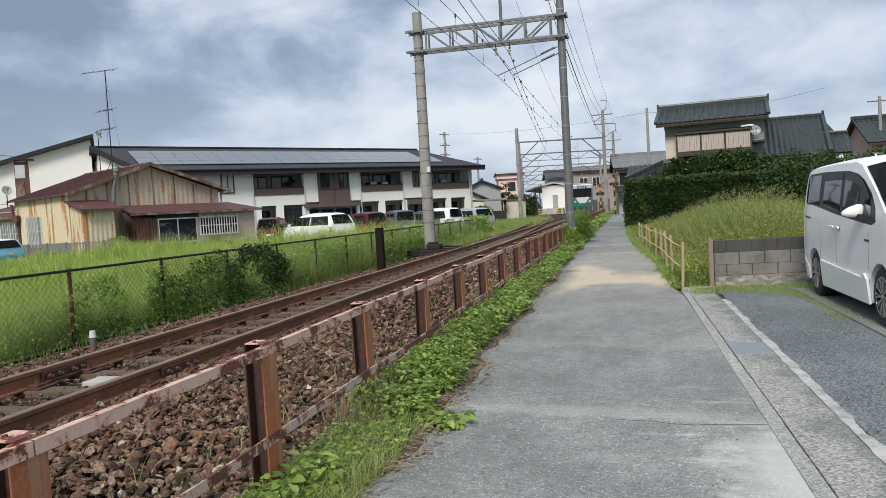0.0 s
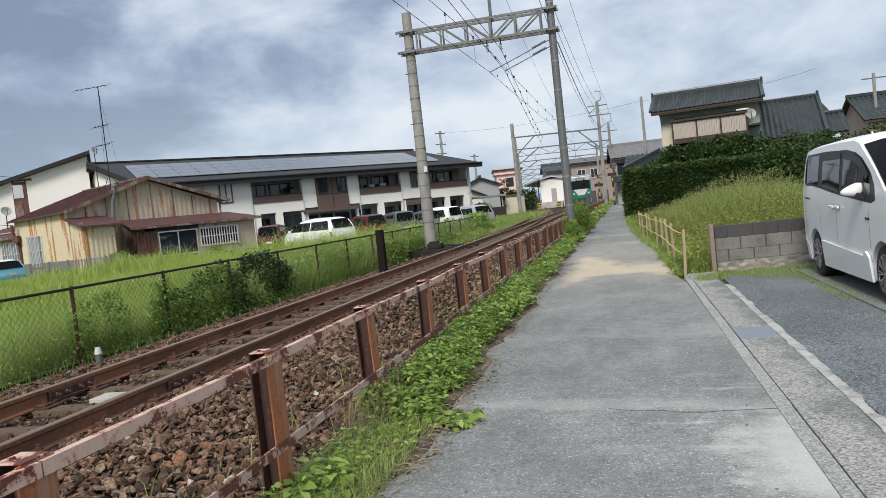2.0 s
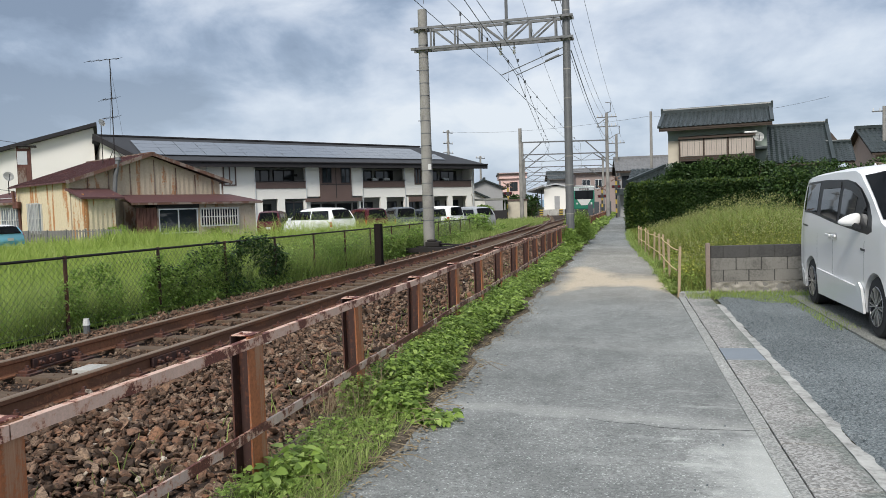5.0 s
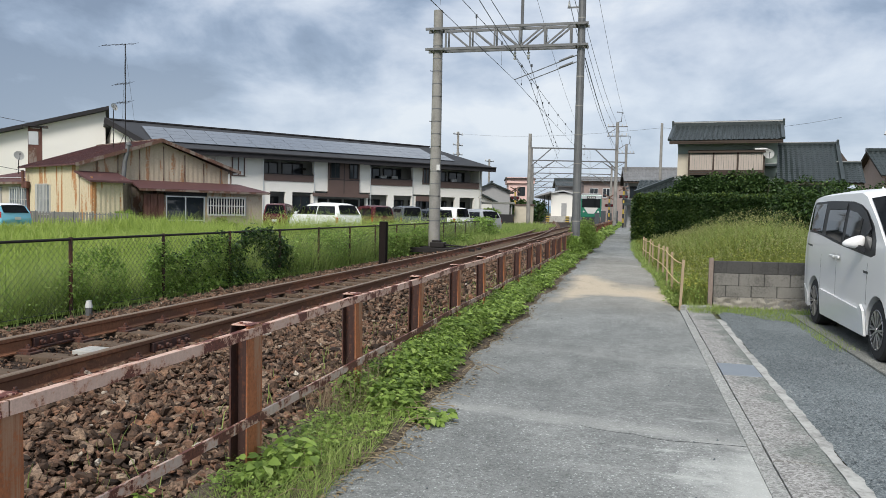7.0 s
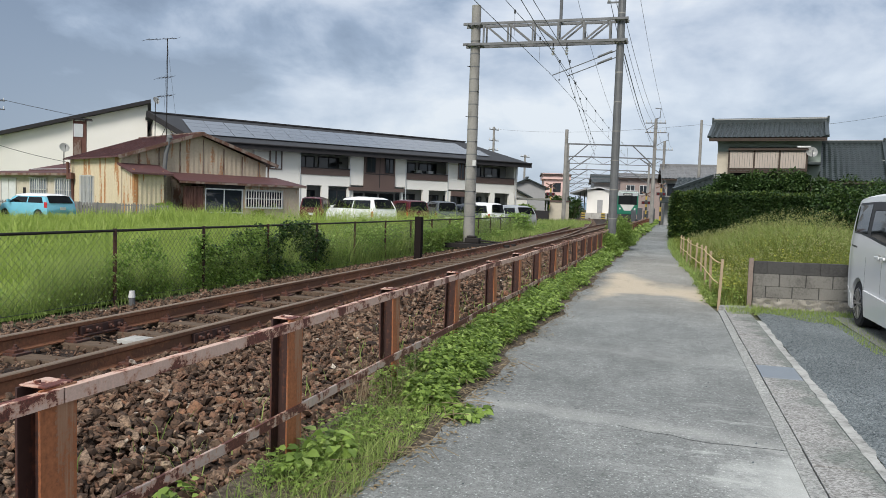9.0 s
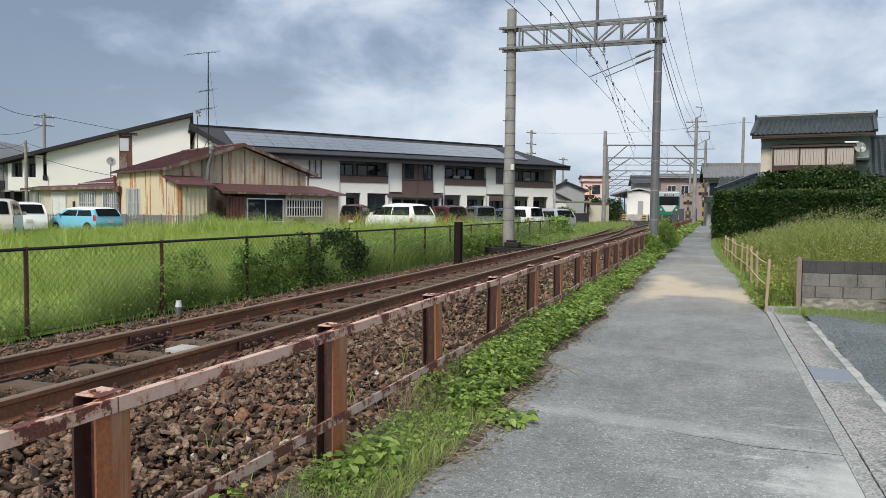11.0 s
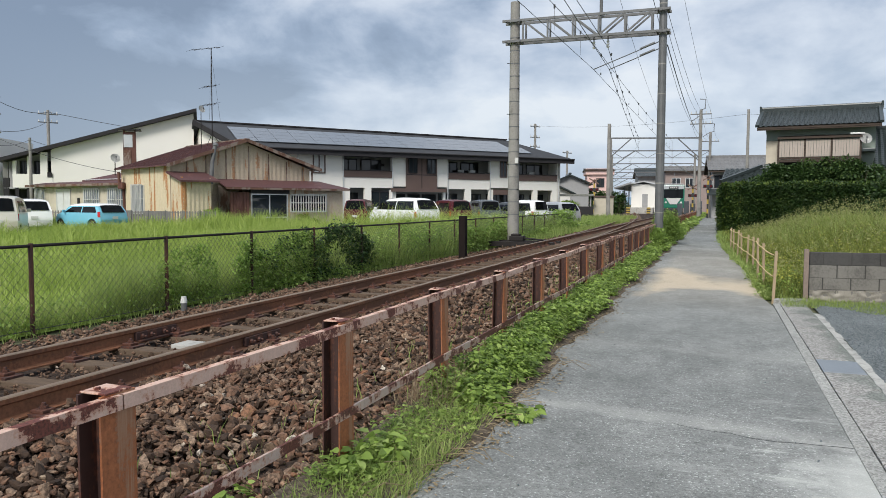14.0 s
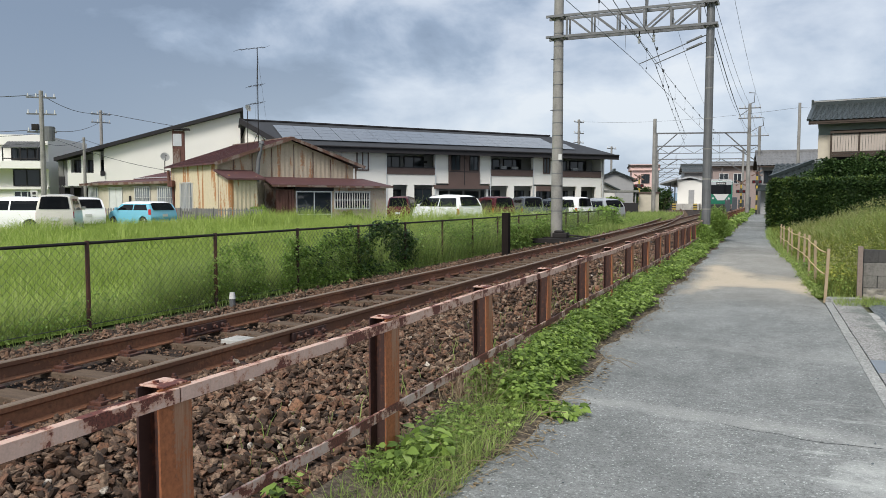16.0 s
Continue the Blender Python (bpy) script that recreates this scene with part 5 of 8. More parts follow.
def antenna(x, y, z0, h, dishes=False):
    a = thing("tv_antenna", "tall thin television antenna mast with yagi arms", "antenna", pose(x, y, z0))
    part("mast", rod((0, 0, 0), (0, 0, h), 0.03), "darksteel", a)
    for z, L in ((h - 0.05, 2.0), (h * 0.62, 0.9), (h * 0.44, 0.9)):
        part("boom", rod((-L * 0.75, -0.35 * L * 0.3, z - 0.05), (L * 0.3, 0.1, z + 0.05), 0.018, None, 5), "darksteel", a)
        for i in range(5):
            f = i / 4
            c = Vector((-L * 0.75, -0.1 * L, z - 0.05)).lerp(Vector((L * 0.3, 0.1, z + 0.05)), f)
            part("element", rod(c + Vector((0, -0.35, -0.15)), c + Vector((0.05, 0.35, 0.15)), 0.01, None, 4), "darksteel", a)
    for k in (-1, 1):
        part("guy", rod((0, 0, h * 0.95), (k * 0.45, 0.3, 1.6), 0.007, None, 4), "wire", a)
        part("foot", rod((0, 0, 1.0), (k * 0.7, 0.2, 0), 0.02, None, 5), "darksteel", a)
    return a


antenna(-31.1, 41.0, 5.0, 6.5)


def dish(name, m, r, parent=None):
    bm = bmesh.new()
    prev = None
    for i in range(5):
        a = i / 4
        ring = [bm.verts.new((r * a * math.cos(t), r * a * math.sin(t), 0.28 * r * a * a)) for t in (2 * math.pi * k / 18 for k in range(18))] if i else [bm.verts.new((0, 0, 0))]
        if prev and len(prev) == 1:
            for k in range(18):
                bm.faces.new((prev[0], ring[k], ring[(k + 1) % 18]))
        elif prev:
            for k in range(18):
                bm.faces.new((prev[k], ring[k], ring[(k + 1) % 18], prev[(k + 1) % 18]))
        prev = ring
    bmesh.ops.solidify(bm, geom=bm.faces[:], thickness=0.02)
    d = thing(name, "white satellite dish on a thin mast", "satellite dish", m, "satellite dishes")
    part("reflector", bm, "insul", d, "", 40)
    part("feed_arm", rod((0, -r, 0.25 * r), (0, 0, 0.95 * r), 0.02, None, 5), "galv", d)
    part("feed", rod((0, 0, 0.85 * r), (0, 0, 1.05 * r), 0.05, None, 8), "galv", d)
    return d


s1_ = dish("satellite_dish", pose(-31.15, 39.97, 7.42, 70, 0, 80), 0.24)
part("mast", rod((0, 0, -0.02), (0, -2.4, -0.9), 0.025), "darksteel", s1_)
s2_ = dish("satellite_dish", pose(-36.71, 38.4, 4.3, 68, 0, 60), 0.3)
part("mast", rod((0, 0, -0.02), (0, -1.0, -0.45), 0.03), "darksteel", s2_)

# low panel fence beside the house
lowf = thing("panel_fence", "low grey slatted fence beside the iron house", "fence")
for i in range(16):
    a = Vector((-41.0 + i * 0.92, 30.0 + i * 0.31, 0))
    b = a + Vector((0.9, 0.30, 0))
    for k in range(6):
        c = a.lerp(b, (k + 0.5) / 6)
        part("slat", bar(c + Vector((0, 0, 0.05)), c + Vector((0, 0, 1.0)), 0.075, 0.02, up=(0.3, -0.95, 0)), "slatgrey", lowf)
    part("rail", bar(a + Vector((0, 0, 0.9)), b + Vector((0, 0, 0.9)), 0.03, 0.04), "slatgrey", lowf)
    part("post", rod(a, a + Vector((0, 0, 1.05)), 0.03), "galv", lowf)

# ---------------------------------------------------------------- long apartment block
apt = thing("apartment_block", "long white two-storey apartment block with solar panels", "apartment building", pose(-30.71, 52.38, 0, 0, 0, 48.27))
EAVE, RIDGE, RY = 5.68, 7.78, 5.2
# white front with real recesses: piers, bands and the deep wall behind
# balcony shade is put into the grey of this back wall
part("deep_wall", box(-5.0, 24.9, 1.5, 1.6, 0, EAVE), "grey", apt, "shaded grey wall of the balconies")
part("back_wall", box(-7.1, 24.9, 10.2, 10.4, 0, EAVE), "white", apt)
part("side_wall", box(24.6, 24.9, 0.0, 10.2, 0, EAVE), "white", apt)
lw = bmesh.new()
for dx in (0.0, 0.12):
    vs = [lw.verts.new((a + dx, b, c)) for a, b, c in ((-5.3, 0, 0), (-7.2, RY, 0), (-7.2, 10.3, 0), (-7.2, 10.3, EAVE), (-7.2, RY, RIDGE - 0.05), (-5.3, 0, EAVE - 0.1))]
    lw.faces.new(vs[:2] + vs[4:])
    lw.faces.new(vs[1:5])
part("left_wall", lw, "white", apt)
for x0, x1, z0, z1 in ((-5.3, 3.02, 0, 5.6), (7.36, 8.65, 2.9, 5.6), (11.58, 12.69, 2.9, 5.6), (17.02, 19.85, 2.9, 5.6), (24.5, 24.9, 2.9, 5.6),
                       (3.02, 7.36, 2.75, 3.6), (12.69, 17.02, 2.75, 3.6), (19.85, 24.5, 2.75, 3.6),
                       (3.02, 3.6, 0, 2.75), (4.9, 5.5, 0, 2.75), (7.2, 7.75, 0, 2.6), (12.3, 12.5, 0, 2.75), (14.5, 15.1, 0, 2.75), (17.0, 17.4, 0, 2.75), (19.9, 20.2, 0, 2.75), (21.8, 22.3, 0, 2.75), (24.0, 24.9, 0, 2.75)):
    part("wall", box(x0, x1, 0.0, 0.3, z0, z1), "white", apt)
for x0, x1 in ((3.02, 7.36), (12.69, 17.02), (19.85, 24.5)):
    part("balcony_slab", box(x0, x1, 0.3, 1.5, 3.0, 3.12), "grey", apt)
    part("balcony_panel", box(x0, x1, -0.06, 0.06, 3.6, 4.15), "brownclad", apt, "dark brown balcony cladding")
    part("balcony_rail", box(x0, x1, -0.09, 0.09, 4.15, 4.22), "darktrim", apt)
    part("lintel", box(x0, x1, 0.0, 0.3, 5.3, 5.6), "darktrim", apt)
    window(apt, x0 + 0.3, x0 + 1.7, 4.2, 5.1, 1.46, 2, "darktrim", 0.08)
    window(apt, x0 + 2.2, x0 + 3.9, 3.3, 5.1, 1.46, 2, "darktrim", 0.08)
    if x0 > 12:
        for q in (1.55, 2.75) if x0 < 19 else (2.1,):
            part("air_unit", box(x0 + q, x0 + q + 0.62, 0.9, 1.2, 4.0, 4.5, bev=0.03), "curtain", apt, "white air-conditioner box")
    for q in (3.95, 4.15) if x0 < 12 else ():
        part("vent_hood", rod((x0 + q, 1.46, 4.75), (x0 + q, 1.34, 4.75), 0.11, 0.11, 10), "darktrim", apt)
part("centre_bay", box(8.65, 11.58, -0.15, 0.3, 2.7, 5.6), "brownclad", apt, "brown-clad central bay")
for a, b in ((8.8, 9.7), (10.55, 11.45)):
    window(apt, a + 0.1, b - 0.1, 4.1, 5.4, -0.16, 2, "darktrim", 0.07)
part("bay_groove", box(8.65, 11.58, -0.162, -0.152, 3.88, 3.94), "darktrim", apt)
part("bay_groove", box(10.08, 10.14, -0.162, -0.152, 2.75, 5.5), "darktrim", apt)
part("porch_band", box(7.3, 12.4, -0.35, 0.1, 2.45, 2.75), "brownclad", apt, "brown porch band")
part("porch_dark", box(17.4, 20.0, -0.2, 0.1, 2.3, 2.75), "brownclad", apt)
window(apt, 0.55, 1.4, 3.95, 5.4, -0.01, 2, "brownclad", 0.1, 0, "curtain")
window(apt, 18.2, 18.75, 3.95, 5.4, -0.01, 2, "brownclad", 0.1)
window(apt, 5.6, 7.1, 0.6, 2.4, 0.25, 2, "darktrim", 0.08)
for x0, x1 in ((3.7, 4.8), (12.6, 14.4), (15.3, 16.9), (17.6, 19.8), (20.3, 21.7), (22.5, 23.9)):
    window(apt, x0, x1, 0.3, 2.3, 1.46, 2, "darktrim", 0.07)
for x0, x1 in ((8.0, 9.2), (9.6, 10.6), (11.0, 12.2)):
    window(apt, x0, x1, 0.1, 2.2, 1.46, 1, "darktrim", 0.08)
part("roof_front", slab([(-5.6, -1.0, EAVE), (25.7, -1.0, EAVE), (22.0, RY, RIDGE), (-7.75, RY, RIDGE + 0.22)], 0.22), "aptroof", apt, "dark slate roof slope")
part("roof_back", slab([(-7.75, RY, RIDGE + 0.22), (22.0, RY, RIDGE), (25.7, 11.4, EAVE), (-7.75, 11.4, EAVE)], 0.22), "aptroof", apt)
part("roof_hip", slab([(25.7, -1.0, EAVE), (25.7, 11.4, EAVE), (22.0, RY, RIDGE)], 0.22), "aptroof", apt)
part("ridge_cap", bar((-7.8, RY, RIDGE + 0.26), (22.1, RY, RIDGE + 0.04), 0.4, 0.11), "darktrim", apt)
part("verge", bar((-5.62, -1.05, EAVE - 0.08), (-7.78, RY, RIDGE + 0.16), 0.16, 0.42), "darktrim", apt, "deep dark verge board")
part("fascia", box(-5.6, 25.75, -1.07, -1.003, EAVE - 0.42, EAVE + 0.03), "darktrim", apt)
part("soffit", box(-5.5, 25.5, -0.98, 0.0, EAVE - 0.3, EAVE - 0.25), "darktrim", apt)
part("gutter", rod((-5.6, -1.13, EAVE - 0.02), (25.7, -1.13, EAVE - 0.02), 0.07), "darktrim", apt)
for x in (-0.8, 3.0, 7.4, 12.7, 17.05, 24.7):
    part("downpipe", rod((x, -0.06, 0), (x, -0.06, EAVE - 0.3), 0.045), "alum", apt)
# solar panels on the slope
sl = (RIDGE - EAVE) / (RY + 1.0)
pan = bmesh.new()
box(0.02, 1.58, 0.02, 0.96, 0.05, 0.09, pan)
pan_me = mesh_of(pan, "solar_panel")
ang = math.degrees(math.atan(sl))
for r in range(4):
    for c in range(19):
        x0 = -7.0 + c * 1.6
        y0 = 0.25 + r * 0.92
        if x0 + 1.6 > 23.6 - (y0 + 1.0) * 0.62 or x0 < -5.5 - (y0 + 1.0) * 0.35:
            continue
        ob = part("solar_panel", pan_me, "solar", apt, "grey-blue solar panel")
        ob.matrix_basis = pose(x0, y0, EAVE + (y0 + 1.0) * (sl + 0.0355 * max(0.0, 22 - x0) / 29.75), ang + 1.9 * max(0.0, 22 - x0) / 29.75, 0, 0)

# white mono-pitch apartment wing
wb = thing("white_building", "tall white rendered building with a sloping roof edge", "apartment building", pose(-48.53, 44.31, 0, 0, 0, 38))
part("gable_wall", prism([(0, 0), (10.45, 0), (10.45, 8.7), (0, 5.55)], "y", 0, 0.3), "white", wb)
part("side_wall", prism([(0.3, 0), (9, 0), (9, 8.6), (0.3, 8.6)], "x", 10.15, 10.45), "white", wb)
part("roof", slab([(-3.6, -0.6, 4.75), (10.7, -0.6, 9.08), (10.7, 9.5, 9.08), (-3.6, 9.5, 4.75)], 0.28), "darktrim", wb, "dark sloping roof edge")
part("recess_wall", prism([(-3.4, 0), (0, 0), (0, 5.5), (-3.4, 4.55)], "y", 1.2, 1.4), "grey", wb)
for a, b, z0, z1, mt in ((-3.4, -3.05, 3.3, 4.5, "slatgrey"), (-2.75, -2.5, 2.6, 4.6, "white"), (-1.75, -1.5, 2.6, 4.95, "white"), (-0.85, -0.35, 2.6, 5.3, "white"), (-0.08, 0.0, 2.6, 5.5, "white"),
                         (-3.4, -3.0, 0, 3.3, "darktrim"), (-2.6, -2.35, 0, 2.6, "darktrim"), (-1.8, -1.55, 0, 2.6, "darktrim"), (-0.9, -0.65, 0, 2.6, "darktrim"), (-0.15, 0.0, 0, 2.6, "slatgrey")):
    part("pier", box(a, b, 0.02, 0.3, z0, z1), mt, wb)
part("balcony_panel", box(-2.75, -0.35, -0.05, 0.018, 2.55, 3.6), "white", wb)
part("balcony_panel", box(-0.35, 0.0, -0.05, 0.018, 2.55, 3.35), "white", wb)
part("balcony_rail", box(-0.35, -0.02, -0.1, -0.055, 3.4, 3.75), "darktrim", wb, "dark balcony railing")
part("ground_panel", box(-3.3, 0.0, 0.9, 1.0, 0, 2.5), "darktrim", wb)
part("floor_band", box(-3.4, 0.0, 0.02, 1.2, 2.45, 2.6), "grey", wb)
for a in (-2.4, -1.4, -0.7):
    window(wb, a, a + 0.5, 3.6, 4.6, 1.18, 2, "darktrim", 0.07)

# white block with balconies at the far side of the car park
lb = thing("white_block", "white two-storey building with a grey balcony roof", "building", pose(-53.3, 42.6, 0, 0, 0, 28))
part("wall_mass", box(-9, 0, 0.9, 9, 0, 6.6), "white", lb)
part("parapet", box(-9, 0.1, 0.6, 0.95, 5.9, 6.7), "white", lb)
aw = bmesh.new()
for i in range(24):
    x = -2.95 + i * 0.115
    bar((x, -0.45, 5.62), (x, 0.92, 6.3), 0.075, 0.04, aw)
part("awning", aw, "galv", lb, "grey corrugated awning")
part("awning_deck", slab([(-3.0, -0.4, 5.6), (-0.2, -0.4, 5.6), (-0.2, 0.9, 6.26), (-3.0, 0.9, 6.26)], 0.04), "grey", lb)
for x in (-2.95, -1.6, -0.25):
    part("awning_post", box(x - 0.04, x + 0.04, -0.42, -0.34, 4.55, 5.6), "darktrim", lb)
part("awning_rail", box(-2.95, -0.25, -0.41, -0.35, 4.7, 4.78), "darktrim", lb)
part("balcony", box(-9, 0, -0.45, 0.9, 3.95, 4.55), "white", lb)
part("ledge", box(-9, 0.05, 0.55, 0.9, 2.3, 2.5), "white", lb)
window(lb, -2.8, -0.43, 4.75, 5.7, 0.88, 4, "darktrim", 0.08)
window(lb, -2.7, -0.75, 2.65, 3.85, 0.88, 2, "darktrim", 0.08)
window(lb, -6.6, -4.2, 2.65, 3.85, 0.88, 2, "darktrim", 0.08)
window(lb, -2.7, -1.2, 0.2, 2.1, 0.88, 3, "alum", 0.08)
window(lb, -6.6, -4.2, 0.2, 2.1, 0.88, 3, "alum", 0.08)
part("shop_sign", box(-0.9, -0.35, -0.45, -0.38, 0.4, 2.2), "insul", lb, "white upright signboard with dark bars")
for k in range(5):
    part("sign_bar", box(-0.75, -0.5, -0.47, -0.455, 0.6 + k * 0.32, 0.8 + k * 0.32), "darktrim", lb)
bb = thing("small_blue_house", "small distant house with a blue panel", "house", pose(-60, 55, 0, 0, 0, 30))
part("wall", box(0, 8, 0, 6, 0, 5.0), "brownwall", bb)
part("blue_panel", box(1, 4, -0.06, -0.003, 1.6, 4.6), "carblue", bb, "faded blue panel")
part("roof", slab([(-0.3, -0.4, 5.0), (8.3, -0.4, 5.0), (8.3, 3, 6.4), (-0.3, 3, 6.4)], 0.1), "tile", bb)


# ---------------------------------------------------------------- block wall and rope fence
bw = thing("block_wall", "low weathered concrete block wall with a dark stained top course", "wall", pose(1.33, 12.92, 0, 0, 0, 7))
rnd = random.Random(2)
for row, (z0, z1) in enumerate(((0.0, 0.19), (0.19, 0.37), (0.37, 0.57), (0.57, 0.77))):
    x = 0.0 - (0.2 if row % 2 else 0)
    while x < 1.95:
        a, b = max(x, 0.0), min(x + 0.39, 2.0)
        if b - a > 0.05:
            o = rnd.uniform(-0.004, 0.004) - (0.02 if row == 0 else 0)
            part("block", box(a + 0.003, b - 0.003, o, 0.12 + o, z0 + 0.002, z1 - 0.002, bev=0.005), "block_dark" if row == 3 else "block", bw)
        x += 0.4
part("mortar", box(0.01, 1.98, 0.014, 0.105, 0, 0.765), "block_dark", bw)
bm = bmesh.new()
bmesh.ops.create_grid(bm, x_segments=10, y_segments=24, size=0.5)
for v in bm.verts:
    x, z = 1.36 + (v.co.x + 0.5) * 0.2, 0.2 + (v.co.y + 0.5) * 0.38
    v.co = (x, -0.012 - 0.03 * abs(noise.noise((x * 16, 3, z * 16))), z)
part("broken_face", bm, "block", bw, "broken rough end of the blocks")
bm = bmesh.new()
bmesh.ops.create_grid(bm, x_segments=50, y_segments=10, size=0.5)
for v in bm.verts:
    x, z = 0.0 + (v.co.x + 0.5) * 1.9, (v.co.y + 0.5) * 0.18
    v.co = (x, -0.026 - 0.025 * noise.noise((x * 9, 1, z * 14)), z)
part("rough_footing", bm, "footing", bw, "rough cast footing")
solo("corner_stake", box(1.24, 1.31, 12.82, 12.88, 0, 0.82, bev=0.006), "shedtrim", "short rusty brown stake at the wall end", "stake")

rope = thing("rope_fence", "pale timber stakes strung with yellow rope", "fence")
rnd = random.Random(8)
stakes = []
for i in range(9):
    f = i / 8
    y = 12.75 + 13.0 * f
    x = path_right(y) + 0.10
    h = 0.80 + rnd.uniform(-0.04, 0.05)
    top = (x + rnd.uniform(-0.03, 0.03), y + rnd.uniform(-0.03, 0.03), h)
    stakes.append(((x, y, 0), top))
    part("stake", bar((x, y, -0.05), top, 0.042, 0.042, up=(1, 0, 0)), "palewood", rope)
for z, dr in ((0.74, 0.022), (0.40, 0.018)):
    bm = bmesh.new()
    for (a, ta), (b, tb) in zip(stakes, stakes[1:]):
        p, q = Vector(a).lerp(Vector(ta), z / 0.8) - Vector((0.03, 0, 0)), Vector(b).lerp(Vector(tb), z / 0.8) - Vector((0.03, 0, 0))
        tube(sag(p, q, dr, 6), 0.011, 5, bm)
    part("rope", bm, "rope", rope)
solo("kerb_rubble", prism([(0.80, 12.5), (1.05, 12.45), (1.3, 12.65), (1.25, 12.8), (0.85, 12.72)], "z", -0.04, 0.05), "kerb", "broken concrete gutter end", "rubble")


# ---------------------------------------------------------------- vehicles
def lathe(prof, seg=32, caps=False):
    """Revolves (axial, radius) points about the x axis."""
    bm = bmesh.new()
    rings = []
    for a, r in prof:
        rings.append([bm.verts.new((a, r * math.cos(t), r * math.sin(t))) for t in (2 * math.pi * k / seg for k in range(seg))])
    for p, q in zip(rings, rings[1:]):
        for i in range(seg):
            j = (i + 1) % seg
            bm.faces.new((p[i], p[j], q[j], q[i]))
    for r, flip in ((rings[0], False), (rings[-1], True)):
        if caps:
            bm.faces.new(r if flip else r[::-1])
    bmesh.ops.recalc_face_normals(bm, faces=bm.faces[:])
    return bm


def sm(a, b, x):
    t = max(0.0, min(1.0, (x - a) / (b - a)))
    return t * t * (3 - 2 * t)


class Shape:
    """Side outline and plan of a car body; front towards -y."""
    def __init__(s, outline, wheels, r, half, belt, roof, tumble):
        s.outline, s.wheels, s.r, s.half, s.belt, s.roof, s.tumble = outline, wheels, r, half, belt, roof, tumble
        s.y0, s.y1 = min(p[0] for p in outline), max(p[0] for p in outline)

    def w(s, y, z):
        h = s.half * (0.965 + 0.035 * sm(0.2, 0.5, z)) - 0.012 * sm(s.belt - 0.25, s.belt, z)
        if z > s.belt:
            h -= (z - s.belt) * s.tumble
        h *= 1 - 0.13 * sm(s.y0 + 0.75, s.y0 - 0.05, y) - 0.05 * sm(s.y1 - 0.5, s.y1, y)
        return h

    def put(s, u, y, z):
        """u in -1..1 across."""
        x = u * s.w(y, z)
        a = abs(u)
        z2 = z - 0.07 * a**5 * sm(s.belt + 0.25, s.roof, z) - 0.03 * a**4 * sm(s.y0 + 1.2, s.y0 + 0.2, y) * sm(0.6, 0.95, z)
        y2 = y + 0.16 * a**2.2 * sm(s.y0 + 0.9, s.y0, y) - 0.05 * a**2.5 * sm(s.y1 - 0.5, s.y1, y)
        return (x, y2, z2)


def body_cuts(sh):
    """Planes that divide the body and whatever is laid on it."""
    zs = (0.35, 0.55, 0.75, 0.95, sh.belt, sh.belt + 0.15, sh.belt + 0.3, sh.belt + 0.45, sh.roof - 0.14, sh.roof - 0.06)
    ys = [sh.y0 + q for q in (0.15, 0.35, 0.6, 0.85, 1.2, 1.6)] + [sh.y1 - q for q in (0.06, 0.12, 0.2, 0.3, 0.45, 0.9)]
    return [((0, 0, z), (0, 0, 1)) for z in zs] + [((0, y, 0), (0, 1, 0)) for y in ys]


def car_body(sh, arch):
    poly = list(sh.outline)
    for wy in sh.wheels:
        pts = []
        for i in range(13):
            a = math.pi * i / 12
            pts.append((wy - arch * math.cos(a), max(0.21, sh.r + arch * math.sin(a) - 0.02)))
        poly += [(wy - arch, 0.21)] + pts + [(wy + arch, 0.21)]
    bm = prism(poly, "x", -1, 1)
    bmesh.ops.triangulate(bm, faces=bm.faces[:])
    cuts = body_cuts(sh)
    cuts += [((u, 0, 0), (1, 0, 0)) for u in (-0.93, -0.82, -0.6, -0.3, 0.3, 0.6, 0.82, 0.93)]
    for co, no in cuts:
        bmesh.ops.bisect_plane(bm, geom=bm.verts[:] + bm.edges[:] + bm.faces[:], dist=1e-4, plane_co=co, plane_no=no)
    for v in bm.verts:
        v.co = sh.put(*v.co)
    bmesh.ops.recalc_face_normals(bm, faces=bm.faces[:])
    return bm


def side_panel(sh, poly, side, off, t=0.006):
    """A panel that follows the body's side."""
    bm = bmesh.new()
    vs = [bm.verts.new((0, y, z)) for y, z in poly]
    f = bm.faces.new(vs)
    bmesh.ops.triangulate(bm, faces=[f])
    for co, no in body_cuts(sh):
        bmesh.ops.bisect_plane(bm, geom=bm.verts[:] + bm.edges[:] + bm.faces[:], dist=1e-4, plane_co=co, plane_no=no)
    for v in bm.verts:
        x, y, z = sh.put(1, v.co.y, v.co.z)
        v.co = (side * (x + off), y, z)
    bmesh.ops.recalc_face_normals(bm, faces=bm.faces[:])
    if sum((f.normal.x for f in bm.faces)) * side < 0:
        bmesh.ops.reverse_faces(bm, faces=bm.faces[:])
    bmesh.ops.solidify(bm, geom=bm.faces[:], thickness=t)
    return bm


def cross_panel(sh, pts, half, off, n=8):
    """Glass across the car: pts are (y, z) up a face, half the share of its width at each."""
    bm = bmesh.new()
    prev = None
    for (y, z), h in zip(pts, half):
        cur = [bm.verts.new(sh.put(h * (2 * i / n - 1), y + off[0], z + off[1])) for i in range(n + 1)]
        if prev:
            for i in range(n):
                bm.faces.new((prev[i], prev[i + 1], cur[i + 1], cur[i]))
        prev = cur
    bmesh.ops.solidify(bm, geom=bm.faces[:], thickness=0.006)
    return bm


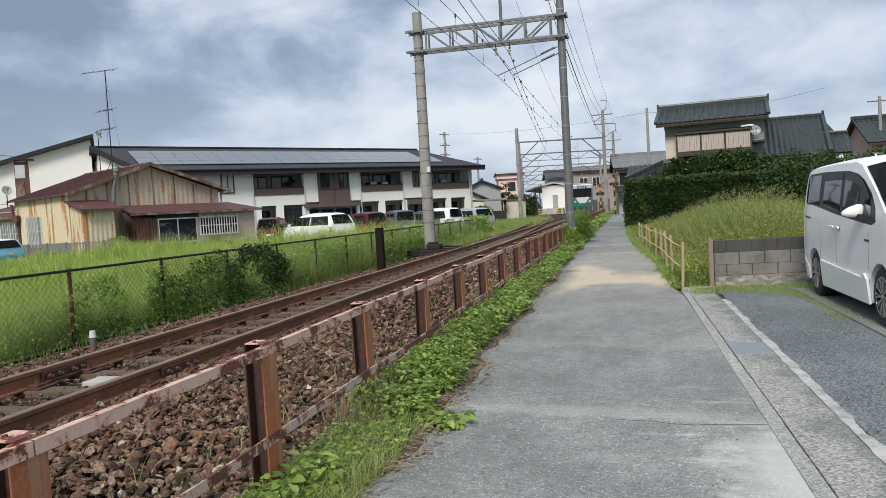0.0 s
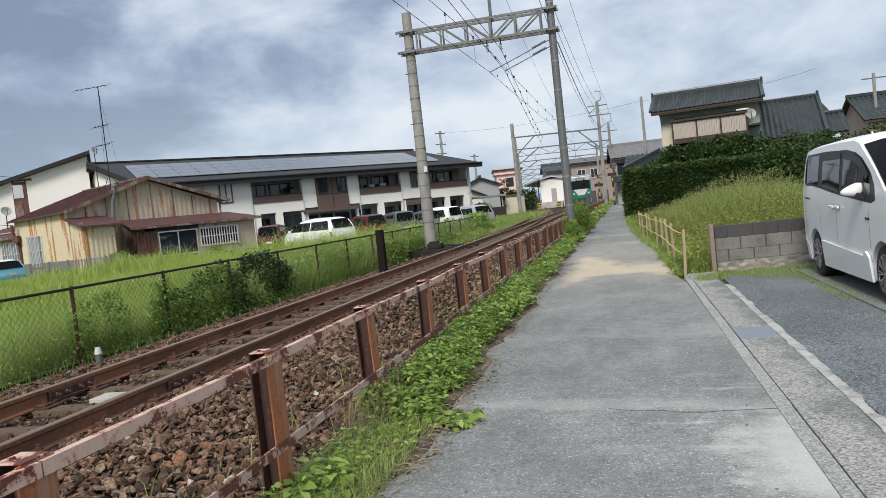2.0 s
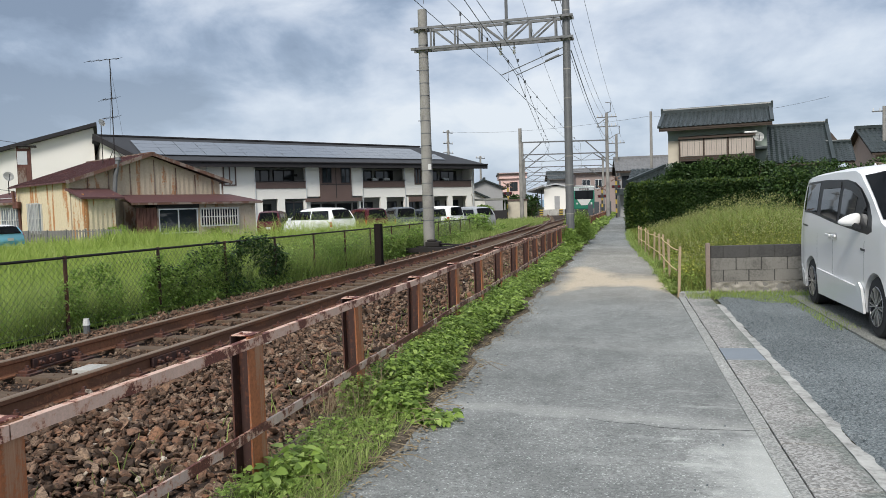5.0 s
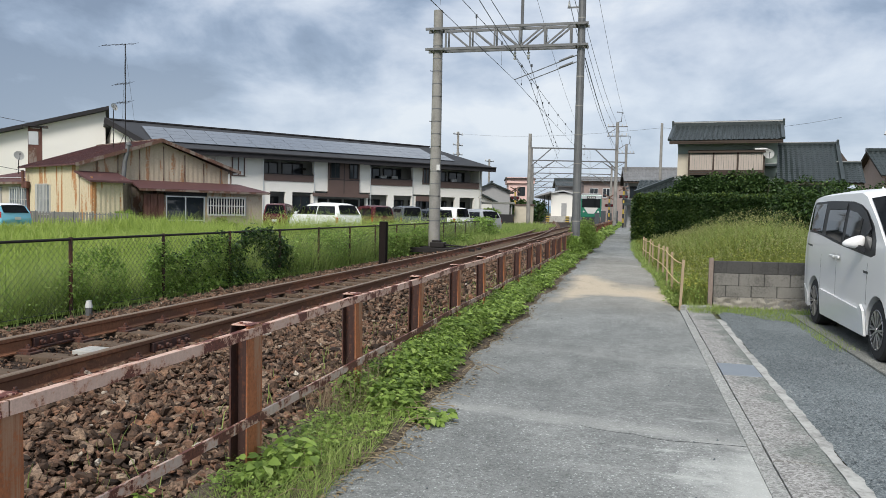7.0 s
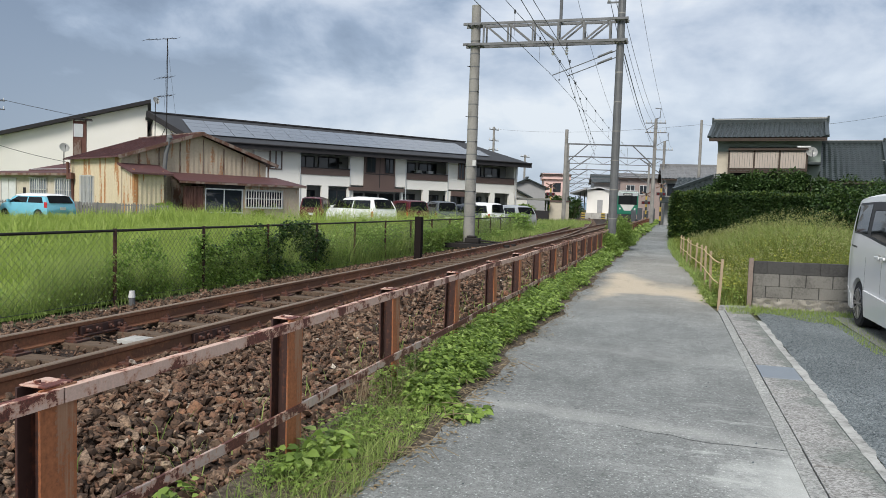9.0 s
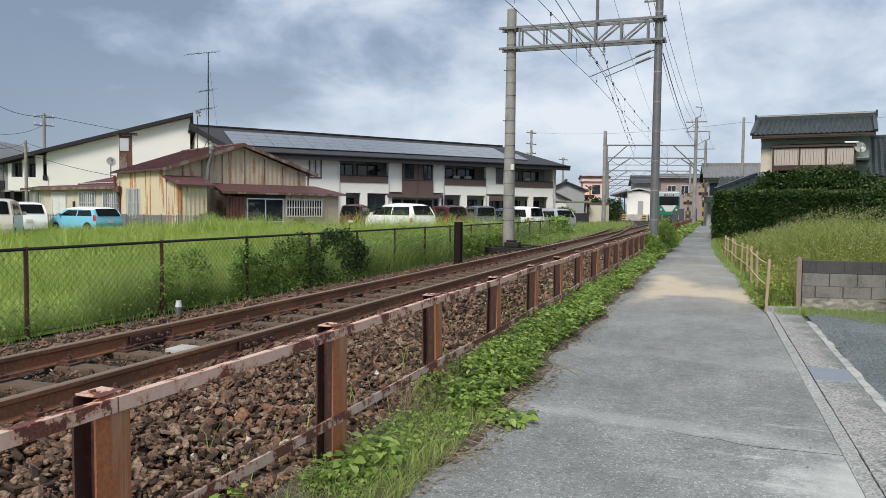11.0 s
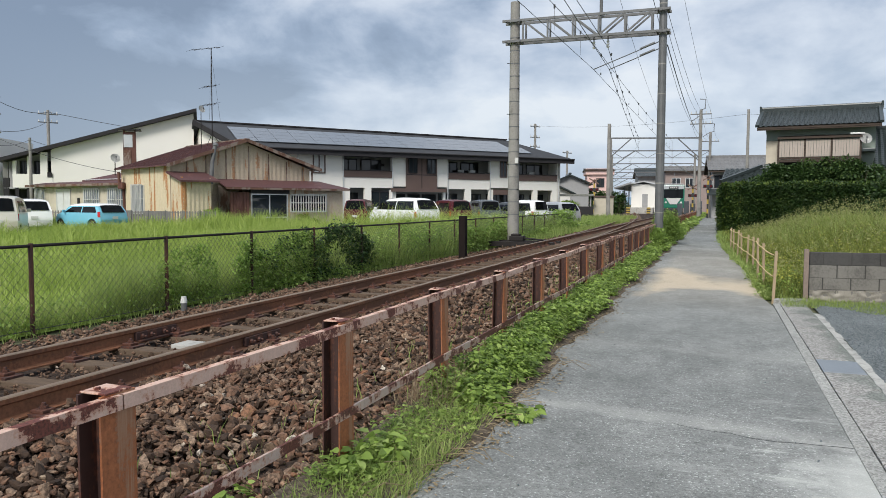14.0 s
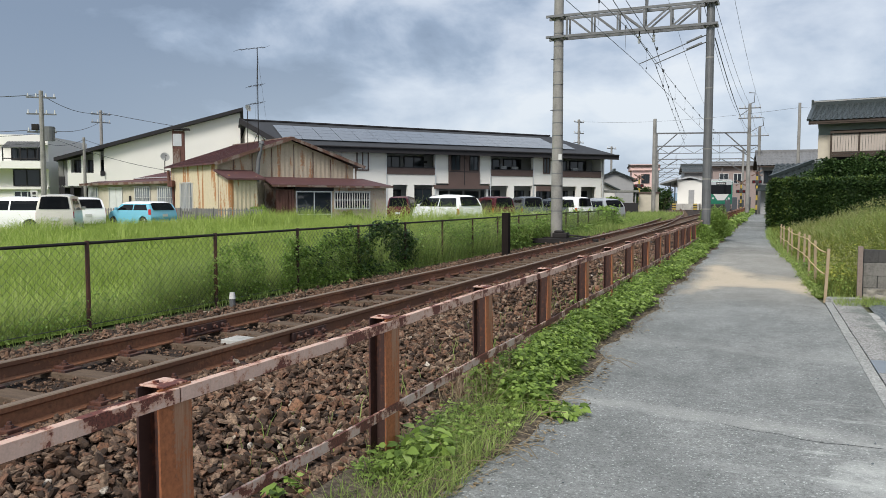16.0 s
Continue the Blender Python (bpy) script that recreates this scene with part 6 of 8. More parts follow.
def wheel_parts(parent, r, w=0.2, spokes=10, detail=True):
    wh = part("wheel", lathe([(-w / 2, r * 0.62), (-w / 2 - 0.004, r * 0.75), (-w / 2, r * 0.93), (-w / 2 + 0.025, r), (w / 2 - 0.025, r), (w / 2, r * 0.93), (w / 2, r * 0.62)], 36 if detail else 18), "tyre", parent, "", 40)
    part("rim", lathe([(-w / 2 - 0.002, r * 0.64), (-w / 2 - 0.01, r * 0.66), (-w / 2 - 0.002, r * 0.60), (-w / 2 + 0.05, r * 0.57), (-w / 2 + 0.06, 0.05), (-w / 2 + 0.06, 0.001)], 30 if detail else 16), "blacktrim", wh, "", 40)
    bm = bmesh.new()
    for i in range(spokes):
        for dlt in ((-0.10, 0.10) if detail else (0,)):
            a = 2 * math.pi * i / spokes
            b = a + dlt
            bar((-w / 2 + 0.002, 0.04 * math.cos(a), 0.04 * math.sin(a)), (-w / 2 - 0.004, r * 0.64 * math.cos(b), r * 0.64 * math.sin(b)), 0.016 if detail else 0.03, 0.022, bm, up=(1, 0, 0))
    part("spokes", bm, "rim", wh)
    part("hub", rod((-w / 2 + 0.03, 0, 0), (-w / 2 - 0.012, 0, 0), 0.035, 0.03, 12), "rim", wh)
    part("rim_lip", lathe([(-w / 2 - 0.008, r * 0.665), (-w / 2 - 0.012, r * 0.65), (-w / 2 + 0.01, r * 0.625)], 36 if detail else 16), "rim", wh)
    return wh


def add_wheels(car, sh, detail):
    for wy in sh.wheels:
        for s in (-1, 1):
            w = wheel_parts(car, sh.r, 0.2, 10 if detail else 6, detail)
            w.matrix_basis = Matrix.Translation((s * (sh.half - 0.12), wy, sh.r)) @ (Matrix.Rotation(math.pi, 4, "Z") if s > 0 else Matrix.Identity(4))


# the white minivan
MV = Shape([(2.26, 0.24), (2.33, 0.40), (2.35, 0.72), (2.35, 1.1), (2.32, 1.45), (2.27, 1.70), (2.17, 1.80), (1.7, 1.845), (0.6, 1.86), (-0.25, 1.85), (-0.47, 1.80), (-0.86, 1.56), (-1.42, 1.21), (-1.85, 1.11), (-2.12, 1.0), (-2.25, 0.8), (-2.28, 0.5), (-2.22, 0.24)],
           (-1.28, 1.49), 0.32, 0.865, 1.15, 1.86, 0.12)
van = thing("minivan", "white family minivan parked on a gravel lot", "car", pose(3.37, 9.93, 0.024))
part("body", car_body(MV, 0.375), "carwhite", van, "", 38)
add_wheels(van, MV, True)
part("underbody", box(-0.74, 0.74, -2.0, 2.1, 0.16, 0.34, bev=0.03), "blacktrim", van)
for s in (-1, 1):
    part("window_surround", side_panel(MV, [(2.15, 1.28), (1.6, 1.27), (1.1, 1.23), (0.6, 1.18), (0.1, 1.14), (-0.6, 1.09), (-1.0, 1.065), (-1.14, 1.10), (-1.1, 1.25), (-0.95, 1.40), (-0.6, 1.60), (-0.35, 1.69), (0.0, 1.745), (1.0, 1.775), (1.95, 1.765), (2.15, 1.68)], s, 0.002), "blacktrim", van)
    for poly in ([(2.17, 1.31), (1.26, 1.28), (1.26, 1.735), (1.92, 1.73), (2.08, 1.66)],
                 [(1.06, 1.26), (0.24, 1.185), (0.24, 1.68), (1.06, 1.70)],
                 [(0.10, 1.175), (-0.46, 1.13), (-0.52, 1.56), (-0.35, 1.63), (0.10, 1.68)],
                 [(-0.74, 1.28), (-0.98, 1.14), (-0.97, 1.25), (-0.83, 1.40), (-0.68, 1.49)]):
        part("side_window", side_panel(MV, poly, s, 0.006, 0.004), "carglass", van)
    part("rain_visor", side_panel(MV, [(1.1, 1.63), (0.2, 1.63), (0.2, 1.72), (1.1, 1.735)], s, 0.02), "blacktrim", van)
    part("rain_visor", side_panel(MV, [(0.12, 1.62), (-0.3, 1.57), (-0.6, 1.47), (-0.85, 1.32), (-0.92, 1.37), (-0.6, 1.59), (-0.35, 1.67), (0.12, 1.715)], s, 0.02), "blacktrim", van)
    part("slide_rail", side_panel(MV, [(2.22, 1.09), (1.7, 1.075), (1.7, 1.10), (2.22, 1.115)], s, 0.002), "blacktrim", van)
    for yy in (0.26, 0.50):
        part("handle_cup", side_panel(MV, [(yy + 0.07, 0.96), (yy - 0.07, 0.955), (yy - 0.07, 1.035), (yy + 0.07, 1.04)], s, 0.002), "carsilver", van)
        hx = s * (MV.w(yy, 1.0) + 0.03)
        part("door_handle", box(hx - 0.012, hx + 0.012, yy - 0.1, yy + 0.1, 0.985, 1.02, bev=0.01), "carwhite", van, "white door handle")
    for yy in (0.38, 1.16, -0.90):
        part("door_gap", side_panel(MV, [(yy + 0.004, 0.42), (yy - 0.004, 0.42), (yy - 0.004, 1.08), (yy + 0.004, 1.08)], s, 0.0005, 0.002), "cargrey", van)
    part("side_skirt", side_panel(MV, [(1.10, 0.19), (-0.88, 0.19), (-0.88, 0.47), (-0.78, 0.53), (-0.68, 0.475), (1.09, 0.535)], s, 0.028, 0.026), "carwhite", van, "moulded white side skirt")
    part("rear_skirt", side_panel(MV, [(2.3, 0.20), (1.9, 0.20), (1.9, 0.42), (2.3, 0.5)], s, 0.008, 0.007), "carwhite", van)
    part("badge", side_panel(MV, [(-0.78, 0.885), (-0.93, 0.88), (-0.93, 0.905), (-0.78, 0.91)], s, 0.003), "blacktrim", van)
    bm = bmesh.new()
    bmesh.ops.create_uvsphere(bm, u_segments=16, v_segments=10, radius=1)
    for v in bm.verts:
        o = v.co.x * s
        v.co = (v.co.x * 0.115, v.co.y * 0.06 + 0.02 * o, (math.copysign(abs(v.co.z) ** 0.7, v.co.z) * 0.066) * (1 - 0.42 * o) - 0.018 * o)
    mr = part("mirror", bm, "carwhite", van, "white wing mirror", 50)
    mr.matrix_basis = pose(s * 0.945, -0.66, 1.215, 0, 0, 0)
    part("mirror_glass", box(min(s * 0.85, s * 1.03), max(s * 0.85, s * 1.03), -0.594, -0.588, 1.16, 1.27, bev=0.002), "carglass", van)
    part("mirror_arm", bar((s * 0.80, -0.78, 1.11), (s * 0.90, -0.68, 1.17), 0.07, 0.05), "blacktrim", van)
    part("headlamp", side_panel(MV, [(-1.85, 0.82), (-2.2, 0.76), (-2.2, 0.88), (-1.9, 0.98)], s, 0.004), "chrome", van)
    # black discs behind the wheels stand in for shade inside the arches
    for wy in MV.wheels:
        part("wheel_arch", lathe([(0, 0.375), (0.01, 0.375)], 24, True), "blacktrim", van).matrix_basis = pose(s * 0.62, wy, 0.32)
part("windscreen", cross_panel(MV, [(-1.38, 1.235), (-1.12, 1.398), (-0.86, 1.56), (-0.54, 1.757)], [0.975, 0.975, 0.97, 0.965], (-0.012, 0.012)), "carglass", van)
part("rear_window", cross_panel(MV, [(2.335, 1.12), (2.285, 1.42), (2.215, 1.66)], [0.88, 0.88, 0.86], (0.008, 0)), "carglass", van)
part("spoiler", cross_panel(MV, [(2.0, 1.825), (2.18, 1.795), (2.28, 1.76)], [0.9, 0.88, 0.84], (0, 0.008)), "carwhite", van)
part("grille", cross_panel(MV, [(-2.28, 0.5), (-2.27, 0.62), (-2.25, 0.8)], [0.55, 0.6, 0.62], (-0.01, 0)), "blacktrim", van)
part("roof_aerial", rod((0, 1.6, 1.83), (0, 1.68, 1.93), 0.03, 0.01, 6), "carwhite", van)

SH_MPV = Shape([(2.15, 0.25), (2.22, 0.6), (2.15, 1.05), (1.85, 1.5), (1.5, 1.6), (0.3, 1.64), (-0.5, 1.58), (-1.4, 1.08), (-2.1, 0.9), (-2.25, 0.6), (-2.2, 0.24)], (-1.35, 1.35), 0.31, 0.86, 1.0, 1.64, 0.3)
SH_BOX = Shape([(1.66, 0.25), (1.70, 0.7), (1.66, 1.1), (1.55, 1.62), (1.35, 1.7), (0.2, 1.74), (-0.75, 1.68), (-1.15, 1.1), (-1.6, 0.95), (-1.7, 0.6), (-1.66, 0.24)], (-1.2, 1.2), 0.28, 0.74, 1.02, 1.74, 0.2)
SH_MINI = Shape([(1.85, 0.25), (1.92, 0.6), (1.85, 0.95), (1.55, 1.32), (1.25, 1.40), (0.1, 1.42), (-0.5, 1.38), (-0.95, 0.98), (-1.75, 0.86), (-1.9, 0.6), (-1.85, 0.24)], (-1.25, 1.25), 0.31, 0.85, 0.92, 1.42, 0.28)


def small_car(sh, paint, x, y, rot, label, roof=None):
    c = thing("car", label, "car", pose(x, y, 0, 0, 0, rot), "cars in the car park")
    part("body", car_body(sh, sh.r + 0.05), paint, c, "", 38)
    if roof:
        top = car_body(sh, sh.r + 0.05)
        bmesh.ops.bisect_plane(top, geom=top.verts[:] + top.edges[:] + top.faces[:], dist=1e-4, plane_co=(0, 0, sh.roof - 0.15), plane_no=(0, 0, 1), clear_inner=True)
        for v in top.verts:
            v.co = (v.co.x * 1.02, v.co.y * 1.01, v.co.z + 0.008)
        part("roof", top, roof, c, "white roof", 38)
    add_wheels(c, sh, False)
    b, t = sh.belt + 0.03, sh.roof - 0.16
    yr, yf = sh.y1 - 0.42, sh.y0 + 1.25
    for s in (-1, 1):
        m = (yr + yf) / 2
        part("side_window", side_panel(sh, [(yr + 0.08, b), (m + 0.05, b), (m + 0.05, t), (yr - 0.12, t)], s, 0.005), "carglass", c)
        part("side_window", side_panel(sh, [(m - 0.03, b), (yf - 0.28, b), (yf + 0.32, t), (m - 0.03, t)], s, 0.005), "carglass", c)
        part("tail_lamp", side_panel(sh, [(sh.y1 - 0.02, 0.72), (sh.y1 - 0.22, 0.72), (sh.y1 - 0.26, 1.0), (sh.y1 - 0.06, 1.0)], s, 0.006), "redlamp", c)
        part("mirror", box(s * (sh.half + 0.09) - 0.08, s * (sh.half + 0.09) + 0.08, yf - 0.2, yf - 0.1, b, b + 0.14, bev=0.03), paint, c)
    o = [p for p in sh.outline if p[0] > 0.5 and p[1] > 0.9]
    part("rear_window", cross_panel(sh, [(p[0] + 0.02, p[1]) for p in o if sh.belt - 0.1 < p[1] < sh.roof - 0.05], [0.86] * len([p for p in o if sh.belt - 0.1 < p[1] < sh.roof - 0.05]), (0.01, 0.01)), "carglass", c)
    f = [p for p in sh.outline if p[0] < -0.3 and p[1] > 0.95]
    part("windscreen", cross_panel(sh, f, [0.88] * len(f), (-0.015, 0.015)), "carglass", c)
    part("number_plate", box(-0.16, 0.16, sh.y1 + 0.012, sh.y1 + 0.03, 0.62, 0.76), "insul", c, "blank white plate")
    part("bumper", cross_panel(sh, [(sh.y1 + 0.02, 0.3), (sh.y1 + 0.04, 0.5)], [0.95, 0.97], (0, 0)), paint, c)
    return c


small_car(SH_BOX, "carred", -21.2, 42.6, 195, "dark red small hatchback in the car park")
SH_TALL = Shape([(a * 1.1, b * 1.11) for a, b in SH_MPV.outline], SH_MPV.wheels, SH_MPV.r, SH_MPV.half, SH_MPV.belt * 1.1, SH_MPV.roof * 1.11, SH_MPV.tumble)
small_car(SH_TALL, "carwhite", -17.0, 39.6, 240, "white people carrier with dark tinted windows")
small_car(SH_BOX, "carred", -15.6, 43.8, 225, "dark red boxy small car beside a black one")
small_car(SH_BOX, "cargrey", -14.0, 45.4, 215, "dark grey boxy small car in the car park")
small_car(SH_MPV, "cargrey", -13.0, 48.6, 225, "dark grey estate car in the car park")
small_car(SH_BOX, "carwhite", -12.0, 48.0, 240, "white small van behind the pole")
small_car(SH_MPV, "carsilver", -10.7, 50.6, 230, "silver estate car in the car park")
small_car(SH_BOX, "cargold", -28.25, 23.3, 222, "pale beige people carrier seen from behind")
small_car(SH_MPV, "carwhite", -31.2, 23.2, 290, "white car parked behind tall grass")
small_car(SH_MINI, "carblue", -30.7, 30.3, 262, "light blue small hatchback with a white roof", "carwhite")
small_car(SH_MPV, "carwhite", -33.9, 29.4, 235, "white car parked beyond the beige one")


# ---------------------------------------------------------------- tiled houses
def tiled_slope(x0, x1, ya, za, yb, zb, pitch=0.27, rows_=None, wave=0.06):
    """A pantile slope from the eave (ya, za) up to the ridge (yb, zb): waves across, steps up."""
    bm = bmesh.new()
    L = math.hypot(yb - ya, zb - za)
    rows_ = rows_ or max(2, int(L / 0.24))
    n = max(4, int((x1 - x0) / pitch) * 4)
    ny, nz = -(zb - za) / L, (yb - ya) / L
    prev = None
    for r in range(rows_ + 1):
        for lift in ((0.0, 0.014) if r < rows_ else (0.0,)):
            f = r / rows_
            cur = []
            for i in range(n + 1):
                h = lift + wave * (0.5 + 0.5 * math.sin(2 * math.pi * i / 4)) + (0.0 if lift else 0.0)
                cur.append(bm.verts.new((x0 + (x1 - x0) * i / n, ya + (yb - ya) * f + ny * h, za + (zb - za) * f + nz * h)))
            if prev:
                for i in range(n):
                    bm.faces.new((prev[i], prev[i + 1], cur[i + 1], cur[i]))
            prev = cur
    return bm


hs = thing("tiled_house", "two-storey house with sage plaster and dark pantile roofs", "house", pose(2.35, 48.35, 0, 0, 0, -8))
part("wall", box(0.25, 5.85, 0, 4.6, 0, 6.1), "plaster", hs, "sage green plastered upper wall")
part("gable", prism([(-0.1, 6.0), (4.7, 6.0), (2.3, 7.05)], "x", 0.3, 5.8), "plaster", hs)
part("cream_panel", box(0.25, 1.0, -0.04, -0.003, 3.9, 5.25), "cream", hs, "cream ribbed wall panel")
part("roof_front", tiled_slope(-0.2, 6.1, -0.9, 6.0, 2.3, 7.2), "tile", hs, "dark glazed pantile slope")
part("roof_back", tiled_slope(-0.2, 6.1, 5.5, 6.0, 2.3, 7.2), "tile", hs)
part("roof_underside", slab([(-0.2, -0.88, 5.97), (6.1, -0.88, 5.97), (6.1, 2.3, 7.15), (-0.2, 2.3, 7.15)], 0.09), "wood", hs)
rb = bmesh.new()
box(-0.25, 6.15, 2.15, 2.45, 7.15, 7.38, rb)
rod((-0.25, 2.3, 7.4), (6.15, 2.3, 7.4), 0.1, None, 8, rb)
part("ridge", rb, "tile", hs)
for x in (-0.3, 6.2):
    part("ridge_end", box(x - 0.06, x + 0.06, 2.05, 2.55, 7.1, 7.55, bev=0.05), "tile", hs)
part("verge", bar((-0.2, -0.9, 6.06), (-0.2, 2.3, 7.25), 0.2, 0.14), "tile", hs)
part("verge", bar((6.1, -0.9, 6.06), (6.1, 2.3, 7.25), 0.2, 0.14), "tile", hs)
part("fascia", box(-0.2, 6.1, -0.86, -0.82, 5.8, 5.94), "wood", hs)
part("balcony_hood", slab([(0.9, -0.85, 5.35), (5.2, -0.85, 5.35), (5.2, 0, 5.5), (0.9, 0, 5.5)], 0.09), "wood", hs, "brown timber hood over the balcony")
for i in range(30):
    x = 1.02 + i * 0.137
    part("shutter_slat", box(x, x + 0.118, -0.72, -0.70, 4.25, 5.2), "shutter", hs)
for x in (0.97, 2.35, 3.7, 5.12):
    part("balcony_post", box(x - 0.05, x + 0.05, -0.76, -0.66, 2.8, 5.35), "wood", hs)
part("balcony_rail", box(0.95, 5.15, -0.77, -0.67, 4.12, 4.23), "wood", hs)
part("balcony_floor", box(0.95, 5.15, -0.75, 0, 3.95, 4.1), "wood", hs)
# dark sheet laid on the wall as the shade below the balcony
part("dark_opening", box(1.0, 5.1, -0.02, -0.003, 2.9, 3.95), "darktrim", hs)
part("air_box", box(4.6, 5.3, -0.78, -0.5, 5.42, 5.52, bev=0.02), "insul", hs)
part("wing_wall", box(5.85, 9.6, 0.3, 6, 0, 4.0), "plaster", hs)
part("wing_roof", tiled_slope(5.8, 9.25, -0.9, 3.55, 3.4, 6.05), "tile", hs, "dark pantile slope of the lower wing")
part("wing_roof_low", tiled_slope(8.9, 10.35, -0.95, 3.5, 1.2, 4.7), "tile", hs)
part("wing_back", tiled_slope(5.8, 9.25, 7.5, 3.55, 3.4, 6.05), "tile", hs)
part("wing_underside", slab([(5.8, -0.88, 3.5), (10.3, -0.88, 3.5), (9.2, 3.4, 5.95), (5.8, 3.4, 5.95)], 0.1), "wood", hs)
part("wing_ridge", box(5.7, 9.3, 3.25, 3.55, 6.0, 6.2, bev=0.04), "tile", hs)
part("wing_ridge", box(9.0, 10.35, 1.1, 1.35, 4.7, 4.87, bev=0.04), "tile", hs)
part("wing_ridge_end", box(9.22, 9.34, 3.1, 3.7, 5.95, 6.32, bev=0.05), "tile", hs)
part("wing_verge", bar((9.25, -0.9, 3.66), (9.25, 3.4, 6.15), 0.2, 0.14), "tile", hs)
part("wing_step", box(5.2, 5.85, -0.9, 0.2, 4.45, 4.62, bev=0.03), "tile", hs)
part("low_roof", tiled_slope(-2.0, 1.2, -1.9, 2.75, 0.2, 3.65), "tile", hs, "low dark pantile porch roof")
part("low_underside", slab([(-2.0, -1.88, 2.72), (1.2, -1.88, 2.72), (1.2, 0.2, 3.6), (-2.0, 0.2, 3.6)], 0.08), "wood", hs)
part("low_wall", box(-1.5, 1.0, -1.2, 0, 0, 2.8), "plaster", hs)
part("low_ridge", bar((-2.0, -1.9, 2.85), (0.0, 0.2, 3.8), 0.25, 0.18), "tile", hs)
dish("satellite_dish", pose(7.55, 46.9, 5.15, 72, 0, 5), 0.3)


def plain_house(name, m, w, d, h, rise, wall, roof, label, windows=(), gable_front=False):
    o = thing(name, label, "house", m)
    part("wall", box(0, w, 0, d, 0, h), wall, o)
    if gable_front:
        part("gable", prism([(0, h), (w, h), (w / 2, h + rise)], "y", 0.0, d), wall, o)
        for a, b in ((-0.5, w / 2), (w + 0.5, w / 2)):
            z = h - 0.5 * rise / (w / 2)
            part("roof", slab([(a, -0.5, z), (b, -0.5, h + rise), (b, d + 0.5, h + rise), (a, d + 0.5, z)], 0.16), roof, o)
        part("ridge", box(w / 2 - 0.15, w / 2 + 0.15, -0.5, d + 0.5, h + rise, h + rise + 0.2), roof, o)
    else:
        part("gable", prism([(0, h), (d, h), (d / 2, h + rise)], "x", 0.0, w), wall, o)
        for a, b in ((-0.7, d / 2), (d + 0.7, d / 2)):
            z = h - 0.7 * rise / (d / 2)
            part("roof", tiled_slope(-0.5, w + 0.5, a, z + 0.08, b, h + rise + 0.08, 0.4, max(3, int(d / 0.8)), 0.06), roof, o)
            part("roof_deck", slab([(-0.45, a, z), (w + 0.45, a, z), (w + 0.45, b, h + rise), (-0.45, b, h + rise)], 0.12), "wood", o)
        part("ridge", box(-0.5, w + 0.5, d / 2 - 0.18, d / 2 + 0.18, h + rise + 0.05, h + rise + 0.32), roof, o)
    for x0, x1, z0, z1 in windows:
        window(o, x0, x1, z0, z1, -0.01, 2, "darktrim" if wall != "brownwall" else "alum", 0.08)
    return o


plain_house("gable_house", pose(19.5, 66.8, 0, 0, 0, 2), 9, 6.5, 5.3, 1.85, "clay", "tile", "clay-brown house with a dark tiled gable roof", ((1.5, 2.8, 3.2, 4.4),))
gh = plain_house("grey_house", pose(-0.6, 87.6, 0, 0, 0, 4), 6.2, 7, 5.4, 1.35, "grey", "tilelight", "grey two-storey house with a pale tiled roof", ((0.3, 1.2, 3.4, 4.6),))
part("white_panel", box(2.6, 4.6, -0.08, -0.003, 3.0, 5.0), "insul", gh, "white side panel")
part("lower_roof", slab([(-0.6, -1.6, 2.6), (3.5, -1.6, 2.6), (3.5, 0, 3.2), (-0.6, 0, 3.2)], 0.12), "tile", gh)
plain_house("brown_building", pose(-9.0, 143, 0, 0, 0, 10), 8.2, 8, 7.6, 0.7, "brownwall", "tilelight", "flat brown two-storey building behind the station", ((1.2, 2.6, 4.6, 6.2), (3.6, 4.8, 4.6, 6.2)))
plain_house("brown_building", pose(-14.5, 150, 0, 0, 0, 10), 5.5, 8, 7.0, 1.3, "grey", "tile", "grey distant house with a dark roof", ((1.0, 2.4, 4.2, 5.6),))
pk = plain_house("pink_building", pose(-21.0, 129.2, 0, 0, 0, 12), 4.2, 8, 7.3, 0.1, "pink", "tilelight", "salmon pink flat-roofed building", ((1.6, 2.8, 4.4, 5.8), (0.4, 1.2, 1.5, 3.0)))
part("parapet", box(-0.3, 4.5, -0.4, 8, 6.5, 7.5), "pink", pk)
gl = plain_house("grey_gable_house", pose(-19.5, 92.5, 0, 0, 0, 14), 4.6, 7, 4.2, 0.95, "grey", "tile", "small grey gabled house beyond the apartments", (), True)
plain_house("pale_gable_house", pose(-19.6, 84.0, 0, 0, 0, 40), 4.6, 6, 2.9, 0.95, "white", "tile", "pale low gabled outbuilding", (), True)
pw = thing("park_shelter", "low flat-roofed shelter beside hedges", "shelter", pose(-13.6, 73.5, 0, 0, 0, 14))
part("roof", box(-1.6, 2.2, -1.2, 1.2, 2.25, 2.45, bev=0.04), "cover", pw)
for x in (-1.3, 1.9):
    part("post", rod((x, -0.8, 0), (x, -0.8, 2.25), 0.07), "grey", pw)
part("wall", box(2.3, 4.2, 0.2, 0.4, 0, 2.15), "cream", pw)
part("wall_cap", box(2.2, 4.3, 0.1, 0.5, 2.15, 2.3), "brownclad", pw)
part("dark_fence", box(-1.8, 2.1, -1.45, -1.38, 0, 1.25), "darktrim", pw)

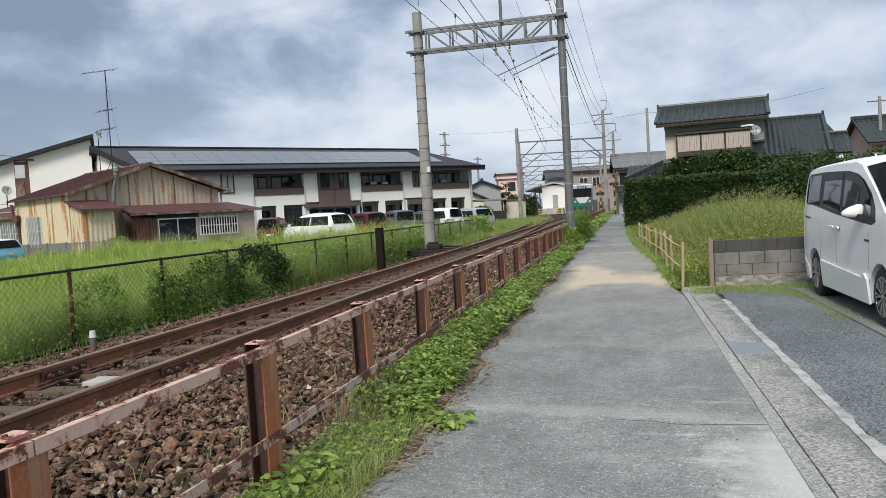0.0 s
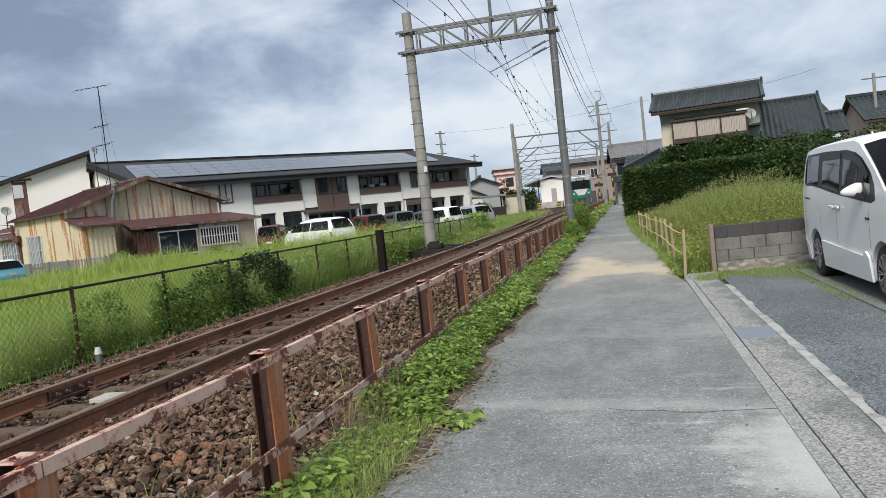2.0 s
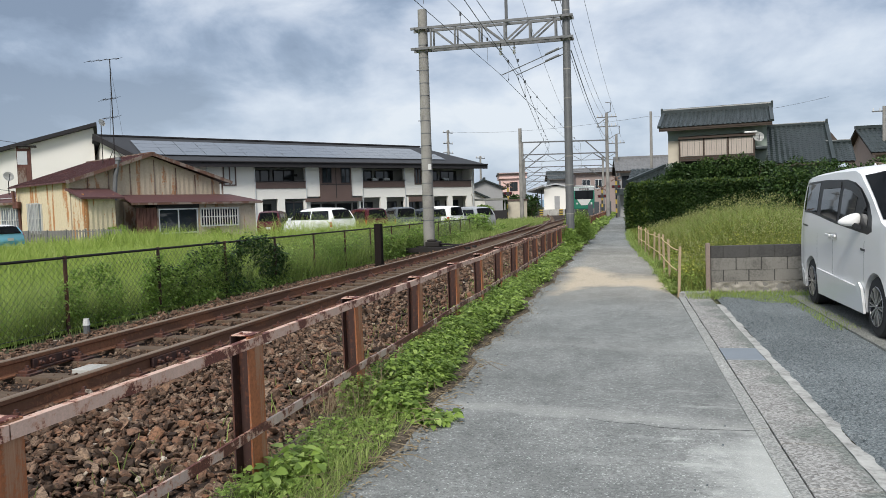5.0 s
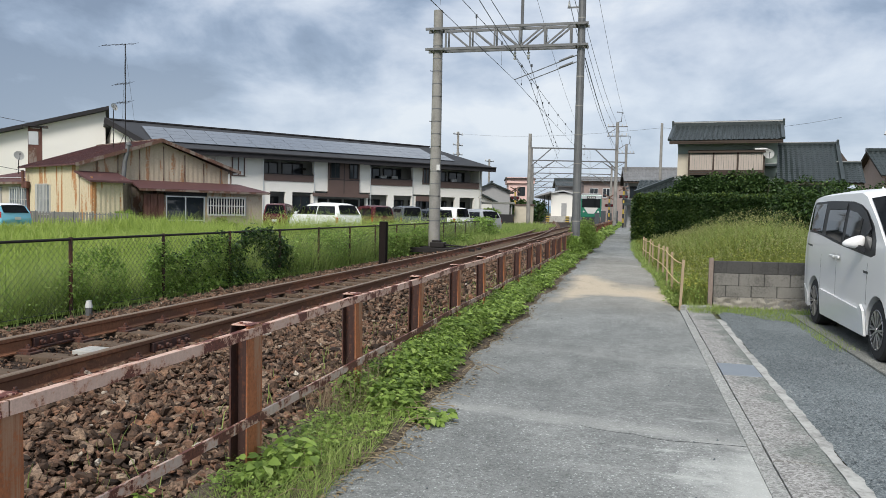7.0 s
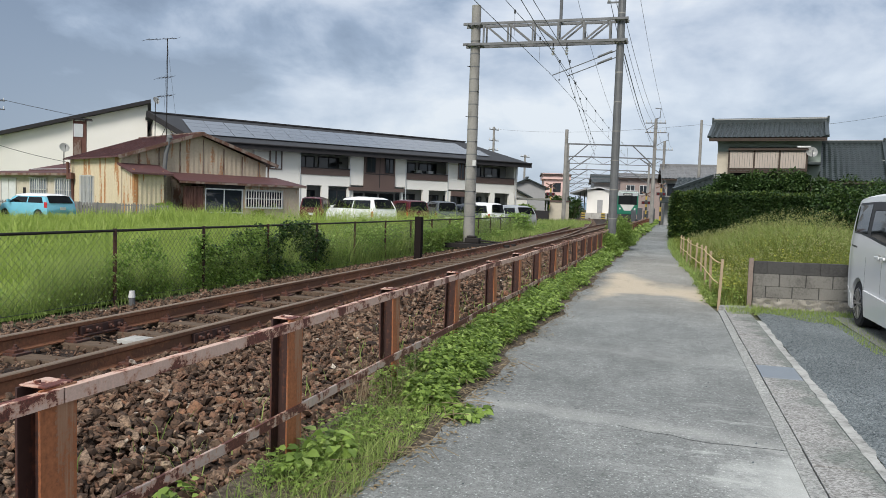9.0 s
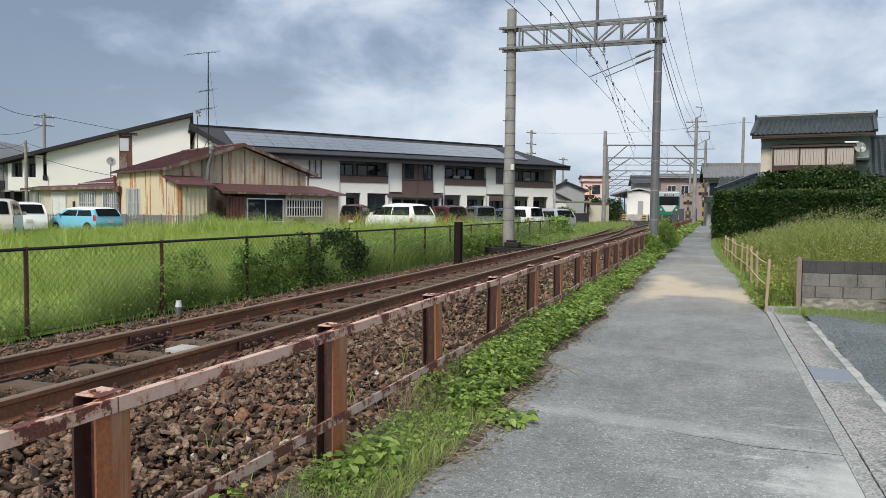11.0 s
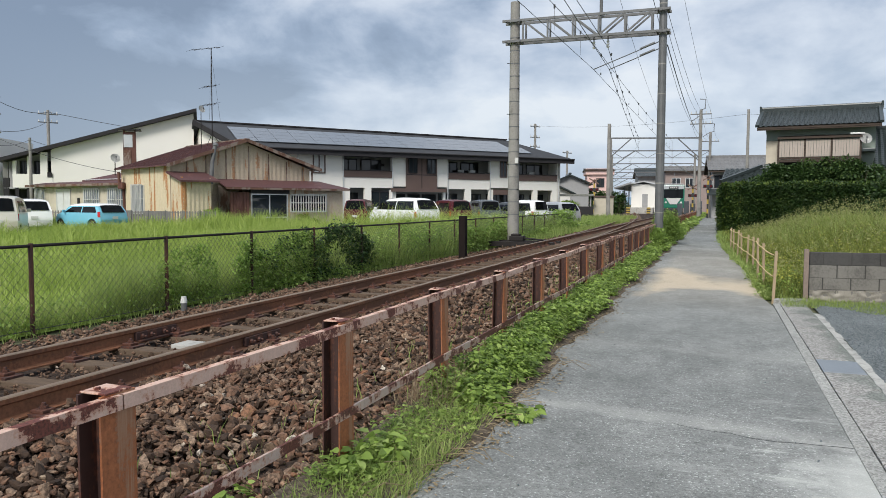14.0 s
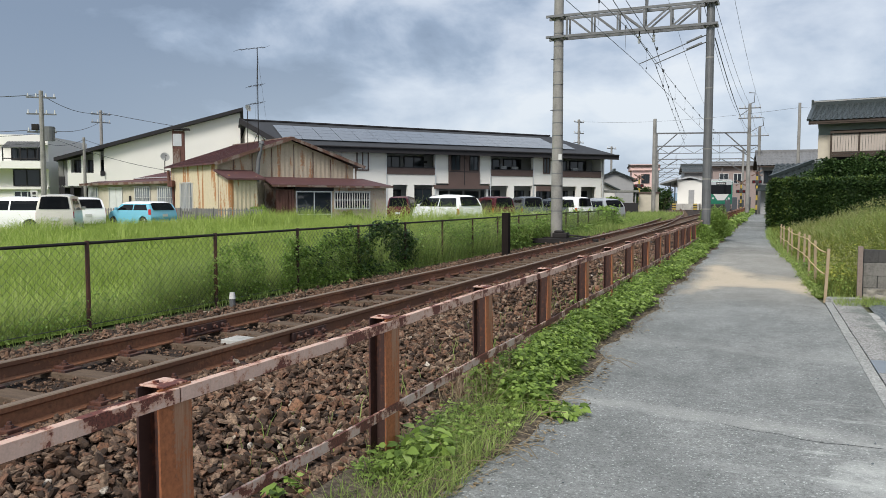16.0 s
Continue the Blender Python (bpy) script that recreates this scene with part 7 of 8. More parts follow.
# ---------------------------------------------------------------- station, train, level crossing
stn = thing("station_building", "small white station building with a platform canopy", "station")
part("wall", box(-12.2, -8.75, 116, 128, 0, 4.5), "white", stn)
part("roof", slab([(-12.5, 115.6, 4.6), (-10.4, 115.6, 5.0), (-8.5, 115.6, 4.55), (-8.5, 128, 4.55), (-10.4, 128, 5.0), (-12.5, 128, 4.6)], 0.2), "alum", stn)
part("canopy", slab([(-14.6, 114.5, 4.0), (-12.2, 114.5, 4.75), (-12.2, 150, 4.75), (-14.6, 150, 4.0)], 0.25), "grey", stn)
for k in range(6):
    part("canopy_post", rod((-13.2, 116 + k * 6, 0.9), (-13.2, 116 + k * 6, 4.4), 0.09), "galv", stn)
part("platform", box(-13.6, -8.9, 114, 160, 0, 1.0), "concrete", stn)
part("door", box(-10.6, -9.8, 115.93, 115.997, 1.0, 3.0), "grey", stn)
part("round_sign", rod((-7.55, 110, 2.95), (-7.55, 109.95, 2.95), 0.45, None, 18), "shutter", stn)
part("sign_post", rod((-7.55, 110.05, 0), (-7.55, 110.05, 3.3), 0.06), "galv", stn)
for x in (-11.6, -8.9):
    st = thing("warning_fence", "black and yellow striped barrier fence", "barrier", pose(x, 104, 0), "striped barriers")
    for k in range(6):
        part("stripe", box(0, 0.5, -0.05, 0.05, 0.1 + k * 0.16, 0.26 + k * 0.16), "yellow" if k % 2 else "black", st)

train = thing("train", "stopped silver and green commuter train at the platform", "train", pose(-5.38, 102, 0, 0, 0, 2.5))
part("body", box(-1.38, 1.38, 0.12, 19, 1.0, 4.0, bev=0.12), "trainsilver", train)
part("front", box(-1.36, 1.36, -0.03, 0.2, 1.0, 3.95, bev=0.1), "traingreen", train, "green cab front")
part("windscreen", box(-1.2, 1.2, -0.06, -0.031, 2.3, 3.45, bev=0.01), "carglass", train)
part("brow", box(-1.3, 1.3, -0.05, -0.031, 3.47, 3.9), "trainsilver", train)
part("sign_box", box(-0.6, 0.6, -0.06, -0.031, 3.5, 3.8), "black", train)
for k in range(4):
    part("sign_bar", box(-0.45 + k * 0.24, -0.28 + k * 0.24, -0.075, -0.062, 3.58, 3.72), "insul", train)
part("nose_panel", prism([(-0.95, 2.3), (0.95, 2.3), (0.4, 1.5), (-0.4, 1.5)], "y", -0.07, -0.032), "insul", train, "white nose panel")
part("roof", box(-1.25, 1.25, 0.3, 18.8, 4.0, 4.2, bev=0.08), "grey", train)
part("skirt", box(-1.2, 1.2, 0.0, 18.8, 0.45, 0.98, bev=0.05), "black", train)
for x in (-0.95, 0.95):
    part("headlight", rod((x, -0.03, 1.75), (x, -0.09, 1.75), 0.13, 0.12, 12), "insul", train)
part("pantograph", tube([(-0.5, 6, 4.2), (0, 5, 5.0), (0, 6.2, 5.9)], 0.04), "galv", train)


def crossing(x, y, h=3.6):
    c = thing("crossing_signal", "black and yellow striped level crossing signal", "crossing signal", pose(x, y, 0), "level crossing signals")
    for k in range(9):
        part("band", rod((0, 0, k * h / 9), (0, 0, (k + 1) * h / 9), 0.1, None, 10), "yellow" if k % 2 else "black", c)
    for a in (-1, 1):
        part("cross_arm", bar((-0.55, -0.08, h - 0.2 - a * 0.3), (0.5, -0.08, h - 0.2 + a * 0.3), 0.05, 0.13), "shedtrim", c)
    part("lamp_board", box(-0.5, 0.5, -0.12, -0.06, h - 1.3, h - 0.95, bev=0.02), "black", c)
    for a in (-0.3, 0.3):
        part("lamp", rod((a, -0.13, h - 1.12), (a, -0.22, h - 1.12), 0.14, 0.13, 12), "carred", c)
    return c


crossing(-1.0, 86.5, 4.6)
crossing(-2.6, 88, 3.6)
crossing(-12.8, 83.5, 4.2)
cab = thing("signal_cabinet", "dark grey lineside signal cabinets", "cabinet")
for k in range(4):
    part("cabinet", box(-4.6 + k * 0.75, -4.0 + k * 0.75, 96, 96.5, 0, 1.6 + 0.3 * (k % 2), bev=0.03), "cargrey", cab)


# ---------------------------------------------------------------- vegetation
def ovate(pos, dirs, size, aspect=0.62, droop=0.25):
    """Pointed oval leaves with a folded midrib: six triangles each."""
    n = len(pos)
    d = dirs / np.linalg.norm(dirs, axis=1)[:, None]
    up = np.array([0, 0, 1.0]) + RNG.normal(size=(n, 3)) * 0.35
    s = np.cross(d, up)
    s /= np.linalg.norm(s, axis=1)[:, None] + 1e-9
    nn = np.cross(s, d)
    L, W = size[:, None], (size * aspect / 2)[:, None]
    dn = -nn * L * droop
    b, t = pos, pos + d * L + dn
    m = pos + d * L * 0.45
    l1, l2 = pos + d * L * 0.22 + s * W + nn * L * 0.07, pos + d * L * 0.6 + s * W * 0.85 + nn * L * 0.06 + dn * 0.35
    r1, r2 = pos + d * L * 0.22 - s * W + nn * L * 0.07, pos + d * L * 0.6 - s * W * 0.85 + nn * L * 0.06 + dn * 0.35
    v = np.stack([b, m, t, l1, l2, r1, r2], 1)
    tr = np.array([[0, 3, 1], [3, 4, 1], [4, 2, 1], [0, 1, 5], [5, 1, 6], [6, 1, 2]])
    return v.reshape(-1, 3), (tr[None] + (np.arange(n) * 7)[:, None, None]).reshape(-1, 3)


def plants(x, y, z0, h, per, lsize, spread=0.12):
    """Leafy weeds: whorls of ovate leaves up a stem, densest at the top."""
    n = len(x)
    x, y, h, z0 = [np.repeat(a, per) for a in (x, y, h, z0)]
    k = n * per
    f = RNG.uniform(0.1, 1, k) ** 0.6
    ph = RNG.uniform(0, 2 * np.pi, k)
    r = RNG.uniform(0.01, spread, k)
    pos = np.stack([x + np.cos(ph) * r, y + np.sin(ph) * r, z0 + h * f], 1)
    d = np.stack([np.cos(ph), np.sin(ph), RNG.uniform(-0.35, 0.45, k)], 1)
    return ovate(pos, d, lsize * RNG.uniform(0.6, 1.3, k) ** 1.9)


def scatter(n, x0, x1, y0, y1):
    return RNG.uniform(x0, x1, n), RNG.uniform(y0, y1, n)


def grass(n, x0, x1, y0, y1, h0, h1, w, lump=0.0, seed=1, z=-0.03, mask=None, lean=0.35, bend=0.5):
    x, y = scatter(n, x0, x1, y0, y1)
    h = RNG.uniform(h0, h1, n)
    if lump:
        h = h * (1 + lump * lumps(x, y, 1.0, seed))
    if mask is not None:
        k = mask(x, y)
        x, y, h = x[k], y[k], h[k]
    return blades(np.stack([x, y, np.full(len(x), z)], 1), h, w * RNG.uniform(0.6, 1.3, len(x)), lean, bend)


def off_house(x, y):
    """Outside the iron house and its wing."""
    u, v = (x + 30.1) * 0.466 + (y - 35.7) * 0.885, -(x + 30.1) * 0.885 + (y - 35.7) * 0.466
    return ~((u > -0.1) & (u < 11.4) & (v > -1.7) & (v < 20.2)) & ~((x > -26) & (x < -7.6) & (y > 36.2 + 0.0 * x) & (x > -24)) & ~((x < -22.2) & (x > -31) & (np.abs(y - 18.8) < 2.4))


bm = bmesh.new()
bmesh.ops.create_grid(bm, x_segments=60, y_segments=50, size=1)
for v in bm.verts:
    x, y = -34.4 + v.co.x * 27, 20 + v.co.y * 28
    v.co = (x, y, -0.02 + 0.03 * noise.noise((x * 0.4, y * 0.4, 2)))
fm, ft, fb = base("meadow_floor", 0.9, 0, 0.1)
fco = objco(ft)
ft.links.new(ramp(ft, tmath(ft, "ADD", tmath(ft, "MULTIPLY", tnoise(ft, fco, 0.5, 5), 0.6), tmath(ft, "MULTIPLY", tnoise(ft, fco, 14, 4), 0.4)), [(0.35, (0.12, 0.18, 0.035)), (0.6, (0.25, 0.34, 0.075))]), fb.inputs["Base Color"])
M["meadowfloor"] = fm
solo("field", bm, "meadowfloor", "bright green overgrown meadow", "field", kind="structure")
# car park surface behind the meadow
bm = bmesh.new()
for q in ((-40, 36.5), (-7.9, 36.5), (-7.9, 62), (-40, 62)):
    bm.verts.new((*q, 0.012))
bm.faces.new(bm.verts[:])
solo("car_park", bm, "lot", "grey car park in front of the apartment block", "car park", kind="structure")

stuff("meadow_grass", [grass(9000, -36, -17, 15.5, 21.2, 0.35, 0.72, 0.024, 0.6, 80, bend=0.8), grass(3600, -30, -23.5, 24.8, 28.2, 0.35, 0.7, 0.028, 0.6, 81, bend=0.8), grass(70000, -15, -7.5, 2.5, 22, 0.16, 0.46, 0.011, 0.6, 3), grass(60000, -40, -14, 6, 37, 0.15, 0.42, 0.028, 0.5, 4, mask=off_house),
                       grass(36000, -26, -7.5, 18, 37, 0.2, 0.5, 0.026, 0.6, 5, mask=off_house), grass(16000, -62, -38, 8, 44, 0.25, 0.55, 0.05, 0.4, 6, mask=off_house),
                       grass(9000, -36, -19, 30, 36.5, 0.4, 0.85, 0.035, 0.7, 7, mask=off_house),
                       grass(9000, -13.5, -7.7, 15.5, 27, 0.45, 1.0, 0.012, 0.7, 17, lean=0.5, bend=0.9), grass(9000, -16, -7.7, 26, 36.2, 0.5, 1.15, 0.02, 0.7, 18, mask=off_house, lean=0.5, bend=0.9)], "grass", "bright green long meadow grass", "grass")

# rank grass at the foot of the chain-link fence
stuff("fence_grass", [grass(5200, -8.3, -7.42, 2.5, 16, 0.18, 0.6, 0.008, 0.6, 8, bend=0.8), grass(3800, -7.9, -7.41, 7.5, 14, 0.45, 1.02, 0.006, 0.5, 48, lean=0.3, bend=0.6), grass(3000, -8.0, -7.43, 2.5, 9.6, 0.12, 0.4, 0.010, 0.8, 38, bend=0.9), grass(15000, -8.2, -7.3, 15, 42, 0.3, 0.85, 0.016, 0.5, 9, bend=0.7),
                      grass(1300, -7.42, -7.2, 3, 26, 0.04, 0.14, 0.009, 0.8, 10), grass(9000, -7.9, -6.4, 29, 60, 0.2, 0.5, 0.03, 0.4, 12),
                      grass(9000, -11.5, -7.2, 42, 74, 0.25, 0.6, 0.05, 0.4, 13)], "grassdark", "rank green grass along the chain-link fence", "grass")


def vine(n, y0, y1, ztop, size, thick=0.16, seed=1, dense=1.0):
    """Leaves over the fence: uneven top, gaps."""
    y, f = RNG.uniform(y0, y1, n), RNG.uniform(0, 1, n)
    top = ztop * (0.86 + 0.2 * lumps(y, y * 0.3, 2.4, seed))
    edge = np.clip(np.minimum(y - y0, y1 - y) / 0.6, 0.15, 1)
    z = f * top * (0.55 + 0.45 * edge)
    keep = lumps(y * 2.2, z * 3.0, 1.7, seed + 3) > -0.75 * dense
    y, z = y[keep], z[keep]
    side = RNG.normal(size=len(y))
    side = np.where(RNG.uniform(size=len(y)) < 0.74, -np.abs(side), np.abs(side) * 0.4)
    x = CX + side * thick * (1.25 - 0.5 * z / max(ztop, 0.1))
    pos = np.stack([x, y, z], 1)
    d = np.stack([np.sign(side) * RNG.uniform(0.1, 1, len(y)) + 0.35, RNG.normal(size=len(y)) * 0.8, RNG.uniform(-0.9, 0.25, len(y))], 1)
    return ovate(pos, d, size * RNG.uniform(0.55, 1.3, len(y)), 0.7, 0.15)


stuff("fence_vine", [vine(5600, 8.2, 11.3, 1.12, 0.042, 0.05, 2, 0.6), vine(7000, 10.3, 13.3, 1.16, 0.045, 0.06, 4, 0.75), vine(3200, 11.2, 15.4, 0.24, 0.045, 0.14, 24, 1.0), vine(700, 6.0, 9.2, 0.6, 0.04, 0.08, 6, 0.4), vine(4200, 15.2, 21.5, 1.02, 0.055, 0.1, 8, 0.4),
                     vine(5000, 21.5, 27, 0.95, 0.09, 0.16, 9, 0.6), vine(1500, 27, 36, 0.5, 0.09, 0.2, 19, 0.4), vine(3000, 36, 41, 1.3, 0.11, 0.3, 20, 1.2), vine(700, 3.0, 6.4, 0.3, 0.04, 0.12, 11, 0.3)], "vine", "green climbing vines over the chain-link fence", "vine")
stuff("ivy_clump", [vine(5400, 12.7, 15.4, 1.13, 0.062, 0.08, 14, 0.6), vine(1500, 10.6, 13.4, 1.13, 0.055, 0.06, 15, 0.3), vine(420, 13.2, 15.3, 1.30, 0.06, 0.1, 16, 0.5)], "vinedark", "dark glossy ivy clump on the chain-link fence", "vine")
x, y = scatter(200, -9.4, -7.7, 18, 40)
stuff("tall_weeds", [plants(x, y, np.zeros(200), RNG.uniform(0.5, 1.15, 200), 34, 0.09, 0.2)], "weed", "tall leafy weeds behind the fence", "weeds")


# leafy strip between fence and path
def strip_edge(y):
    return -1.50 + 0.05 * np.sin(y * 1.3 + 0.6) + 0.045 * np.sin(y * 3.1) + 0.03 * np.sin(y * 7.3) + 0.05 * np.exp(-((y - 5.0) / 0.28) ** 2)


def strip(n, y0, y1, h0, h1, per, size, spread=0.12):
    y = RNG.uniform(y0, y1, n)
    e = strip_edge(y)
    x = -2.05 + (e - 0.13 + 2.05) * RNG.uniform(0, 1, n) ** 0.9
    h = RNG.uniform(h0, h1, n) * (1.1 - 0.7 * ((x + 2.05) / (e + 2.05)) ** 2) * (1 + 0.35 * lumps(x, y, 2.0, 5))
    return plants(x, y, np.zeros(n), np.maximum(h, 0.05), per, size, spread)


stuff("leafy_weeds", [strip(150, 3.3, 5.2, 0.04, 0.15, 26, 0.028, 0.07), plants(np.array([-1.90, -1.84, -1.76, -1.86, -2.3]), np.array([3.60, 3.70, 3.82, 3.92, 3.05]), np.zeros(5), np.array([0.16, 0.18, 0.14, 0.17, 0.1]), 40, 0.06, 0.12), strip(300, 5.15, 7.2, 0.08, 0.32, 40, 0.042, 0.1), plants(RNG.uniform(-1.6, -1.22, 16), RNG.uniform(4.95, 5.2, 16), np.zeros(16), RNG.uniform(0.03, 0.09, 16), 14, 0.06, 0.1), strip(560, 7.0, 12.5, 0.10, 0.33, 38, 0.046, 0.1), strip(600, 12.5, 24, 0.08, 0.28, 32, 0.052, 0.1),
                      strip(340, 24, 45, 0.1, 0.34, 26, 0.08, 0.16), strip(160, 45, 80, 0.2, 0.5, 16, 0.2, 0.25)], "weed", "fresh green leafy weeds along the rusty fence", "weeds")
xg, yg = scatter(9000, -2.02, -1.5, 1.5, 5.3)
kk = RNG.uniform(0, 1, 9000) < np.clip(0.25 + 0.6 * np.exp(-((yg - 3.9) / 0.7) ** 2), 0, 1)
stuff("grass_tufts", [blades(np.stack([xg[kk], yg[kk], np.zeros(kk.sum()) - 0.02], 1), RNG.uniform(0.04, 0.2, kk.sum()), RNG.uniform(0.003, 0.007, kk.sum()), 0.6, 1.0),
                      grass(1300, -2.1, -1.6, 5.2, 14, 0.08, 0.28, 0.008, 0.5, 31, 0, None, 0.5, 0.9), grass(500, -3.1, -2.2, 3, 20, 0.05, 0.2, 0.007, 0.5, 33, 0.02)], "grassdark", "thin green grass tufts at the foot of the fence", "grass")
bm = bmesh.new()
bmesh.ops.create_grid(bm, x_segments=12, y_segments=160, size=1)
for v in bm.verts:
    y = 24 + v.co.y * 26
    e = float(strip_edge(np.array(y))) + 0.03 + 0.07 * noise.noise((y * 2.3, 5.1, 0))
    x = -2.12 + (v.co.x + 1) / 2 * (e + 2.12)
    v.co = (x, y, 0.012 + 0.035 * (1 - v.co.x) * 0.5 + 0.02 * noise.noise((x * 3, y * 3, 0)) - (0.016 if v.co.x > 0.95 else 0))
solo("verge", bm, "soil", "narrow strip of dry soil and litter beside the path", "verge", kind="structure")
# dry leaves and crumbs along the edge of the asphalt
yl = 2.5 + RNG.uniform(0, 1, 2600) ** 1.6 * 16
xl_ = strip_edge(yl) + RNG.normal(size=2600) * 0.075 + 0.02
stuff("leaf_litter", [leaves(np.stack([xl_, yl, np.full(2600, 0.014)], 1), RNG.uniform(0.012, 0.05, 2600), 0.92, 0.5)], "dead", "dry brown leaf litter along the edge of the path", "litter")
# dry stems
bm = bmesh.new()
rnd = random.Random(14)
for i in range(150):
    y = rnd.choice((rnd.gauss(5.3, 0.3), rnd.uniform(3, 8), rnd.gauss(4.2, 0.4)))
    x = rnd.uniform(-2.0, -1.35)
    a, L = rnd.uniform(0, 6.28), rnd.uniform(0.06, 0.3)
    p = Vector((x, y, 0.02 + rnd.uniform(0, 0.05)))
    tube([p, p + Vector((math.cos(a) * L * 0.5, math.sin(a) * L * 0.5, rnd.uniform(0, 0.06))), p + Vector((math.cos(a) * L, math.sin(a) * L, rnd.uniform(-0.01, 0.03)))], 0.0025, 4, bm)
ob = solo("dry_stems", bm, "dead", "dry brown stems and twigs on the verge", "twigs", kind="stuff")
stuff("dry_stalks", [grass(260, -2.2, -1.85, 4.7, 5.5, 0.15, 0.4, 0.004, 0.3, 40, 0, None, 0.6, 0.6)], "dead", "thin dry stalks beside the fence", "stalks")


def bush(name, cx, cy, cz, rx, ry, rz, n, size, material, label, category="bush", seed=1, trunk=0.0):
    """Clumped leaves round an uneven crown, on a few stems."""
    r = np.random.default_rng(seed)
    k = max(6, int(n / 260))
    u = r.normal(size=(k, 3))
    u /= np.linalg.norm(u, axis=1)[:, None]
    c = u * r.uniform(0.45, 0.95, (k, 1)) * np.array([rx, ry, rz]) * 0.85
    idx = r.integers(0, k, n)
    q = r.normal(size=(n, 3))
    q /= np.linalg.norm(q, axis=1)[:, None]
    cl = r.uniform(0.25, 0.45, k)[idx][:, None] * np.array([rx, ry, rz]) * r.uniform(0.55, 1.05, (n, 1))
    pos = np.array([cx, cy, cz]) + c[idx] + q * cl
    pos[:, 2] = np.maximum(pos[:, 2], 0.03)
    b = thing(name, label, category)
    me = fast_mesh("crown", *ovate(pos, q + np.array([0, 0, -0.2]) + r.normal(size=(n, 3)) * 0.5, size * r.uniform(0.6, 1.3, n), 0.6, 0.1))
    me.materials.append(M[material])
    part("crown", me, material, b)
    st = bmesh.new()
    base_z = 0.0
    for i in range(4):
        a = i * 1.7
        tip = Vector((cx + 0.5 * rx * math.cos(a), cy + 0.5 * ry * math.sin(a), cz + 0.2 * rz))
        mid = Vector((cx + 0.1 * rx * math.cos(a), cy + 0.1 * ry * math.sin(a), max(0.1, cz * 0.55)))
        w = max(0.015, 0.035 * rz)
        rod((cx, cy, base_z), mid, w, w * 0.8, 6, st)
        rod(mid, tip, w * 0.8, w * 0.25, 6, st)
    part("trunk", st, "bark", b)
    return b


bush("roadside_bush", -1.78, 29.6, 0.62, 0.62, 0.9, 0.62, 12000, 0.055, "weed", "feathery light green bush beside the path", seed=3)
bush("roadside_bush", -1.9, 25.2, 0.4, 0.42, 0.8, 0.42, 6500, 0.055, "weed", "low green bush at the foot of the pole", seed=4)
bush("roadside_bush", -1.75, 33.5, 0.45, 0.5, 1.2, 0.5, 5500, 0.07, "weed", "low green bush beside the path", seed=5)


# meadow beside the path
def right_of_path(x, y):
    e = np.interp(y, [p[0] for p in PATH_R], [p[1] for p in PATH_R])
    ok = x > e + 0.12 + 0.12 * np.sin(y * 2.1)
    return ok & ~((y < 13.15 + 0.12 * (x - 1.33)) & (x > 1.25) & (x < 9))


def mh(x, y):
    """Height of the meadow: low by the path, a mound in the middle."""
    d = np.clip((x - 0.7) / 2.4, 0, 1)
    return 0.30 + 0.55 * d + 0.62 * np.exp(-(((x - 3.6) / 2.0) ** 2 + ((y - 25) / 7) ** 2)) + 0.12 * lumps(x, y, 1.3, 50)


def meadow(n, x0, x1, y0, y1, w, k0, k1):
    x, y = scatter(n, x0, x1, y0, y1)
    m = right_of_path(x, y)
    x, y = x[m], y[m]
    h = mh(x, y) * RNG.uniform(k0, k1, len(x))
    return x, y, h, blades(np.stack([x, y, np.full(len(x), -0.03)], 1), h, w * RNG.uniform(0.6, 1.3, len(x)), 0.25, 0.55)


_, _, _, a1 = meadow(30000, 0.6, 6, 12.7, 22, 0.010, 0.5, 1.05)
_, _, _, a2 = meadow(42000, 0.2, 12, 20, 40, 0.018, 0.55, 1.1)
stuff("meadow", [a1, a2], "meadow", "tall half-dry meadow grass beside the path", "grass")
_, _, _, b1 = meadow(14000, 1.6, 8, 19, 33, 0.013, 0.7, 1.15)
stuff("green_sedge", [b1], "grassdark", "blue-green sedge mound in the meadow", "grass")
x, y, h, stalk = meadow(5200, 0.9, 12, 13, 38, 0.005, 0.85, 1.25)
hd = []
for i in range(5):
    hd.append(np.stack([x + RNG.normal(size=len(x)) * 0.02, y + RNG.normal(size=len(x)) * 0.02, h * 0.93 + i * 0.025], 1))
stuff("seed_heads", [stalk] + [leaves(p, np.full(len(p), 0.05), 0.1, 0.35) for p in hd], "seed", "pale seed heads above the meadow", "grass")
x, y = scatter(600, 0.75, 3.4, 13.1, 22)
m = right_of_path(x, y)
x, y = x[m], y[m]
stuff("yellow_weeds", [plants(x, y, np.zeros(len(x)), mh(x, y) * RNG.uniform(0.6, 1.0, len(x)), 20, 0.034, 0.1)], "yellowweed", "yellowing weeds behind the rope fence", "weeds")
x, y = scatter(900, 0.6, 2.6, 12.9, 20)
m = right_of_path(x, y)
x, y = x[m], y[m]
stuff("low_weeds", [plants(x, y, np.zeros(len(x)), RNG.uniform(0.08, 0.3, len(x)), 14, 0.05, 0.1)], "weed", "low green weeds at the foot of the stakes", "weeds")
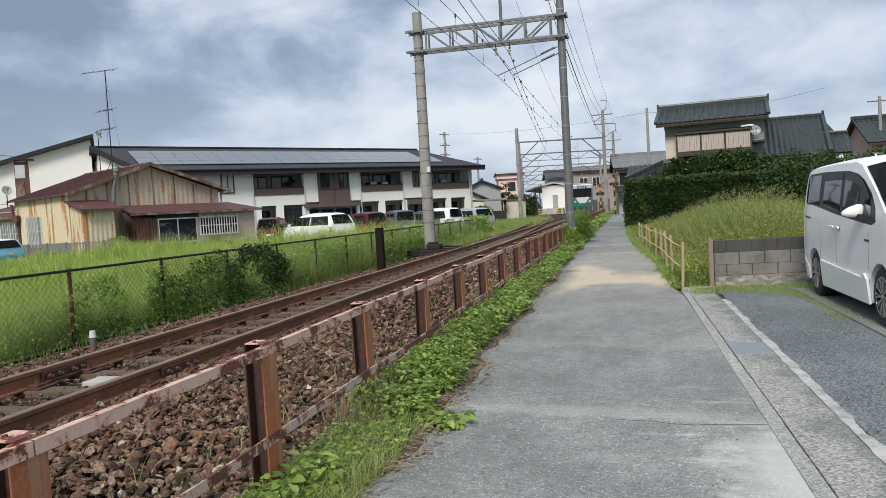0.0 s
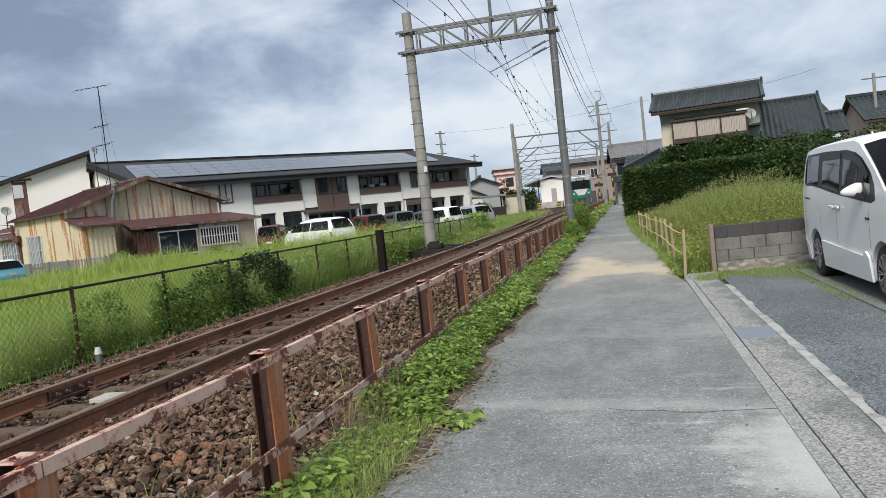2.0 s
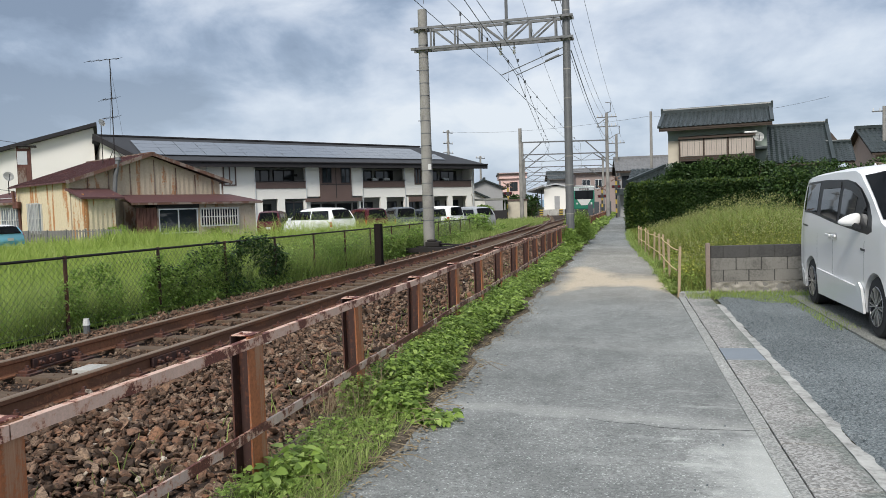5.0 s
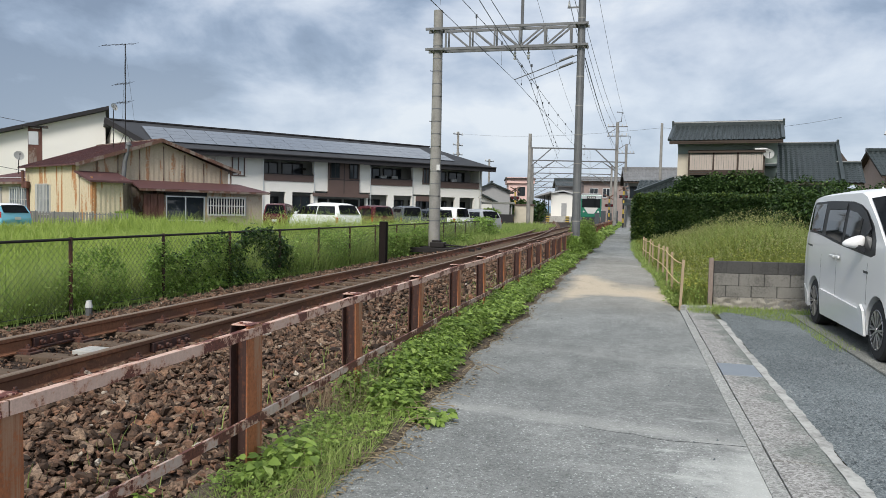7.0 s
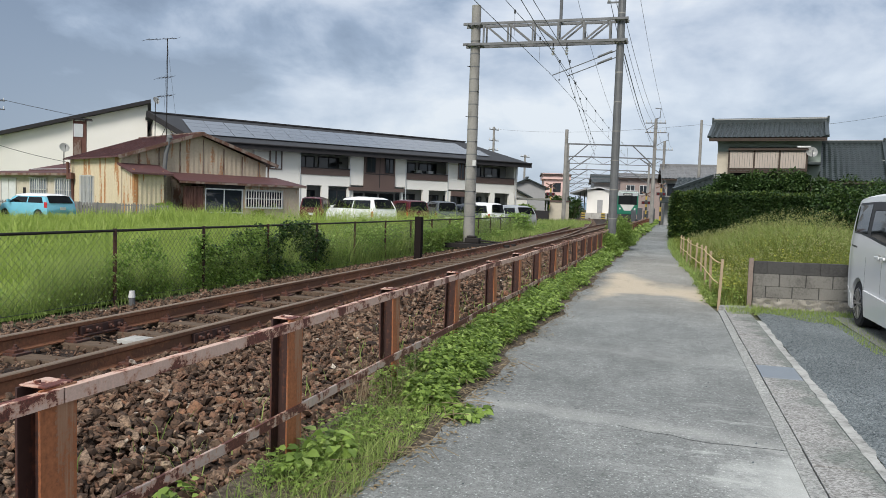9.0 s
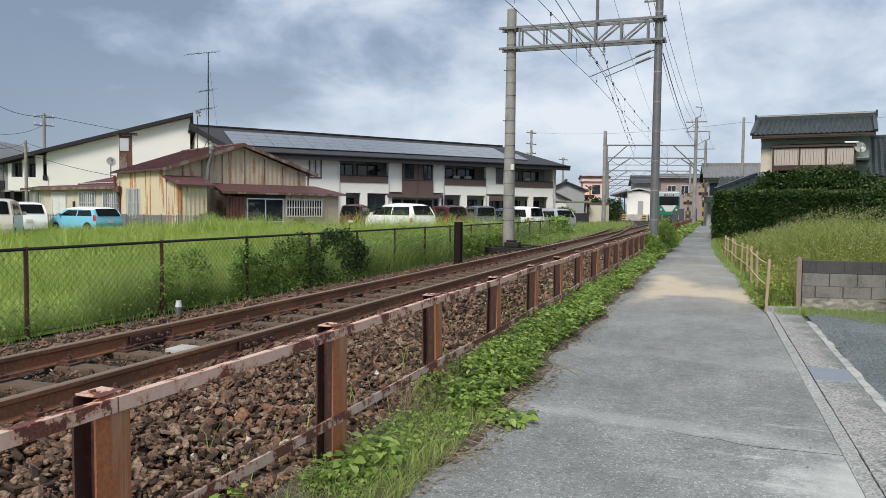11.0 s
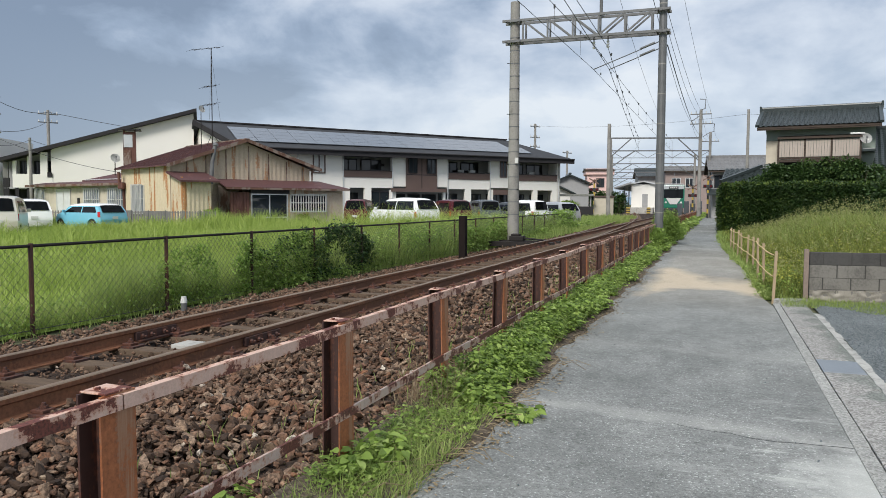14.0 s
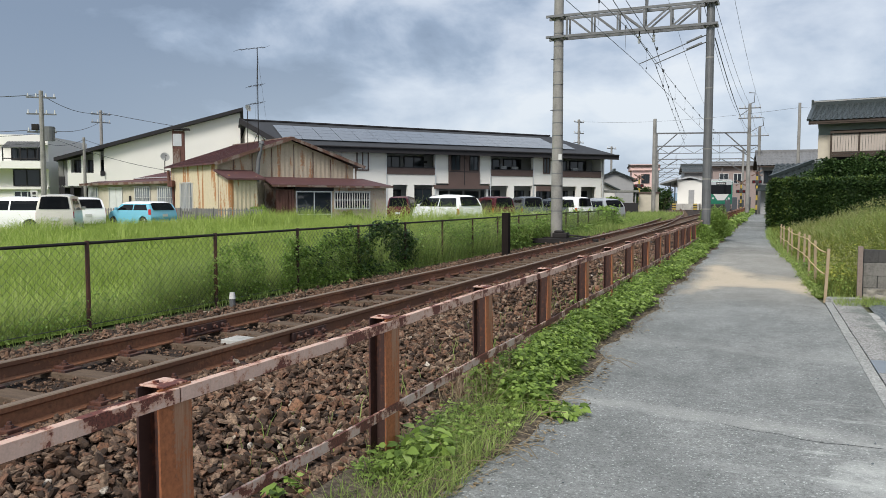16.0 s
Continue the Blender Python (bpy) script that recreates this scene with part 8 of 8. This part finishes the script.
# ragged weeds creeping over the path's edge
yw = RNG.uniform(13.0, 42, 5200)
xw = np.array([path_right(v) for v in yw]) + np.abs(RNG.normal(size=5200)) * 0.22 - 0.03 - 0.16 * np.clip(lumps(yw, yw * 0.2, 1.6, 71), 0, 1)
stuff("edge_weeds", [blades(np.stack([xw, yw, np.zeros(5200)], 1), RNG.uniform(0.05, 0.26, 5200), RNG.uniform(0.006, 0.014, 5200), 0.6, 0.9),
                     plants(xw[:420], yw[:420], np.zeros(420), RNG.uniform(0.04, 0.16, 420), 12, 0.05, 0.1)], "grassdark", "ragged low weeds along the edge of the path", "weeds")
stuff("lot_grass", [grass(5200, 1.3, 2.95, 11.6, 12.95, 0.015, 0.07, 0.006, 0.9, 60, 0.0, lambda a, b: lumps(a, b, 2.5, 64) + (b - 12.2) * 1.2 > -0.15), grass(900, 2.25, 2.55, 9.2, 12, 0.02, 0.07, 0.006, 0.5, 61, 0.0), grass(500, 0.9, 1.4, 12.0, 12.9, 0.04, 0.16, 0.006, 0.5, 62, 0.0)], "grassdark", "short grass patch on the gravel before the wall", "grass")
bm = bmesh.new()
for q in ((0.3, 13.1), (16, 14.5), (16, 42), (0.1, 42)):
    bm.verts.new((*q, -0.035))
bm.faces.new(bm.verts[:])
solo("meadow_soil", bm, "meadowfloor", "green ground under the meadow", "ground", kind="structure")


# clipped hedge
def hedge(name, x0, x1, y0, y1, h, n, size, material, label, seed):
    r = np.random.default_rng(seed)
    hd = thing(name, label, "hedge")
    bm = bmesh.new()
    bmesh.ops.create_cube(bm, size=1)
    bmesh.ops.subdivide_edges(bm, edges=bm.edges[:], cuts=7, use_grid_fill=True)
    for v in bm.verts:
        x, y, z = x0 + (v.co.x + 0.5) * (x1 - x0), y0 + (v.co.y + 0.5) * (y1 - y0), (v.co.z + 0.5) * h
        o = 0.12 * noise.noise((x * 0.8, y * 0.8, z * 0.8))
        s = 0.93
        v.co = ((x - (x0 + x1) / 2) * s + (x0 + x1) / 2 + o, (y - (y0 + y1) / 2) * s + (y0 + y1) / 2 + o, z * 0.96 + o * 0.5)
    part("core", bm, "hedge", hd)
    face = r.choice(4, n, p=[0.5, 0.22, 0.2, 0.08])
    u, w = r.uniform(0, 1, n), r.uniform(0, 1, n)
    px = np.where(face == 0, x0 + u * (x1 - x0), np.where(face == 1, x0, np.where(face == 2, x0 + u * (x1 - x0), x1)))
    py = np.where(face == 0, y0, np.where(face == 1, y0 + u * (y1 - y0), np.where(face == 2, y0 + w * (y1 - y0), y0 + u * (y1 - y0))))
    pz = np.where(face == 2, h, w * h)
    nr = np.stack([np.where(face == 1, -1.0, np.where(face == 3, 1.0, 0)), np.where(face == 0, -1.0, 0), np.where(face == 2, 1.0, 0.0)], 1)
    bumpy = 0.10 * lumps(px * 1.4 + pz, py * 1.4 + pz * 1.7, 1.6, seed) + r.normal(size=n) * 0.06
    pos = np.stack([px, py, pz], 1) + nr * bumpy[:, None]
    # lighter leaves paint the sunlit top; the left end is yellow-green too
    young_lit = ((face == 2) & (r.uniform(size=n) < 0.6)) | ((px < x0 + 0.9) & (r.uniform(size=n) < 0.45))
    for sel, mt in ((~young_lit, material), (young_lit, "hedgetop")):
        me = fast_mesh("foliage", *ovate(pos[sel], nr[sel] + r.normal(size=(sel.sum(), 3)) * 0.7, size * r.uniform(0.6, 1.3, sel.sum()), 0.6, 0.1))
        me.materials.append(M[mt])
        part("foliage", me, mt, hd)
    return hd


hedge("hedge", 0.2, 8.2, 41.0, 43.2, 2.5, 30000, 0.12, "hedge", "tall dark clipped hedge beside the path", 5)
hedge("hedge", 0.15, 1.2, 43.2, 58.0, 2.4, 12000, 0.14, "hedge", "clipped hedge running along the path", 6)
tr_ = [(3.0, 45.6, 2.85, 1.6, 1.2, 1.0, 6500), (5.1, 45.4, 2.95, 1.7, 1.2, 1.15, 7500), (7.0, 45.0, 3.1, 1.5, 1.2, 1.0, 6000)]
for i, (a, b, c, d, e, f, n) in enumerate(tr_):
    bush("garden_tree", a, b, c, d, e, f, n, 0.15, "tree", "leafy garden tree behind the clipped hedge", "tree", 30 + i)
bush("garden_tree", 8.0, 39.2, 1.8, 1.7, 1.4, 1.75, 11000, 0.14, "tree", "dark broadleaf tree at the end of the hedge", "tree", 41)
bush("garden_tree", 10.2, 40.4, 1.9, 1.6, 1.4, 1.7, 8500, 0.15, "tree", "dark broadleaf tree behind the meadow", "tree", 42)
bush("garden_tree", 12.6, 41.5, 1.7, 1.9, 1.4, 1.6, 7000, 0.16, "tree", "broad dark shrub behind the parked van", "tree", 43)
bush("garden_tree", 15.6, 46.0, 2.4, 2.0, 1.6, 2.2, 7000, 0.18, "tree", "round green tree beside the beige house", "tree", 44)
bush("wall_shrub", -27.6, 36.3, 0.7, 0.55, 0.6, 0.85, 2600, 0.10, "vine", "small green shrub against the iron house", "bush", 45)
bush("wall_shrub", -23.6, 40.2, 0.5, 0.9, 0.5, 0.6, 1800, 0.10, "meadow", "dry shrub under the barred window", "bush", 46)
for i, (a, b, c, r1, h1) in enumerate(((-16.2, 96, 2.0, 2.0, 2.1), (-14.4, 99, 1.8, 1.5, 1.8), (-15.0, 78.5, 1.1, 1.6, 1.0), (-17.5, 76, 1.4, 1.5, 1.3), (-19.5, 74, 2.6, 1.2, 1.8), (-13.6, 112, 1.6, 1.8, 1.8), (-15.5, 126, 1.8, 2.0, 2.0))):
    bush("distant_tree", a, b, c, r1, r1, h1, 2600, 0.26, "tree" if i != 2 else "weed", "dark green tree beyond the railway", "tree", 60 + i)
bush("distant_tree", -7.0, 150, 5.5, 2.5, 2.5, 2.6, 2600, 0.4, "tree", "tree behind the station", "tree", 70)
x, y = scatter(700, -9.0, -7.0, 27.5, 46)
m = RNG.uniform(size=700) < 0.6
stuff("bank_weeds", [plants(x[m], y[m], np.zeros(m.sum()), RNG.uniform(0.2, 0.6, m.sum()), 20, 0.1, 0.2), strip(160, 80, 110, 0.2, 0.4, 12, 0.25, 0.3)], "weed", "leafy weeds on the railway bank", "weeds")

# far blue hills behind the station
bm = bmesh.new()
prev = None
for i in range(61):
    a = radians(-34 + i * 1.2)
    d = 1800
    h = 28 + 26 * noise.noise((i * 0.13, 4.2, 0)) + 10 * noise.noise((i * 0.5, 1.2, 0))
    cur = (bm.verts.new((d * math.sin(a), d * math.cos(a), -5)), bm.verts.new((d * math.sin(a), d * math.cos(a), max(6, h))))
    if prev:
        bm.faces.new((prev[0], cur[0], cur[1], prev[1]))
    prev = cur
M["hills"] = plain("hazy_hills", (0.22, 0.32, 0.42), 0.95, 0, 0.1, 0.004, 0.02, 0)
solo("backdrop", bm, "hills", "low hazy blue hills on the horizon", "hills", kind="structure")
